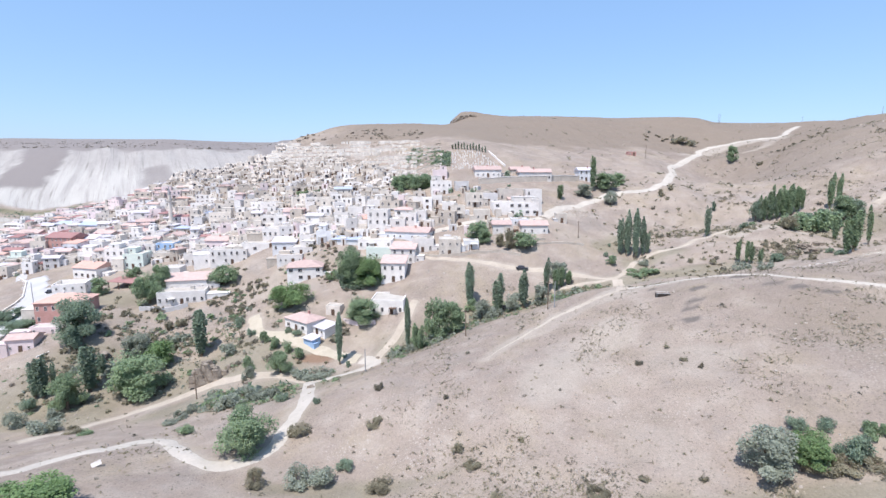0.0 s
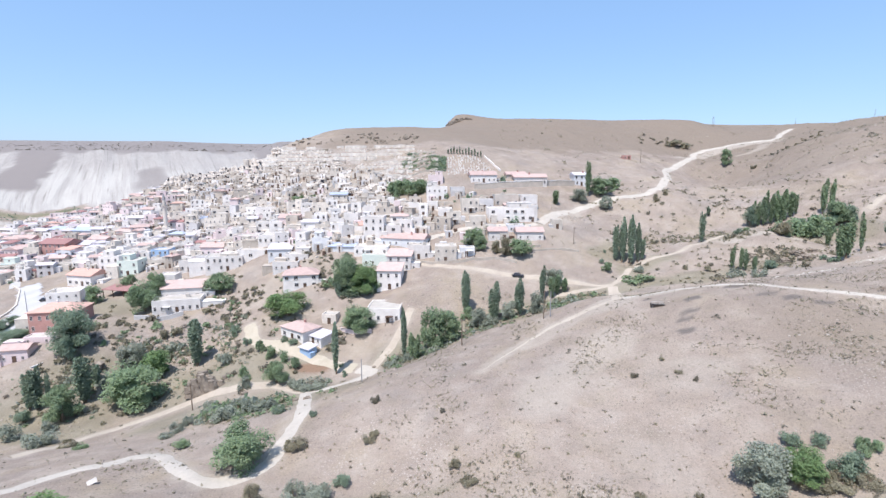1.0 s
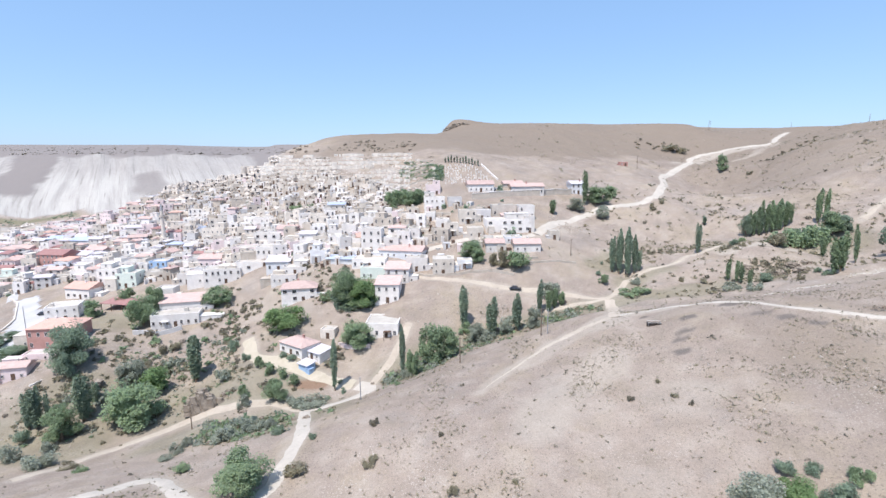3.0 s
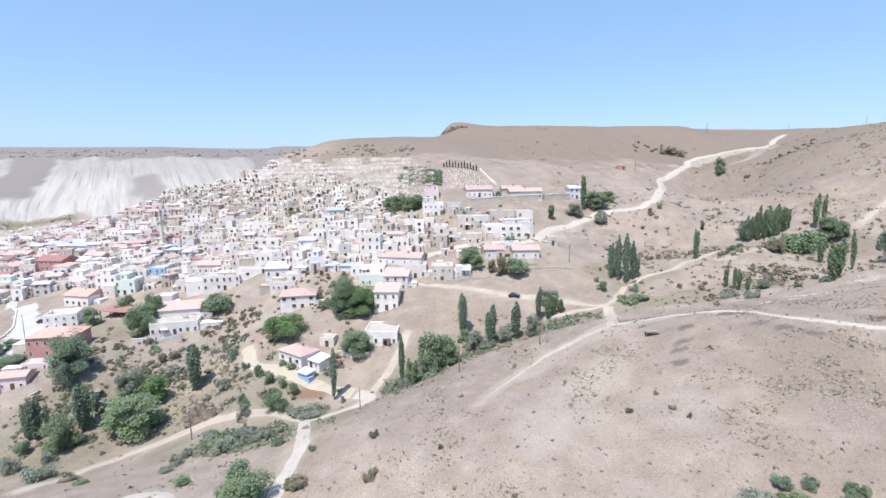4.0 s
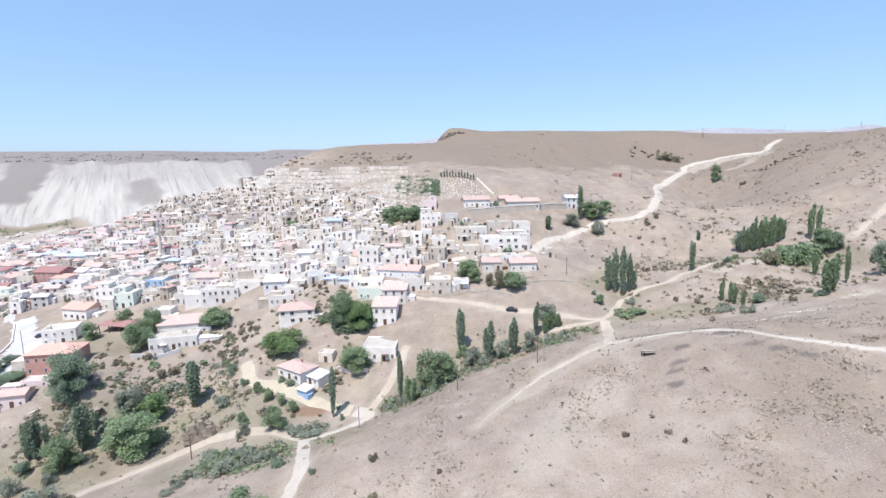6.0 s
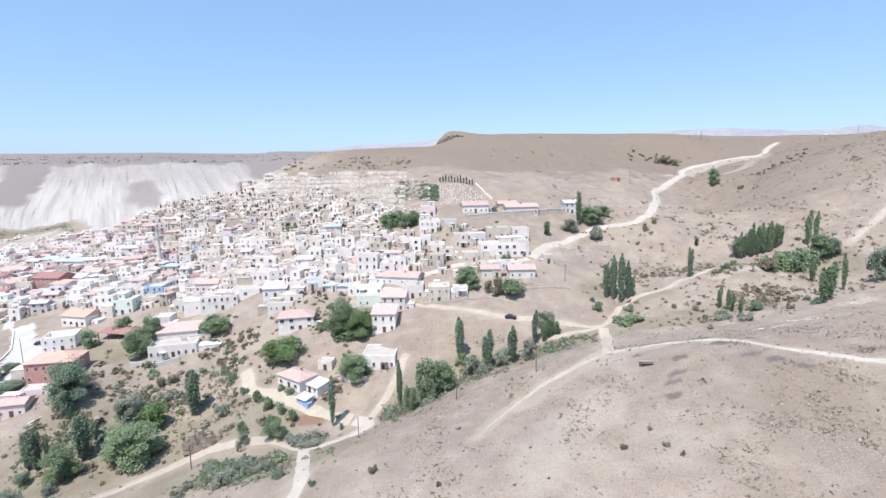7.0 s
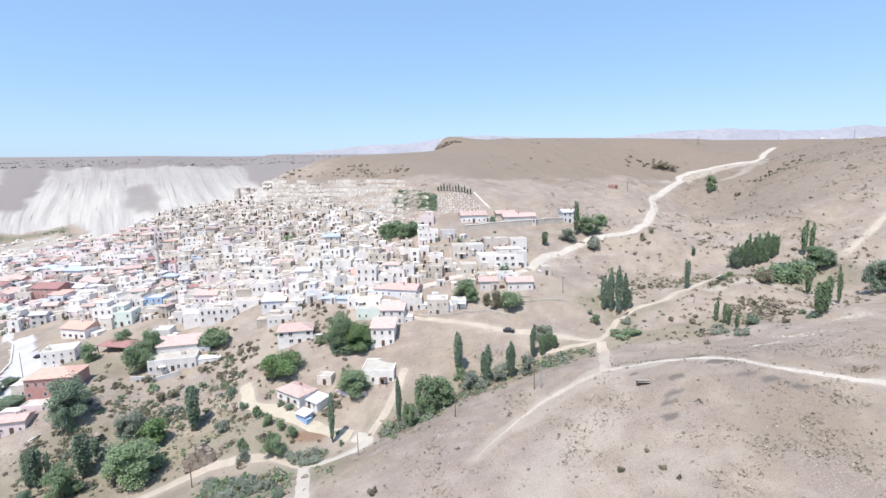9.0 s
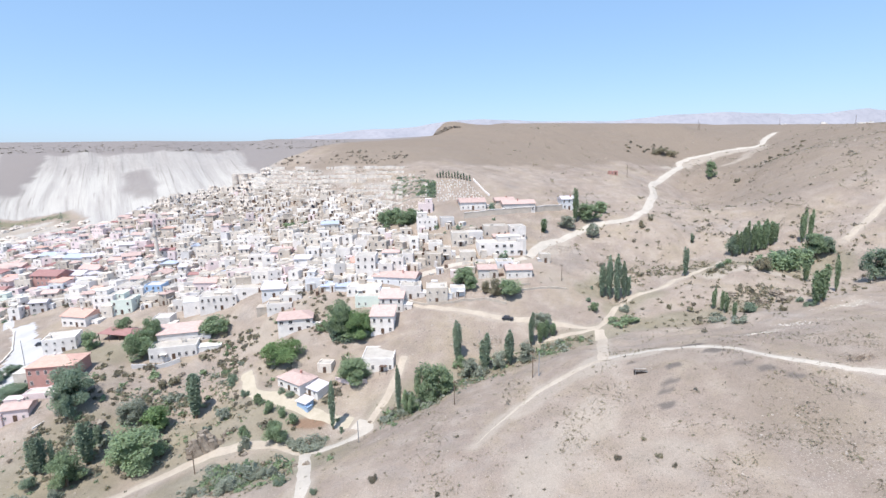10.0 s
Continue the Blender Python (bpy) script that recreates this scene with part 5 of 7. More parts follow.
house(35.9, 231.5, 10.6, 7, 2.3, 4, "shed", "pink", "red", 85)
house(16.8, 213.4, 6.9, 7, 4.1, 0, "flat", "cream", "slab", 86)
house(23.8, 200.0, 7.4, 7, 3.8, 0, "gable", "white", "red", 87)
house(36.8, 198.8, 10.6, 8, 3.6, 0, "gable", "white", "red", 88)
house(32.2, 207.0, 7.1, 7, 2.5, 0, "flat", "pale_blue", "slab", 89)
house(50.8, 212.7, 4.4, 5, 3.6, 0, "flat", "cream", "slab", 90)

# the small farm house, turned to the track, with its lean-to
house(-48.3, 157.5, 11.5, 7.5, 3.6, -37, "hip", "white", "red", 201, plain=True)
house(-40.6, 154.6, 7.5, 5.0, 2.6, -37, "shed", "white", "lilac", 202, plain=True)
shed = house(-42.2, 149.2, 4.2, 3.2, 2.4, -35, "shed", "blue", "lilac", 203, name="shed")
shed["label"], shed["category"] = "small blue shed with grey sheet roof beside a track", "shed"

# ---- the packed village on the slope ----
OUTLINE = [(-212, 232), (-194, 240), (-186, 247), (-170, 241), (-157, 242), (-133, 229), (-107, 229), (-86, 222), (-67, 212), (-50, 202), (-28, 206), (8, 216), (-8, 242), (-19, 243),
           (-36, 251), (-66, 283), (-92, 305), (-137, 334), (-186, 381), (-226, 391), (-252, 393), (-312, 414), (-335, 385), (-288, 318)]
CAVES = [(-19, 243), (-21, 280), (-44, 307), (-74, 320), (-107, 335), (-135, 352), (-171, 378), (-186, 381), (-137, 334), (-92, 305), (-66, 283), (-36, 251)]


def inside(x, y, poly):
    hit = False
    for (ax, ay), (bx, by) in zip(poly, poly[1:] + poly[:1]):
        if (ay > y) != (by > y) and x < (bx - ax) * (y - ay) / (by - ay) + ax:
            hit = not hit
    return hit


def free(x, y, r, slack=0.78):
    return all((x - a) ** 2 + (y - b) ** 2 > ((r + s) * slack) ** 2 for a, b, s in FOOTPRINTS)


def ruined(x, y):
    """How far a place lies in the abandoned upper quarter, from 0 to 1."""
    return float(bump(ground(x, y) + 6 * float(grain(np.array(x), np.array(y), 25, 66)), 44, 60) * bump(x, -215, -175))


def fill_village():
    rng = random.Random(5)
    spots = []
    for _ in range(9000):
        x, y = rng.uniform(-335, 10), rng.uniform(196, 414)
        if inside(x, y, OUTLINE):
            w, d = rng.uniform(4.2, 9.5) * rng.choice((0.85, 1, 1.15)), rng.uniform(4.5, 7.5)
            old = ruined(x, y)
            if old > rng.uniform(0.35, 1.1):
                continue
            if free(x, y + d / 2, max(w, d) / 2, 0.74 + 0.2 * old):
                FOOTPRINTS.append((x, y + d / 2, max(w, d) / 2))
                spots.append((y, x, w, d))
    far = []
    for k, (y, x, w, d) in enumerate(sorted(spots)):
        west = float(bump(np.array(-x), 110, 190))
        h = rng.choice((2.7, 3.0, 3.2, 5.4, 5.7, 6.0, 3.4, 8.2 if rng.random() < 0.2 else 5.6))
        wall = rng.choices(("white", "cream", "pink", "tuff", "grey", "pale_blue"), (5, 3.6, 2.2, 1.8, 0.8, 0.1))[0]
        pitched = rng.random() < 0.09 + 0.42 * west
        roof = rng.choice(("gable", "hip", "gable", "shed")) if pitched else "flat"
        cover = rng.choices(("red", "orange", "lilac", "dark", "blue"), (4.5, 0.5, 3.2, 1.6, 0.6))[0] if pitched else "slab"
        yaw = rng.gauss(0, 12) + (-14 if rng.random() < 0.25 else 4)
        if rng.random() < ruined(x, y):
            wall, roof, cover, h = rng.choice(("tuff", "cream", "tuff", "grey")), "flat", "slab", rng.choice((1.8, 2.4, 2.7, 3.0))
        t = house(x, y, w, d, h, yaw, roof, wall, cover, 300 + k, fine=y < 240)
        if k >= 190:
            far.append(t)
    join_far(far, "far_houses", "packed pale houses of the far village", "houses")


fill_village()

def clutter():
    """Sheds, yard walls, stairs, rubble and dark shade lumps between the houses, joined."""
    rng = random.Random(21)
    verts, faces, slots = [], [], []
    mats = [WHITE, CREAM, TUFF, GREY, PINK, SLAB, WOOD_AND_SHADE]

    def lump(x, y, w, d, h, yaw, m):
        z, k = ground(x, y), len(verts)
        c, s = math.cos(yaw), math.sin(yaw)
        for zz in (z - 1.5, z + h):
            for u, v in ((-w / 2, -d / 2), (w / 2, -d / 2), (w / 2, d / 2), (-w / 2, d / 2)):
                verts.append((x + c * u - s * v, y + s * u + c * v, zz + rng.uniform(-0.1, 0.1)))
        for q in ((4, 5, 6, 7), (0, 1, 5, 4), (1, 2, 6, 5), (2, 3, 7, 6), (3, 0, 4, 7)):
            faces.append(tuple(i + k for i in q))
            slots.append(m)

    n = 0
    while n < 4600:
        x, y = rng.uniform(-335, 30), rng.uniform(198, 414)
        if not (inside(x, y, OUTLINE) or inside(x, y, CAVES) or (-5 < x < 45 and 200 < y < 250 and rng.random() < 0.3)):
            continue
        n += 1
        yaw = rng.gauss(0, 0.25) + rng.choice((0, 0, math.pi / 2))
        kind = rng.random()
        m = rng.choices(range(5), (3, 4, 5, 2, 1))[0]
        # every seventh piece is an added dark lump imitating a shadowed gap
        if n % 7 == 0:
            lump(x, y, rng.uniform(0.8, 2.0), rng.uniform(0.8, 1.6), rng.uniform(0.9, 1.9), yaw, 6)
            continue
        if kind < 0.3:
            w, d, h = rng.uniform(2, 4.2), rng.uniform(2, 3.6), rng.uniform(1.6, 2.7)
            lump(x, y, w, d, h, yaw, m)
            lump(x, y, w * 0.3, d + 0.08, h * 0.75, yaw, 6)
        elif kind < 0.65:
            lump(x, y, rng.uniform(3, 9), 0.35, rng.uniform(0.8, 1.9), yaw, rng.choice((1, 2, 2, 0)))
        else:
            s = rng.uniform(0.5, 1.6)
            lump(x, y, s, s * rng.uniform(0.6, 1.3), s * rng.uniform(0.3, 0.8), rng.uniform(0, 3), rng.choice((2, 2, 1, 5)))
    for _ in range(5200):
        x, y = rng.uniform(-215, 10), rng.uniform(235, 395)
        if ruined(x, y) < rng.random() or not (inside(x, y, OUTLINE) or inside(x, y, CAVES)):
            continue
        if rng.random() < 0.3:
            n, yaw = rng.randint(2, 6), rng.gauss(0.05, 0.16)
            m, h = rng.choice((1, 1, 2, 0)), rng.uniform(0.7, 1.6)
            for j in range(n):
                u = (j - n / 2) * 2.1
                if rng.random() < 0.85:
                    lump(x + u * math.cos(yaw), y + u * math.sin(yaw), 2.2, 0.6, h * rng.uniform(0.6, 1.1), yaw, m)
        else:
            q = rng.uniform(0.3, 1.1)
            lump(x, y, q, q * rng.uniform(0.6, 1.3), q * rng.uniform(0.3, 0.8), rng.uniform(0, 3), rng.choice((2, 2, 1, 5)))
    ob = sheet("yard_clutter", verts, faces, mats)
    ob.data.polygons.foreach_set("material_index", slots)
    tagged(ob, "sheds, yard walls, rubble and dark shade lumps between village houses", "yard clutter", kind="stuff")


clutter()

# ---- rock: pale eroded tuff among the upper houses, brown outcrops in the gully ----
ROCK_BROWN = varied("brown_rock", (0.32, 0.275, 0.23), (0.17, 0.14, 0.115), 0.5, 2.5, 0.95, 0.1, 0.2)
ROCK_PALE = varied("pale_tuff", (0.63, 0.575, 0.525), (0.48, 0.425, 0.38), 0.35, 1.5, 0.95, 0.1, 0.25, 0.1)


def rock_mesh(seed, cone):
    rng = random.Random(seed)
    bm = bmesh.new()
    bmesh.ops.create_icosphere(bm, subdivisions=4, radius=1)
    off = Vector((seed * 3.1, seed * 1.7, 0))
    for v in bm.verts:
        p = v.co.copy()
        q = Vector((p.x * 1.7, p.y * 1.7, p.z * 0.8))
        n = noise.fractal(q + off, 0.8, 2.1, 5) * 0.34 - abs(noise.noise(q * 2.2 + off)) * 0.42 + noise.cell(p * 2.6 + off) * 0.14 + 0.1
        band = 0.06 * math.sin(p.z * 11 + n * 5)
        r = 1 + n + band
        if cone:
            r *= 1 - 0.35 * max(0, p.z)
        v.co = Vector((p.x * r, p.y * r, p.z * r))
    return bm


ROCK_MESHES = {"brown": [plain_mesh("rock_body", rock_mesh(20 + k, False), ROCK_BROWN) for k in range(4)],
               "pale": [plain_mesh("rock_body", rock_mesh(40 + k, k % 2), ROCK_PALE) for k in range(6)]}


def rock(kind, x, y, r, tall, k, caves=0):
    top = new("rock")
    top.matrix_basis = pose(x, y, ground(x, y), 0, 0, (k * 57) % 360)
    b = child("rock_body", ROCK_MESHES[kind][k % len(ROCK_MESHES[kind])], top, Matrix.Diagonal((r, r * 0.85, tall, 1)))
    rng = random.Random(k * 13 + 5)
    # caves are not hollowed out: dark boxes on the face imitate their shade
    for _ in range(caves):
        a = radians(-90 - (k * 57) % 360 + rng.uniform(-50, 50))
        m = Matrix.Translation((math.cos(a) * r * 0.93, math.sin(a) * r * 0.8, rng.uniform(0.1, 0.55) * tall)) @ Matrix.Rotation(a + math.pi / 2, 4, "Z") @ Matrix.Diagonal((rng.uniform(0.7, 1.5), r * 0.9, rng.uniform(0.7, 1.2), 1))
        child("cave_mouth", CAVE_SHADE_MESH, top, m)
    words = "brown weathered rock outcrop in the dry gully" if kind == "brown" else ("pale eroded tuff rock with dark boxes as cave shade" if caves else "pale eroded tuff rock on the slope")
    tagged(top, words, "rock")
    return top


def fill_caves():
    rng = random.Random(9)
    k = 0
    rocks = []
    for _ in range(1600):
        x, y = rng.uniform(-190, -15), rng.uniform(243, 382)
        if not inside(x, y, CAVES):
            continue
        if ground(x, y) > 67 and x > -135:
            continue
        r = rng.uniform(1.6, 4.2)
        if not free(x, y, r, 1.0):
            continue
        if rng.random() < 0.3:
            house(x, y, rng.uniform(4, 7), rng.uniform(4, 6), rng.choice((1.8, 2.6, 3, 3.2)), rng.gauss(0, 14), "flat", rng.choice(("tuff", "cream", "tuff", "white")), "slab", 900 + k, fine=False, name="stone_hut")
        else:
            FOOTPRINTS.append((x, y, r))
            rocks.append(rock("pale", x, y, r, r * rng.uniform(0.4, 0.8), k, rng.choice((0, 1, 2))))
        k += 1
    # scattered rocks between the houses lower down
    for _ in range(500):
        x, y = rng.uniform(-250, 0), rng.uniform(225, 400)
        r = rng.uniform(1.5, 3.4)
        if inside(x, y, OUTLINE) and free(x, y, r, 0.8):
            FOOTPRINTS.append((x, y, r))
            rocks.append(rock("pale", x, y, r, r * rng.uniform(0.5, 0.9), k, rng.choice((0, 0, 1))))
            k += 1


fill_caves()
rngr = random.Random(17)
for k in range(34):
    t = rngr.random()
    x, y = -112 - t * 150, 352 + 42 * math.sin(t * 2.2) + rngr.uniform(-16, 10)
    rock("pale", x, y, rngr.uniform(2.5, 5.5), rngr.uniform(2.5, 6.0), 60 + k, rngr.choice((0, 1, 2)))
for k, (x, y, r, tall) in enumerate(((-352, 462, 14, 8), (-375, 458, 16, 8), (-335, 448, 12, 7), (-395, 472, 15, 7), (-318, 440, 9, 5), (-139, 362, 5, 6), (-125, 352, 5, 6), (-150, 372, 5, 5), (-174, 351, 6, 6), (-160, 362, 5, 5), (-190, 366, 6, 8), (-205, 386, 7, 6), (-120, 330, 6, 5),
                                     (-176, 371, 5.5, 6), (-183, 374, 5, 7), (-170, 366, 4, 5), (-196, 378, 5, 6), (-186, 378, 4, 6))):
    rock("pale", x, y, r, tall, 3 + k * 2, 2)
for k in range(20):
    t = k / 19
    rock("pale", -186 - 125 * t + rngr.uniform(-6, 6), 376 + 46 * t + rngr.uniform(-8, 8), rngr.uniform(3.5, 7), rngr.uniform(3.5, 6.5), 140 + k, 2)
for k, (x, y, r) in enumerate(((-608, 748, 9), (-513, 709, 8), (-465, 682, 9), (-541, 705, 8), (-466, 561, 8), (-371, 474, 7), (-411, 560, 6), (-268, 417, 7), (-610, 724, 8), (-285, 410, 6))):
    rock("pale", x, y, r, r * 0.75, 11 + k * 2, 0)
for k, (x, y, r, tall) in enumerate(((-100, 156, 2.4, 2.2), (-104, 158, 1.6, 1.5), (-96, 158, 1.9, 1.3), (-108, 150, 2.4, 1.4), (-98, 172, 1.4, 1.0),
                                     (-93, 176, 1.3, 0.8), (125, 170, 2.2, 1.3), (124, 165, 2.4, 1.2), (119, 168, 1.6, 1.0), (130, 171, 1.8, 1.2), (112, 176, 1.5, 1.0), (-64, 143, 1.4, 1.0))):
    rock("brown", x, y, r, tall, k)


def mesa(x, y, rim):
    """A flat-topped tuff crag with sheer, fluted faces and dark boxes as cave shade."""
    top = new("rock")
    top.matrix_basis = pose(x, y, rim)
    rng = random.Random(31)
    for k in range(9):
        u, v = -9 + k * 2.3, rng.uniform(-1.5, 2.5) + 3 * abs(k - 4) / 4
        low = ground(x + u, y + v) - rim - 1
        verts, faces = [], []
        for j in range(9):
            t = j / 8
            for i in range(14):
                q = 6.283 * i / 14
                r = 3.0 * (1.12 - 0.2 * t) * (1 + 0.16 * noise.noise(Vector((math.cos(q) * 2 + k * 5, math.sin(q) * 2, t * 1.2))) + 0.05 * math.sin(t * 17 + k))
                verts.append((u + r * math.cos(q), v + r * math.sin(q) * 1.3, low + (rng.uniform(-0.6, 0.2) * (j == 8) - low) * t))
            if j:
                faces += [((j - 1) * 14 + i, (j - 1) * 14 + (i + 1) % 14, j * 14 + (i + 1) % 14, j * 14 + i) for i in range(14)]
        faces.append(tuple(8 * 14 + i for i in range(14)))
        sheet("pillar", verts, faces, ROCK_PALE, top)
        # dark box in place of the shade in a cave
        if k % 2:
            child("cave_mouth", CAVE_SHADE_MESH, top, Matrix.Translation((u, v - 4.1, low * 0.6)) @ Matrix.Diagonal((1.0, 20.0, 1.0, 1)))
    tagged(top, "flat-topped pale tuff crag with sheer fluted faces", "rock")


mesa(-158, 441, 80)


def crag(x, y):
    """A brown outcrop of tilted slabs above the track."""
    top = new("rock")
    top.matrix_basis = pose(x, y, ground(x, y) - 0.4, 0, 0, 12)
    rng = random.Random(6)
    for k in range(19):
        u = rng.uniform(-4.8, 4.8)
        t = 1 - abs(u) / 6.0
        tall = (1.6 + 5.2 * t) * rng.uniform(0.6, 1.0)
        wide, thick, lean = rng.uniform(1.4, 2.4), rng.uniform(1.0, 1.7), rng.uniform(-0.75, -0.35)
        foot, turn, n = rng.uniform(-1.6, 2.2), rng.uniform(-0.5, 0.5), 6
        verts, faces = [], []
        for j in range(7):
            q = j / 6
            r = (1 - 0.55 * q) * (1 + rng.uniform(-0.16, 0.16))
            for i in range(n):
                e = 6.283 * i / n + turn
                verts.append((u + lean * tall * q * 0.6 + math.cos(e) * wide * r + rng.uniform(-0.12, 0.12), foot + math.sin(e) * thick * r + rng.uniform(-0.1, 0.1), -1.0 + (tall + 1.0) * q + rng.uniform(-0.12, 0.12)))
            if j:
                faces += [((j - 1) * n + i, (j - 1) * n + (i + 1) % n, j * n + (i + 1) % n, j * n + i) for i in range(n)]
        faces.append(tuple(6 * n + i for i in range(n)))
        sheet("slab", verts, faces, ROCK_BROWN, top)
    tagged(top, "craggy brown rock outcrop of tilted slabs by a track", "rock")


crag(-68.0, 138.6)

# ---- walls along terraces, yards and the square ----
def yard_wall(pts, height, thick, material, label, name="stone_wall", coping=None):
    bm = bmesh.new()
    fine = []
    for (ax, ay), (bx, by) in zip(pts, pts[1:]):
        n = max(1, int(math.hypot(bx - ax, by - ay) / 1.5))
        fine += [(ax + (bx - ax) * k / n, ay + (by - ay) * k / n) for k in range(n)]
    fine.append(pts[-1])
    rings = []
    for k, (x, y) in enumerate(fine):
        a, b = fine[max(0, k - 1)], fine[min(len(fine) - 1, k + 1)]
        d = Vector((b[0] - a[0], b[1] - a[1])).normalized()
        n = Vector((-d.y, d.x)) * thick / 2
        z = ground(x, y)
        top = z + height + float(grain(np.array(x), np.array(y), 2.3, 71)) * 0.12
        rings.append([bm.verts.new(p) for p in ((x + n.x, y + n.y, z - 0.8), (x + n.x, y + n.y, top), (x - n.x, y - n.y, top), (x - n.x, y - n.y, z - 0.8))])
    for a, b in zip(rings, rings[1:]):
        for k in range(3):
            bm.faces.new((a[k], a[k + 1], b[k + 1], b[k]))
    bm.faces.new(rings[0][::-1])
    bm.faces.new(rings[-1])
    bmesh.ops.recalc_face_normals(bm, faces=bm.faces)
    ob = part(name, bm, material)
    if coping:
        bm = bmesh.new()
        crown = []
        for k, (x, y) in enumerate(fine):
            a, b = fine[max(0, k - 1)], fine[min(len(fine) - 1, k + 1)]
            d = Vector((b[0] - a[0], b[1] - a[1])).normalized()
            n = Vector((-d.y, d.x)) * (thick / 2 + 0.12)
            z = ground(x, y) + height
            crown.append([bm.verts.new(p) for p in ((x + n.x, y + n.y, z + 0.1), (x + n.x, y + n.y, z + 0.45), (x - n.x, y - n.y, z + 0.45), (x - n.x, y - n.y, z + 0.1))])
        for a, b in zip(crown, crown[1:]):
            for k in range(4):
                bm.faces.new((a[k], a[(k + 1) % 4], b[(k + 1) % 4], b[k]))
        bmesh.ops.recalc_face_normals(bm, faces=bm.faces)
        part("coping", bm, coping, ob, "whitewashed coping")
    return tagged(ob, label, "wall")


yard_wall([(18, 253), (25, 255), (38.5, 258.7), (54.2, 263.4), (73.4, 272)], 2.6, 0.6, TUFF, "long stone retaining wall with white coping below houses", coping=WHITE)
yard_wall([(-9, 194), (-2.3, 189.5), (9, 187.5), (13, 188), (21.7, 186.8), (29, 183)], 1.1, 0.4, TUFF, "low rough stone terrace wall beside a track")
yard_wall([(26.5, 294), (30, 286), (34, 277)], 1.0, 0.5, WHITE, "low white wall along a hillside graveyard")
yard_wall([(-33, 160), (-28, 157.5), (-22, 156.5)], 1.4, 0.35, PINK, "low pink plastered yard wall")
yard_wall([(-172, 188), (-176, 203), (-190, 222), (-200, 230)], 0.7, 0.5, CREAM, "low pale kerb wall round a paved square")
yard_wall([(-146, 167), (-138, 165), (-128, 162.5)], 1.3, 0.4, BRICK_RED, "low brick-red yard wall under a house")
yard_wall([(-112, 178), (-104, 179), (-96, 182)], 1.6, 0.5, GREY, "grey stone footing wall on the slope")
yard_wall([(36, 190), (46, 192), (55, 193)], 0.8, 0.4, TUFF, "low rough stone wall on the slope")
yard_wall([(20, 193), (30, 192), (40, 194)], 1.0, 0.4, TUFF, "low rough stone garden wall")


LEDGE = varied("bleached_stone", (0.72, 0.675, 0.625), (0.56, 0.51, 0.465), 0.3, 1.6, 0.95, 0.1, 0.2, 0.14)


def contour_walls():
    """Crumbling dry-stone walls that hold the terraces above the village, along the contours."""
    rng = random.Random(88)
    verts, faces = [], []
    ys = np.arange(268, 392, 0.8)
    for x in np.arange(-168, -14, 1.1):
        col = np.array([ground(x, y) for y in ys])
        for n, level in enumerate(np.arange(52, 87, 2.6)):
            above = np.nonzero((col[:-1] < level) & (col[1:] >= level))[0]
            if not len(above) or (level < 67 and inside(x, ys[above[0]], CAVES)) or inside(x, ys[above[0]], OUTLINE):
                continue
            y = ys[above[0]]
            if float(grain(np.array(x), np.array(level * 7.0), 9, 83)) < -0.4 or rng.random() < 0.04:
                continue
            w, h, k = rng.uniform(0.58, 0.75), 1.0 + 0.5 * float(grain(np.array(x), np.array(level * 5.0), 6, 85)) + rng.uniform(-0.12, 0.12), len(verts)
            y0 = y + rng.uniform(-0.2, 0.15)
            for zz, e in ((level - 0.9, 1.0), (level + h, 0.85)):
                for u, v in ((-w, -0.4), (w, -0.4), (w, 0.5), (-w, 0.5)):
                    verts.append((x + u * e + rng.uniform(-0.08, 0.08), y0 + v * e, zz + rng.uniform(-0.07, 0.07)))
            faces += [tuple(i + k for i in q) for q in ((4, 5, 6, 7), (0, 1, 5, 4), (1, 2, 6, 5), (2, 3, 7, 6), (3, 0, 4, 7))]
    ob = sheet("terrace_walls", verts, faces, LEDGE)
    return tagged(ob, "crumbling dry-stone terrace walls above the village", "terrace walls", kind="stuff")


contour_walls()
for k in range(5):
    yard_wall([(-22 + k * 1.5, 277 + k * 5.5), (-12 + k, 278.5 + k * 5.2), (-1, 279 + k * 5)], 1.0, 0.5, TUFF, "low stone terrace wall in a hillside garden")

# paved square at the edge of the village
def square():
    bm = bmesh.new()
    poly = [(-158, 166), (-128, 164), (-126, 172), (-146, 178), (-150, 200), (-158, 207), (-172, 214), (-186, 232), (-196, 226), (-177, 202), (-170, 188)]
    xs, ys = np.arange(-198, -124, 2.0), np.arange(162, 234, 2.0)
    keep = {}
    for i, x in enumerate(xs):
        for j, y in enumerate(ys):
            if inside(x, y, poly):
                keep[i, j] = bm.verts.new((x, y, ground(x, y) + 0.12))
    for (i, j), v in keep.items():
        q = [keep.get(k) for k in ((i, j), (i + 1, j), (i + 1, j + 1), (i, j + 1))]
        if all(q):
            bm.faces.new(q)
    ob = part("pavement", bm, ASPHALT)
    return tagged(ob, "pale grey paved village square", "pavement", kind="structure")


square()
ribbon("road", [(-196, 226), (-206, 240), (-214, 256), (-214, 262)], 5, ASPHALT, "pale grey paved village street", ragged=0.1)
ribbon("road", [(-60, 212), (-30, 207.5), (-12, 208.5), (6, 212), (20, 213), (36, 214), (43.7, 216.9)], 3.6, DIRT, "pale village street between houses", ragged=0.15)
ribbon("road", [(-6, 238), (6, 226), (12, 219), (14, 214)], 2.2, DIRT, "pale footpath down between houses", ragged=0.2)

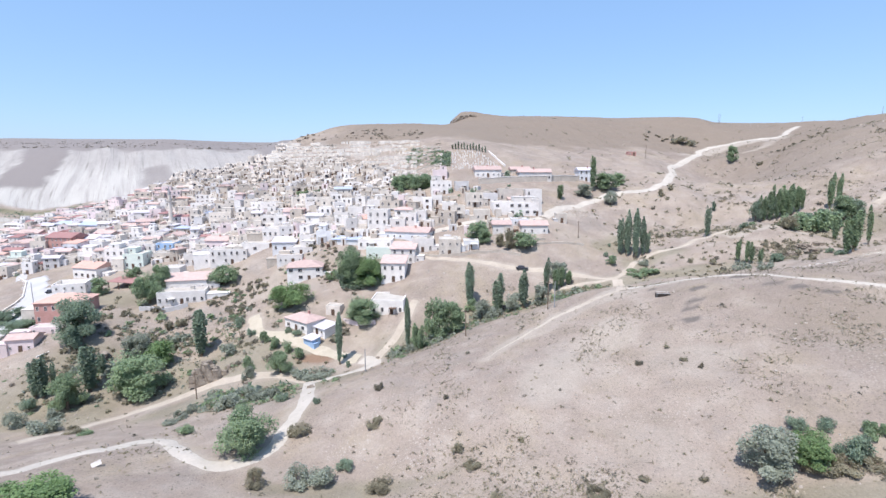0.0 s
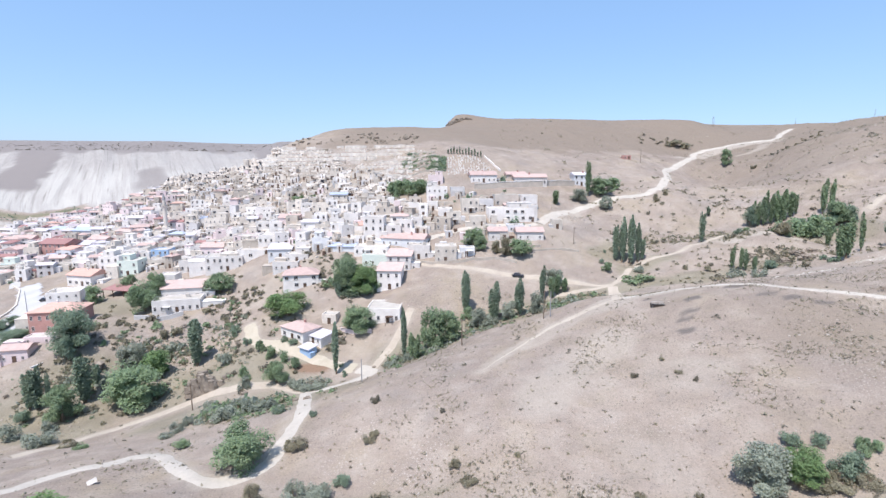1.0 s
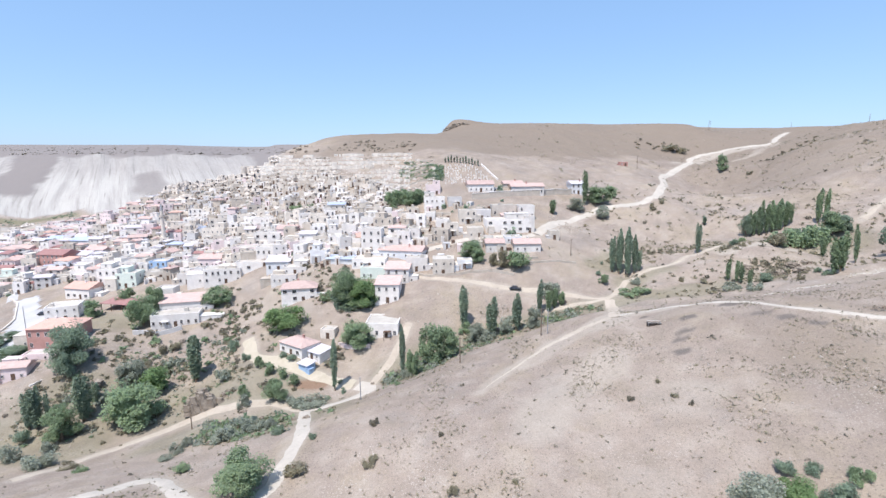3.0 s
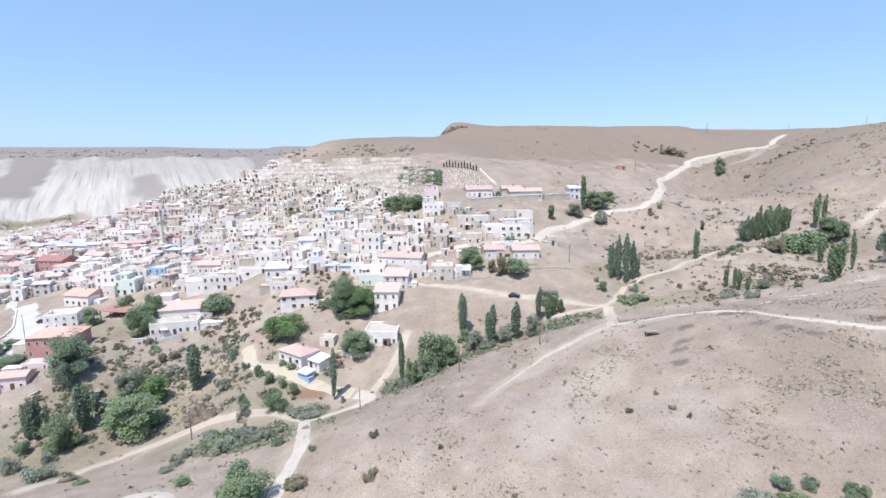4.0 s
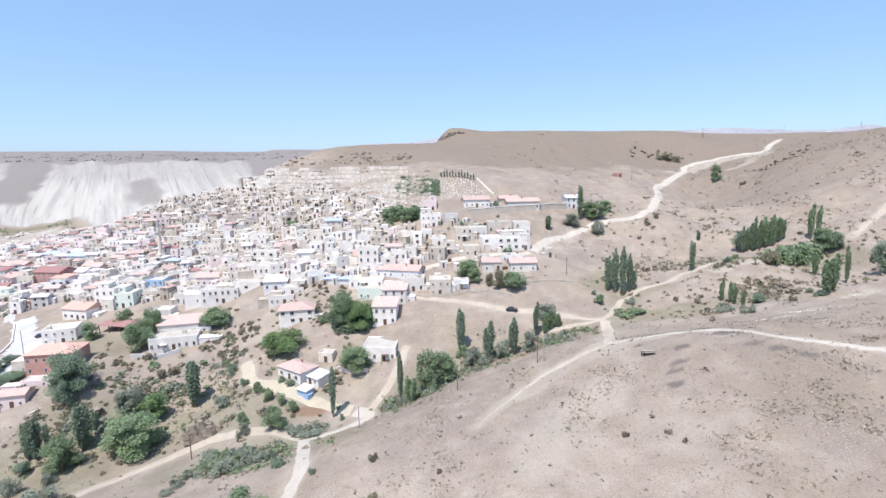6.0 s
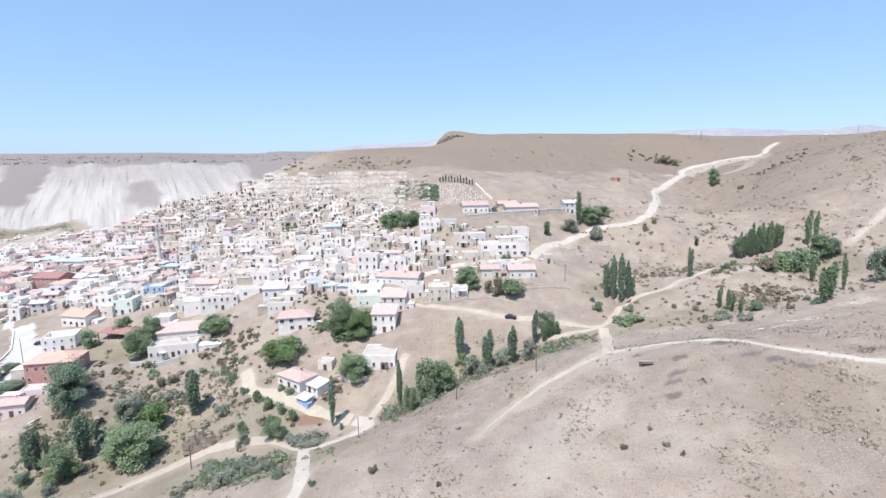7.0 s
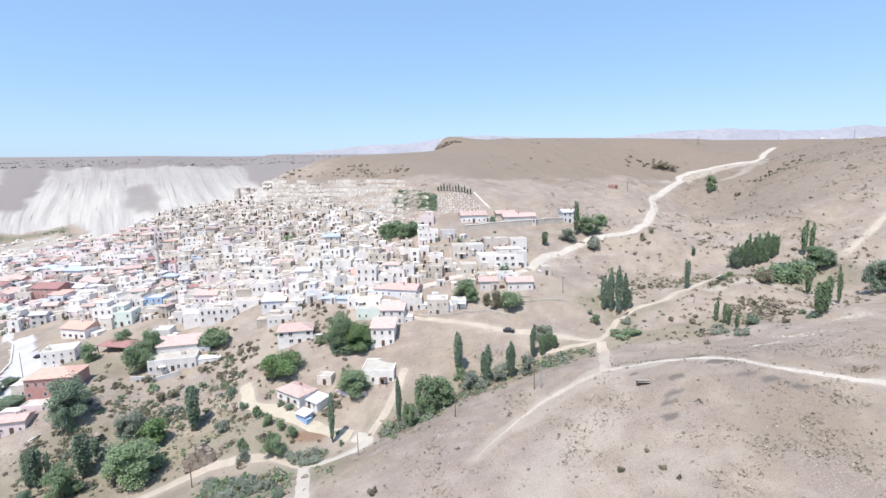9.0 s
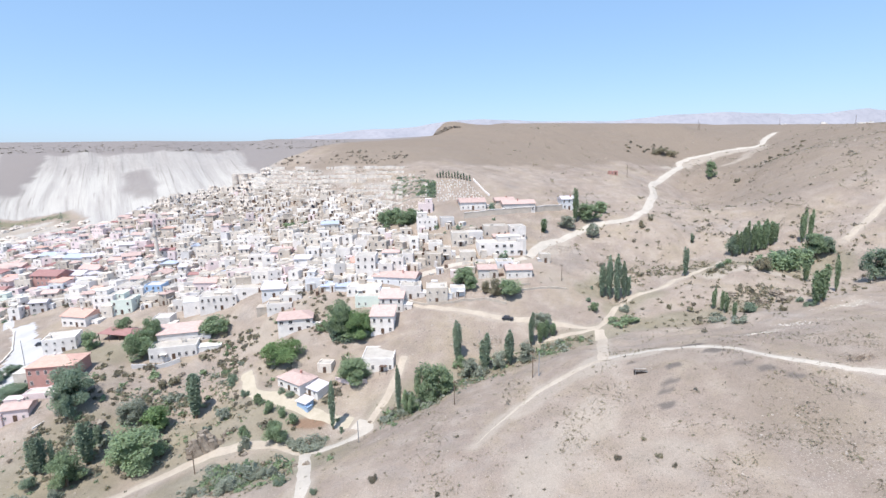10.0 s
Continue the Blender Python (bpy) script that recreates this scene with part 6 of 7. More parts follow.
# ---- carport, minaret, cars, poles ----
def carport(x, y, w, d, h, yaw):
    top = new("carport")
    top.matrix_basis = pose(x, y, ground(x, y), 0, 0, yaw)
    bm = bmesh.new()
    e = [(-w / 2, 0, h), (w / 2, 0, h), (w / 2, d, h), (-w / 2, d, h), (-w / 2 + d * 0.3, d / 2, h + 1.5), (w / 2 - d * 0.3, d / 2, h + 1.5)]
    lo = [bm.verts.new((a, b, c - 0.18)) for a, b, c in e[:4]]
    hi = [bm.verts.new(p) for p in e]
    bm.faces.new(lo[::-1])
    for k in range(4):
        bm.faces.new((lo[k], lo[(k + 1) % 4], hi[(k + 1) % 4], hi[k]))
    for f in ((0, 1, 5, 4), (2, 3, 4, 5), (1, 2, 5), (3, 0, 4)):
        bm.faces.new([hi[i] for i in f])
    part("roof", bm, TILE_DARK, top)
    for u in (-w / 2 + 0.4, -w / 6, w / 6, w / 2 - 0.4):
        for v in (0.4, d - 0.4):
            part("post", boxes((u - 0.12, u + 0.12, v - 0.12, v + 0.12, -1.5, h - 0.15)), WOOD_AND_SHADE, top)
    part("back_wall", boxes((-w / 2 + 0.5, w / 2 - 0.5, d - 0.8, d - 0.6, -1, h - 0.3)), WHITE, top)
    tagged(top, "open shelter with dark red hipped roof on posts", "shelter")


carport(-132, 200.5, 16, 9, 3.0, -14)


def lathe(profile, sides=16):
    v, f = [], []
    for k, (r, z) in enumerate(profile):
        for s in range(sides):
            a = 2 * math.pi * s / sides
            v.append((r * math.cos(a), r * math.sin(a), z))
        if k:
            for s in range(sides):
                a, b = (k - 1) * sides + s, (k - 1) * sides + (s + 1) % sides
                f.append((a, b, b + sides, a + sides))
    return v, f


def minaret(x, y):
    top = new("minaret")
    top.matrix_basis = pose(x, y, ground(x, y))
    for name, prof, m in (("base", ((1.6, -1), (1.6, 4.5), (1.15, 6)), CREAM), ("shaft", ((1.15, 6), (1.0, 17)), CREAM), ("balcony", ((1.0, 17), (1.7, 17.6), (1.7, 18.6), (1.5, 18.6), (1.5, 17.8), (0.9, 17.8)), CREAM),
                          ("upper_shaft", ((0.85, 17.8), (0.8, 21)), CREAM), ("spire", ((0.95, 21), (0.5, 23), (0.04, 25.5)), METAL)):
        v, f = lathe(prof)
        sheet(name, v, f, m, top)
    tagged(top, "slender cream stone minaret with a balcony", "minaret")


minaret(-157.3, 287.7)

def car(x, y, yaw, paint, tall=False):
    """A car with body, cabin, glass, wheels and lamps."""
    top = new("car")
    top.matrix_basis = pose(x, y, ground(x, y) + 0.12, 0, 0, yaw)
    L, W = 4.2, 1.7
    bm = boxes((-L / 2, L / 2, -W / 2, W / 2, 0.35, 0.85), (-L / 2 + 0.1, L / 2 - 0.1, -W / 2 + 0.06, W / 2 - 0.06, 0.25, 0.35))
    bmesh.ops.bevel(bm, geom=list(bm.edges), offset=0.07, segments=2, affect="EDGES")
    part("body", bm, paint, top)
    bm = bmesh.new()
    h = 1.75 if tall else 1.42
    a = [bm.verts.new(p) for p in ((-1.5, -0.78, 0.84), (1.0, -0.78, 0.84), (1.0, 0.78, 0.84), (-1.5, 0.78, 0.84))]
    b = [bm.verts.new(p) for p in ((-1.15, -0.62, h), (0.45, -0.62, h), (0.45, 0.62, h), (-1.15, 0.62, h))]
    for k in range(4):
        bm.faces.new((a[k], a[(k + 1) % 4], b[(k + 1) % 4], b[k]))
    part("cabin_glass", bm, GLASS_AND_SHADE, top)
    part("cabin_roof", boxes((-1.18, 0.48, -0.65, 0.65, h - 0.02, h + 0.05)), paint, top)
    for u in (-1.3, 1.3):
        for v in (-0.78, 0.78):
            vv, ff = lathe(((0.0, -0.1), (0.3, -0.1), (0.32, 0), (0.3, 0.1), (0.0, 0.1)), 12)
            w = sheet("wheel", vv, ff, TYRE, top)
            w.matrix_basis = pose(u, v, 0.32, 90)
    for v in (-0.6, 0.6):
        part("headlight", boxes((L / 2 - 0.05, L / 2 + 0.02, v - 0.17, v + 0.17, 0.58, 0.72)), FRAME, top)
    return top


TYRE = varied("tyre", (0.03, 0.03, 0.03), (0.045, 0.045, 0.045), 2, 10, 0.9, 0.2, 0.01)
CAR_DARK = varied("dark_car_paint", (0.06, 0.065, 0.08), (0.05, 0.055, 0.07), 2, 10, 0.3, 0.5, 0.0)
CAR_RED = varied("maroon_car_paint", (0.16, 0.05, 0.05), (0.14, 0.045, 0.045), 2, 10, 0.3, 0.5, 0.0)
CAR_WHITE = varied("white_car_paint", (0.7, 0.7, 0.7), (0.66, 0.66, 0.66), 2, 10, 0.3, 0.5, 0.0)
tagged(car(-165.7, 205.5, 15, CAR_DARK), "dark car parked on the paved square", "car")
tagged(car(-141.0, 169.5, 20, CAR_RED), "maroon car parked before a brick-red house", "car")
tagged(car(28.4, 175.9, -14, CAR_DARK), "dark car on the dirt road below the houses", "car")
tagged(car(-148.5, 205.5, 30, CAR_WHITE), "white car parked beside a white house", "car")


def pole(x, y, h, arms=1, label="weathered wooden utility pole on the slope"):
    top = new("utility_pole")
    top.matrix_basis = pose(x, y, ground(x, y), 0, 0, (x * 13) % 50)
    v, f = lathe(((0.16, -0.8), (0.14, h * 0.5), (0.10, h), (0.0, h)), 8)
    sheet("post", v, f, BARK if arms else METAL, top)
    for k in range(arms):
        part("crossarm", boxes((-0.8, 0.8, -0.05, 0.05, h - 0.5 - k * 0.6, h - 0.4 - k * 0.6)), WOOD_AND_SHADE, top)
        for u in (-0.65, 0.65):
            vv, ff = lathe(((0.05, 0), (0.07, 0.1), (0.04, 0.2), (0.0, 0.2)), 6)
            o = sheet("insulator", vv, ff, FRAME, top)
            o.matrix_basis = pose(u, 0, h - 0.4 - k * 0.6)
    tagged(top, label, "pole")


pole(-66.8, 127, 7.5, 1)
pole(28.3, 130.5, 7.8, 1)
pole(30.0, 130.3, 7.2, 0, "thin grey metal pole on the bare spur")
pole(6.2, 131, 7.5, 1)
pole(-160, 189, 10.5, 0, "tall grey metal lamp pole beside the square")
pole(-21, 128, 6.5, 0, "thin grey metal pole by the bend of the road")
pole(54.4, 199, 7, 1)
for x, y in ((268, 497), (271, 505), (376, 440), (137, 343), (420, 600)):
    pole(x, y, 9, 1, "distant utility pole on the hill")


TAR = varied("tarred_wood", (0.035, 0.03, 0.028), (0.055, 0.045, 0.04), 1.0, 6.0, 0.7, 0.2, 0.01)


def trough(x, y, yaw):
    top = new("trough")
    top.matrix_basis = pose(x, y, ground(x, y), 0, 0, yaw) @ Matrix.Diagonal((0.85, 0.8, 0.75, 1))
    part("basin", boxes((-1.9, 1.9, -0.5, 0.5, -0.6, 0.75), (-1.95, 1.95, -0.56, -0.5, 0.65, 0.85), (-1.95, 1.95, 0.5, 0.56, 0.65, 0.85)), TAR, top)
    for u in (-1.7, 1.7):
        part("post", boxes((u - 0.05, u + 0.05, 0.56, 0.66, -0.4, 1.35), (u - 0.05, u + 0.05, -0.66, -0.56, -0.6, 1.05)), METAL, top)
    part("rail", boxes((-1.8, 1.8, 0.56, 0.64, 1.25, 1.37), (-1.8, 1.8, -0.64, -0.56, 0.95, 1.05)), FRAME, top)
    tagged(top, "dark trough with a thin rail on bare ground", "trough")


trough(52.4, 115.7, -8)


def brush_pile(x, y):
    """Cut branches thrown on a heap."""
    top = new("brush_pile")
    top.matrix_basis = pose(x, y, ground(x, y))
    rng = random.Random(19)
    for k in range(46):
        u, v, a = rng.gauss(0, 2.2), rng.gauss(0, 0.7), rng.gauss(0.3, 0.5)
        n, q = rng.uniform(0.8, 1.8), rng.uniform(0.0, 0.7)
        p0, p1 = Vector((u - n * math.cos(a), v - n * math.sin(a), q)), Vector((u + n * math.cos(a), v + n * math.sin(a), q + rng.uniform(-0.1, 0.5)))
        verts, faces = tapered([p0, p0.lerp(p1, 0.5) + Vector((0, 0, 0.1)), p1], [0.07, 0.05, 0.02], 5)
        sheet("branch", verts, faces, BARK, top)
    tagged(top, "heap of cut brown branches on bare ground", "brush pile")


brush_pile(100.5, 107.0)
board = part("board", boxes((-0.75, 0.75, -0.4, 0.4, 0.05, 0.13), (-0.7, -0.6, -0.35, 0.35, -0.3, 0.05), (0.6, 0.7, -0.35, 0.35, -0.3, 0.05)), [FRAME])
board.matrix_basis = pose(-59.3, 78.3, ground(-59.3, 78.3) + 0.45, 52, -14, 35)
tagged(board, "tilted pale board propped up on the slope", "board")
pipe = part("pipe", boxes((-3.2, 3.2, -0.22, 0.22, -0.1, 0.3)), WHITE)
pipe.matrix_basis = pose(-125.4, 150.2, ground(-125.4, 150.2) + 0.1, 0, 0, 82)
tagged(pipe, "long pale concrete beam lying on the ground", "beam")

# ---- hillside graveyard: upright stones under a row of cypresses ----
STONE_MESH = plain_mesh("headstone", boxes((-0.28, 0.28, -0.07, 0.07, -0.3, 1.05), (-0.2, 0.2, -0.06, 0.06, 1.05, 1.2)), WHITE)
KERB_MESH = plain_mesh("grave_kerb", boxes((-0.45, 0.45, 0.07, 1.9, -0.3, 0.25)), CREAM)
rngg = random.Random(3)
for r in range(9):
    for c in range(20 - r):
        x, y = 5.5 + c * 1.4 + rngg.uniform(-0.4, 0.4), 272.5 + r * 2.3 + rngg.uniform(-0.6, 0.6)
        if rngg.random() < 0.2 or not free(x, y, 0.5):
            continue
        g = new("gravestone")
        g.matrix_basis = pose(x, y, ground(x, y), 0, 0, rngg.uniform(-8, 8))
        child("headstone", STONE_MESH, g, Matrix.Diagonal((1.0, 1.0, 0.7, 1.0)))
        child("grave_kerb", KERB_MESH, g, Matrix())
        tagged(g, "pale upright gravestone with a kerb on a hillside", "gravestone", "graves on the hill")
for c in range(12):
    plant("poplar", "dark", 5.5 + c * 1.7, 295.5 - c * 0.35, 3.0 + (c * 7 % 5) * 0.45, 1.1)
for k in range(22):
    plant("bush", "dry" if k % 2 else "scrub", 196 + rngg.gauss(0, 12), 446 + rngg.gauss(0, 7), rngg.uniform(1.2, 2.4), rngg.uniform(2, 4))
for k in range(26):
    t = rngg.random()
    plant("bush", "dry" if k % 3 else "scrub", 228 + t * 60 + rngg.gauss(0, 4), 345 + t * 38 + rngg.gauss(0, 5), rngg.uniform(1.0, 2.2), rngg.uniform(1.8, 3.6))
for k in range(9):
    plant("bush", "green", 52 + k * 2.6, 265.5 + k * 0.9, 1.6 + (k % 3) * 0.5, 2.4)
# garden shrubs and small trees between the houses
for k in range(150):
    x, y = rngg.uniform(-300, 0), rngg.uniform(205, 390)
    if inside(x, y, OUTLINE) and free(x, y, 1.3, 0.9):
        plant("bush" if k % 3 else "tree", rngg.choice(("green", "dark", "dry")), x, y, rngg.uniform(1.4, 2.6) if k % 3 else rngg.uniform(3, 5), rngg.uniform(1.8, 3.2))

# ---- what nobody could count: stones and scrub tufts ----
def scatter(count, rng, where):
    out = []
    for _ in range(count * 7):
        x, y = where(rng)
        if len(out) >= count:
            break
        d = float(grain(np.array(x), np.array(y), 11, 81)) + 0.6 * float(grain(np.array(x), np.array(y), 4, 82))
        if rng.random() < 0.08 + max(0.0, d) ** 1.5 * 1.2:
            out.append((x, y))
    return out


def near_ground(rng):
    y = 58 + 170 * rng.random() ** 1.3
    return rng.uniform(-0.95, 0.95) * (y + 12), y


def hill_ground(rng):
    y = rng.uniform(190, 520)
    x = rng.uniform(-0.1, 0.95) * y
    return (x, y) if not (x < 60 and y < 300) else (x + 90, y)


STONE = varied("field_stone", (0.42, 0.37, 0.325), (0.31, 0.265, 0.23), 0.6, 3.0, 0.95, 0.1, 0.05)


def stones(count, where, lo, hi, seed, everywhere=False, pale=None):
    rng = random.Random(seed)
    verts, faces = [], []
    for x, y in scatter(count, rng, where):
        if x < 45 and y > 178 and not everywhere:
            continue
        s = rng.uniform(lo, hi) * (1 + 1.2 * (rng.random() > 0.93))
        z, k, a = ground(x, y), len(verts), rng.uniform(0, 6.28)
        for j in range(5):
            r = s * rng.uniform(0.7, 1.2)
            verts.append((x + r * math.cos(a + j * 1.257), y + r * math.sin(a + j * 1.257), z - 0.1))
        for j in range(5):
            r = s * rng.uniform(0.35, 0.75)
            verts.append((x + r * math.cos(a + j * 1.257), y + r * math.sin(a + j * 1.257), z + s * rng.uniform(0.4, 0.8)))
        faces += [(k + j, k + (j + 1) % 5, k + 5 + (j + 1) % 5, k + 5 + j) for j in range(5)] + [(k + 5, k + 6, k + 7, k + 8, k + 9)]
    return sheet("stones", verts, faces, pale or (ROCK_PALE if everywhere else STONE))


def tufts(count, where, lo, hi, tone, seed, blades=12, everywhere=False):
    rng = random.Random(seed)
    verts, faces = [], []
    for x, y in scatter(count, rng, where):
        if x < 45 and y > 178 and not everywhere:
            continue
        s = rng.uniform(lo, hi) * (1 + 0.9 * (rng.random() > 0.92))
        z = ground(x, y)
        pts = [Vector((x + rng.gauss(0, 0.32) * s, y + rng.gauss(0, 0.32) * s, z + abs(rng.gauss(0, 0.28)) * s)) for _ in range(blades)]
        v, f = leaf_cloud(rng, pts, s * 0.5, x, y)
        k = len(verts)
        verts += v
        faces += [tuple(i + k for i in q) for q in f]
    return sheet("scrub", verts, faces, TONES[tone])


def terrace_ground(rng):
    while True:
        x, y = rng.uniform(-135, 0), rng.uniform(262, 392)
        q = ground(x, y) / 2.6 + float(grain(np.array(x), np.array(y), 30, 13)) * 0.5
        if q % 1.0 > 0.45 and ground(x, y) < 83 + 3 * float(grain(np.array(x), np.array(y), 9, 84)):
            return x, y


def stones_on_terraces():
    ob = stones(7000, terrace_ground, 0.25, 0.65, 12, everywhere=True)
    return tagged(ob, "pale rubble strewn over hillside terraces", "stones", kind="stuff")


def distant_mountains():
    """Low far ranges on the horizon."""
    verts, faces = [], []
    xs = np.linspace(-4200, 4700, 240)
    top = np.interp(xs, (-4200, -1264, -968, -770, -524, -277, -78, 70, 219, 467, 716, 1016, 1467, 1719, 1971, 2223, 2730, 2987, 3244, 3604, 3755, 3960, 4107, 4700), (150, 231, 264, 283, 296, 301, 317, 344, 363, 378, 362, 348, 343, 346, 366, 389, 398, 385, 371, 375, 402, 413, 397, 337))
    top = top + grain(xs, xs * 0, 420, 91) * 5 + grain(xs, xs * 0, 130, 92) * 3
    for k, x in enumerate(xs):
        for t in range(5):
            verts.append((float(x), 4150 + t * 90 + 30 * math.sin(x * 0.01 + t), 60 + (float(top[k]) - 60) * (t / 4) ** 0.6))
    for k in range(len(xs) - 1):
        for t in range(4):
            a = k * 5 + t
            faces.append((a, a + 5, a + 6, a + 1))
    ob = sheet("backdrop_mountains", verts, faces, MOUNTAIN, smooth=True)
    return tagged(ob, "low mountains far on the horizon with bluish haze painted in", "mountains", kind="structure")


# distance haze is mixed into this rock colour as a bluish grey
MOUNTAIN = varied("hazed_far_rock", (0.335, 0.335, 0.375), (0.29, 0.295, 0.335), 0.004, 0.02, 1.0, 0.0, 1.0)
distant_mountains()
for x, y, w in ((431, 608, 6), (478, 606, 5), (525, 600, 16)):
    house(x, y, w, 5, 2.5, -30, "flat", "white", "slab", int(x), fine=False, base=ground(x, y) - 0.4)
SCRUB_WORDS = "scattered dry scrub tufts on the slope"
tagged(stones(3600, near_ground, 0.07, 0.2, 1), "scattered small pale stones on dry soil", "stones", kind="stuff")
stones_on_terraces()
tagged(stones(1100, lambda rng: (29 + rng.gauss(0, 12), 97 + rng.gauss(0, 8)), 0.05, 0.13, 16, everywhere=True, pale=STONE), "thick scatter of small white stones on the spur", "stones", kind="stuff")
for k, (x, y, r) in enumerate(((9, 488, 2.2), (11.5, 489.5, 3.2), (15, 491, 3.0), (18.5, 493.5, 3.4), (22, 495, 2.4), (27, 496, 2.2), (31, 496, 1.6))):
    rock("brown", x, y, r, r * 0.8, 200 + k)
tagged(stones(900, lambda rng: (rng.uniform(-11, 24), rng.uniform(163, 179)), 0.08, 0.24, 15, everywhere=True, pale=STONE), "grey stones in rough rows on the slope below the road", "stones", kind="stuff")
tagged(stones(520, lambda rng: (60 + rng.gauss(0, 4), 230 + rng.gauss(0, 6)), 0.14, 0.42, 14, everywhere=True, pale=STONE), "pale rubble tipped below the hill road", "stones", kind="stuff")
tagged(stones(600, hill_ground, 0.2, 0.5, 2), "scattered pale stones on the hill", "stones", kind="stuff")
tagged(tufts(2200, near_ground, 0.22, 0.5, "dry", 3), SCRUB_WORDS, "scrub", kind="stuff")
tagged(tufts(500, near_ground, 0.3, 0.7, "scrub", 4), "scattered grey-brown wormwood tufts on the slope", "scrub", kind="stuff")
tagged(tufts(800, hill_ground, 0.5, 1.2, "dry", 5), SCRUB_WORDS, "scrub", kind="stuff")


def gully_ground(rng):
    t = rng.random()
    pick = rng.choice((((-120, 140), (-60, 150), 12), ((-100, 160), (-70, 168), 10), ((-60, 122), (-34, 120), 8), ((-20, 140), (55, 163), 6), ((-20, 140), (55, 163), 6)))
    (ax, ay), (bx, by), w = pick
    return ax + (bx - ax) * t + rng.gauss(0, w * 0.5), ay + (by - ay) * t + rng.gauss(0, w * 0.5)


def cliff_foot(rng):
    t = rng.random()
    x = -800 + 280 * t
    return x, float(np.interp(x, (-900, -640, -560, -500), (765, 776, 798, 740))) - 24 + rng.gauss(0, 9)


rngb = random.Random(44)


TRACK_X = np.array([p[0] for line, width in LINES for p in line])
TRACK_Y = np.array([p[1] for line, width in LINES for p in line])
TRACK_W = np.array([width / 2 for line, width in LINES for p in line])


def off_track(x, y, gap=1.0):
    return bool(np.all(np.hypot(TRACK_X - x, TRACK_Y - y) > TRACK_W + gap)) and free(x, y, 0.8, 1.0)


def left_slope(rng):
    while True:
        x, y = rng.uniform(-128, -30), rng.uniform(132, 208)
        if off_track(x, y):
            return x, y


def gully_clump(rng):
    while True:
        x, y = gully_ground(rng)
        if off_track(x, y):
            return x, y


def right_gully(rng):
    while True:
        x, y = rng.uniform(70, 185), rng.uniform(160, 300)
        if (y < 215 or rng.random() < 0.35) and off_track(x, y):
            return x, y


def village_yards(rng):
    while True:
        x, y = rng.uniform(-325, 40), rng.uniform(200, 410)
        if inside(x, y, OUTLINE) or (-10 < x < 45 and 195 < y < 262 and rng.random() < 0.5):
            return x, y


def garden(rng):
    t, u = rng.random(), rng.random()
    return -26 + 30 * t + 8 * u * (1 - t), 286 - 11 * t + 17 * u


def spur_ground(rng):
    y = 58 + 78 * rng.random()
    return rng.uniform(-0.12, 1.02) * (y + 8), y


def plateau_ledge(rng):
    """Along the hard ledges under the rim of the western plateau."""
    x = rng.uniform(-1080, -130)
    level = rng.choice((108, 108, 112, 117, 121)) + rng.gauss(0, 0.8)
    for y in np.arange(900, 1200, 4.0):
        if ground(x, y) > level:
            return x, float(y)
    return x, 1200.0


def hill_ledge(rng):
    """Along the broken ledges above the terraces."""
    x = rng.uniform(-112, -14) if rng.random() < 0.8 else rng.uniform(-190, -110)
    level = rng.choice((89, 91, 93, 96)) + rng.gauss(0, 0.7)
    for y in np.arange(320, 440, 1.5):
        if ground(x, y) > level:
            return x, float(y)
    return x, 430.0


def terrace_foot(rng):
    """At the foot of the terrace walls."""
    while True:
        x, y = rng.uniform(-140, 0), rng.uniform(262, 392)
        z = ground(x, y)
        if 54 < z < 86 and (z - 52) % 2.6 < 0.9 and not inside(x, y, OUTLINE):
            return x, y


def hillock(rng):
    """The torn hillock under the poplar grove."""
    return 113 + rng.gauss(0, 17), 170 + rng.gauss(0, 8)


def right_hill(rng):
    y = rng.uniform(205, 430)
    return rng.uniform(0.45, 0.95) * y + rng.uniform(0, 30), y


for n, where, lo, hi, tone, seed, blades, words in ((330, left_slope, 0.6, 1.4, "dry", 51, 46, "low dry olive bushes on the gully slope"), (110, left_slope, 0.6, 1.7, "scrub", 52, 46, "low grey-brown bushes on the gully slope"), (45, left_slope, 0.6, 1.5, "green", 53, 46, "low green bushes on the gully slope"),
                                                    (90, gully_clump, 0.8, 2.2, "silver", 54, 50, "grey-green bushes along the gully bed"), (90, gully_clump, 0.8, 2.0, "green", 55, 50, "green bushes along the gully bed"),
                                                    (800, right_gully, 0.4, 1.2, "dry", 56, 28, "dry scrub bushes on the torn gully side"), (60, right_gully, 0.6, 1.6, "scrub", 57, 40, "grey-brown bushes on the torn gully side"),
                                                    (330, village_yards, 0.8, 1.9, "dark", 58, 36, "dark shrubs in the yards between houses"), (260, village_yards, 0.8, 1.9, "scrub", 59, 36, "dry shrubs in the yards between houses"),
                                                    (330, garden, 0.5, 1.2, "green", 60, 26, "green garden shrubs on hillside terraces"), (260, garden, 0.5, 1.2, "dark", 61, 26, "dark garden shrubs on hillside terraces")):
    tagged(tufts(n, where, lo, hi, tone, seed, blades, True), words, "scrub", kind="stuff")
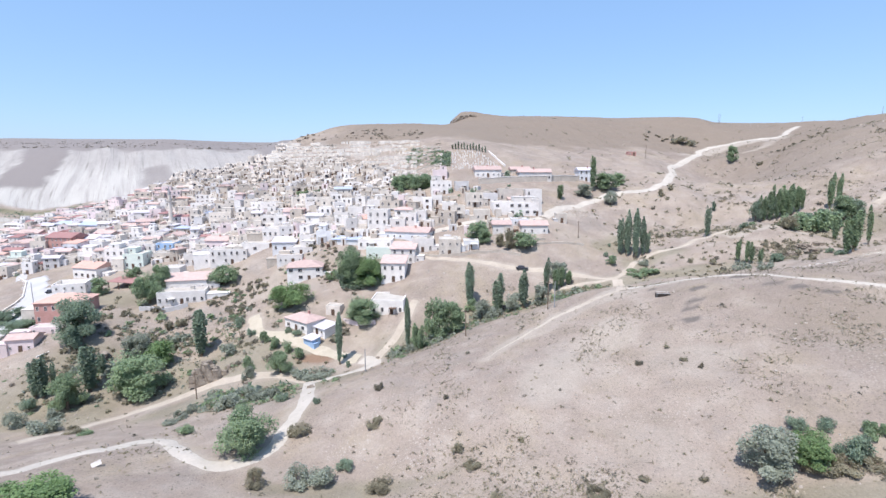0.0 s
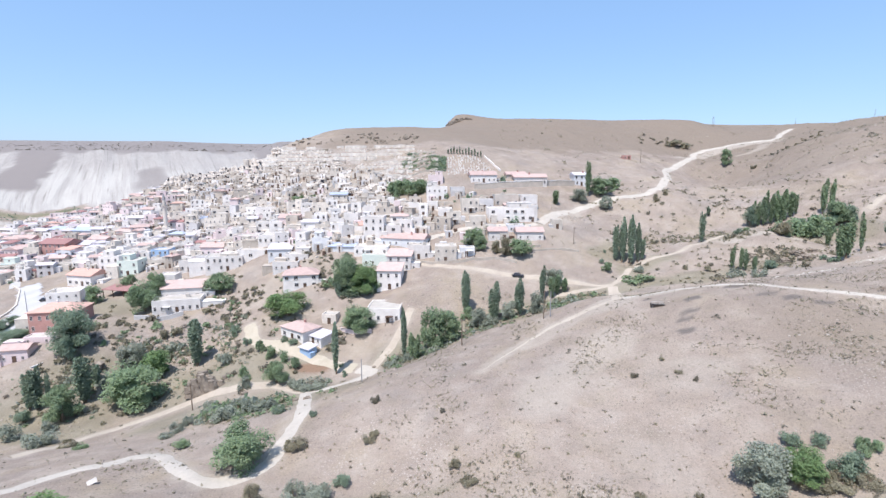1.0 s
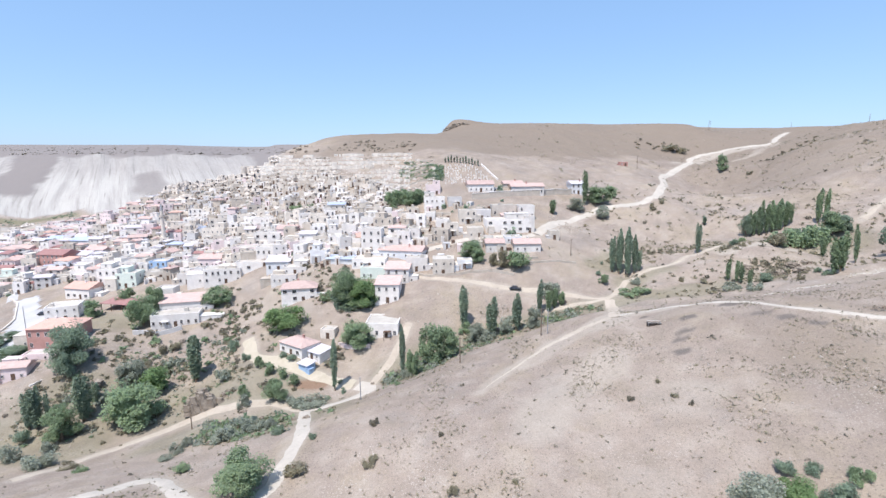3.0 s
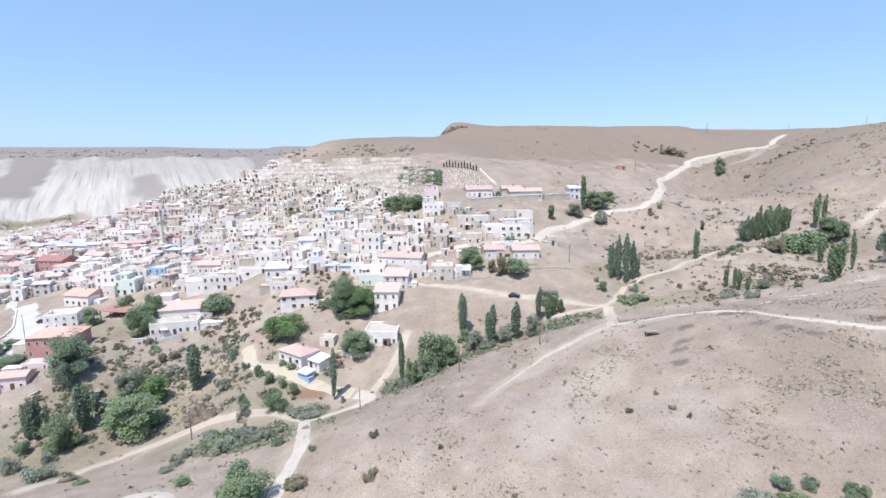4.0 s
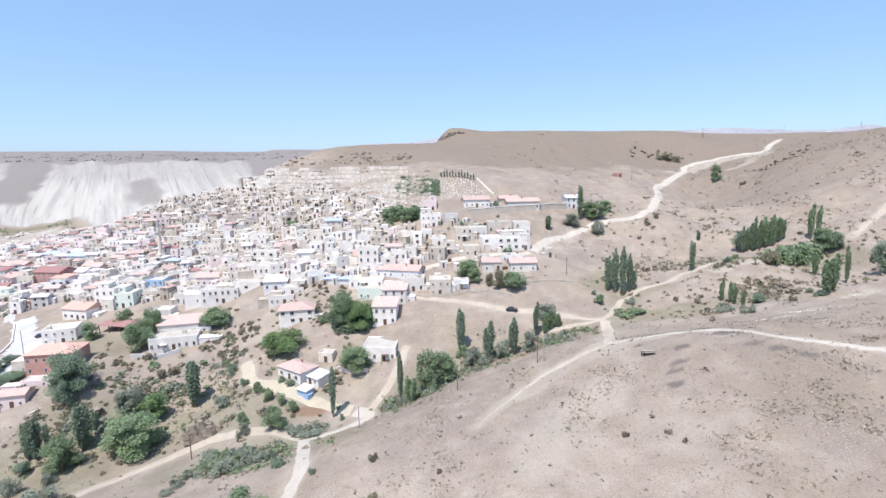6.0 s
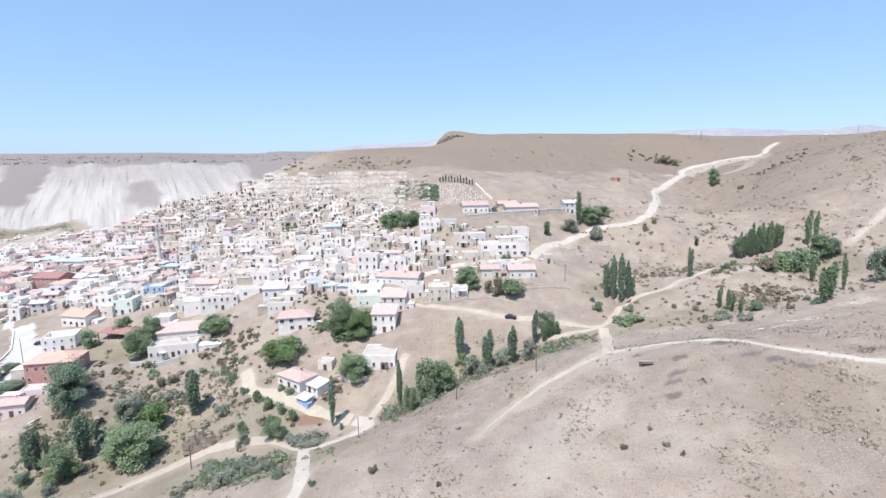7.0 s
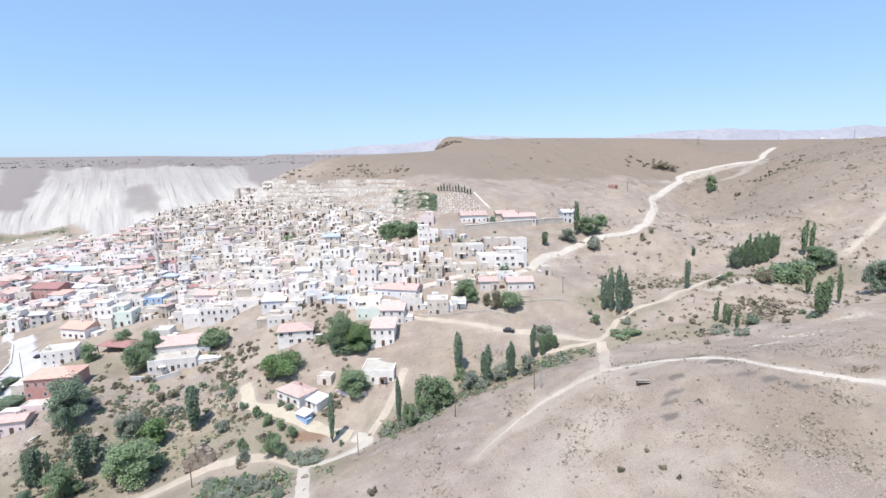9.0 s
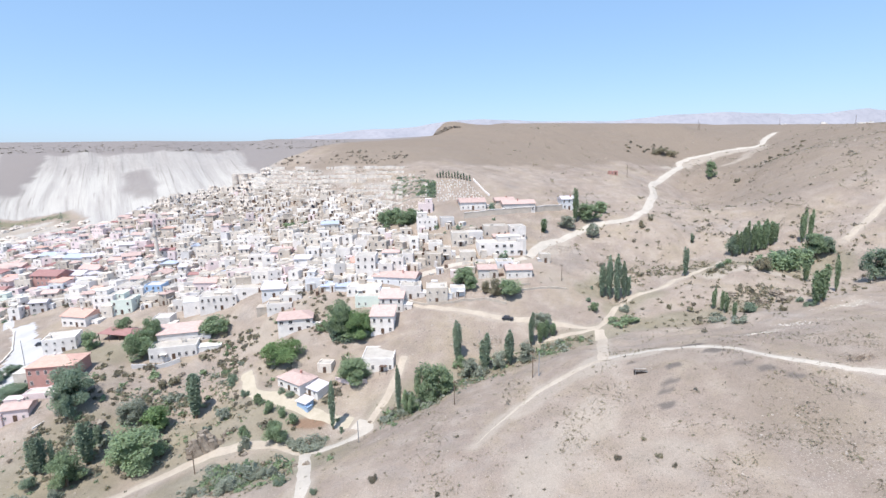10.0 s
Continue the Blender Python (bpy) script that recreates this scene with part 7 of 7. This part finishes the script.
for n, where, lo, hi, tone, seed, blades, words in ((3000, spur_ground, 0.16, 0.42, "dry", 71, 7, "low dry tussocks on the bare spur"), (700, spur_ground, 0.2, 0.45, "scrub", 72, 7, "low grey tussocks on the bare spur"),
                                                    (900, plateau_ledge, 1.0, 2.6, "scrub", 73, 9, "grey-brown scrub along ledges of the far plateau"), (190, hill_ledge, 0.5, 1.3, "scrub", 74, 14, "grey-brown scrub on broken ledges above the terraces"),
                                                    (1500, terrace_foot, 0.35, 0.9, "scrub", 75, 9, "dry scrub along the terrace walls"), (1500, right_hill, 0.35, 0.9, "dry", 76, 9, "dry scrub dotted over the grazed hill"),
                                                    (190, hillock, 0.4, 1.0, "scrub", 86, 18, "grey-brown scrub over a torn hillock"), (150, hillock, 0.4, 0.9, "dry", 87, 18, "dry scrub over a torn hillock"),
                                                    (350, right_hill, 0.5, 1.2, "scrub", 77, 12, "grey-brown low bushes dotted over the grazed hill")):
    tagged(tufts(n, where, lo, hi, tone, seed, blades, True), words, "scrub", kind="stuff")
def spur_even(rng):
    y = 60 + 66 * rng.random()
    return rng.uniform(0.25, 1.0) * (y + 8), y


tagged(tufts(2600, spur_even, 0.12, 0.3, "scrub", 88, 5, True), "small grey-brown tussocks all over the spur", "scrub", kind="stuff")
tagged(stones(3200, spur_ground, 0.05, 0.17, 78, everywhere=True, pale=STONE), "pale stones strewn over the bare spur", "stones", kind="stuff")
for x, y, u, v in ((97, 131.5, 5, 1.3), (134, 151, 5, 1.5), (108, 137, 4, 2)):
    tagged(stones(110, lambda rng: (x + rng.gauss(0, u), y + rng.gauss(0, v)), 0.07, 0.2, int(x), everywhere=True, pale=LEDGE), "white gravel heap beside the track", "gravel", kind="stuff")
tagged(stones(900, right_hill, 0.15, 0.45, 79), "pale stones dotted over the grazed hill", "stones", kind="stuff")
for k in range(26):
    x, y = hill_ledge(rngb)
    rock("brown", x, y, rngb.uniform(0.8, 1.9), rngb.uniform(0.6, 1.3), 260 + k)
for k in range(40):
    x, y = gully_ground(rngb)
    rock("brown", x, y, rngb.uniform(0.5, 1.2), rngb.uniform(0.4, 0.9), 100 + k)
tagged(tufts(260, cliff_foot, 1.0, 2.2, "dark", 31, 14, True), "far line of trees along the foot of the white cliff", "trees", kind="stuff")
tagged(tufts(700, gully_clump, 0.4, 1.1, "green", 6, 18, True), "dense green weeds in the gully", "scrub", kind="stuff")
tagged(tufts(700, gully_clump, 0.4, 1.1, "silver", 7, 18, True), "grey-green shrubs in the gully", "scrub", kind="stuff")
tagged(tufts(1800, gully_clump, 0.3, 1.0, "dry", 8, 14, True), "dry brown weeds in the gully", "scrub", kind="stuff")
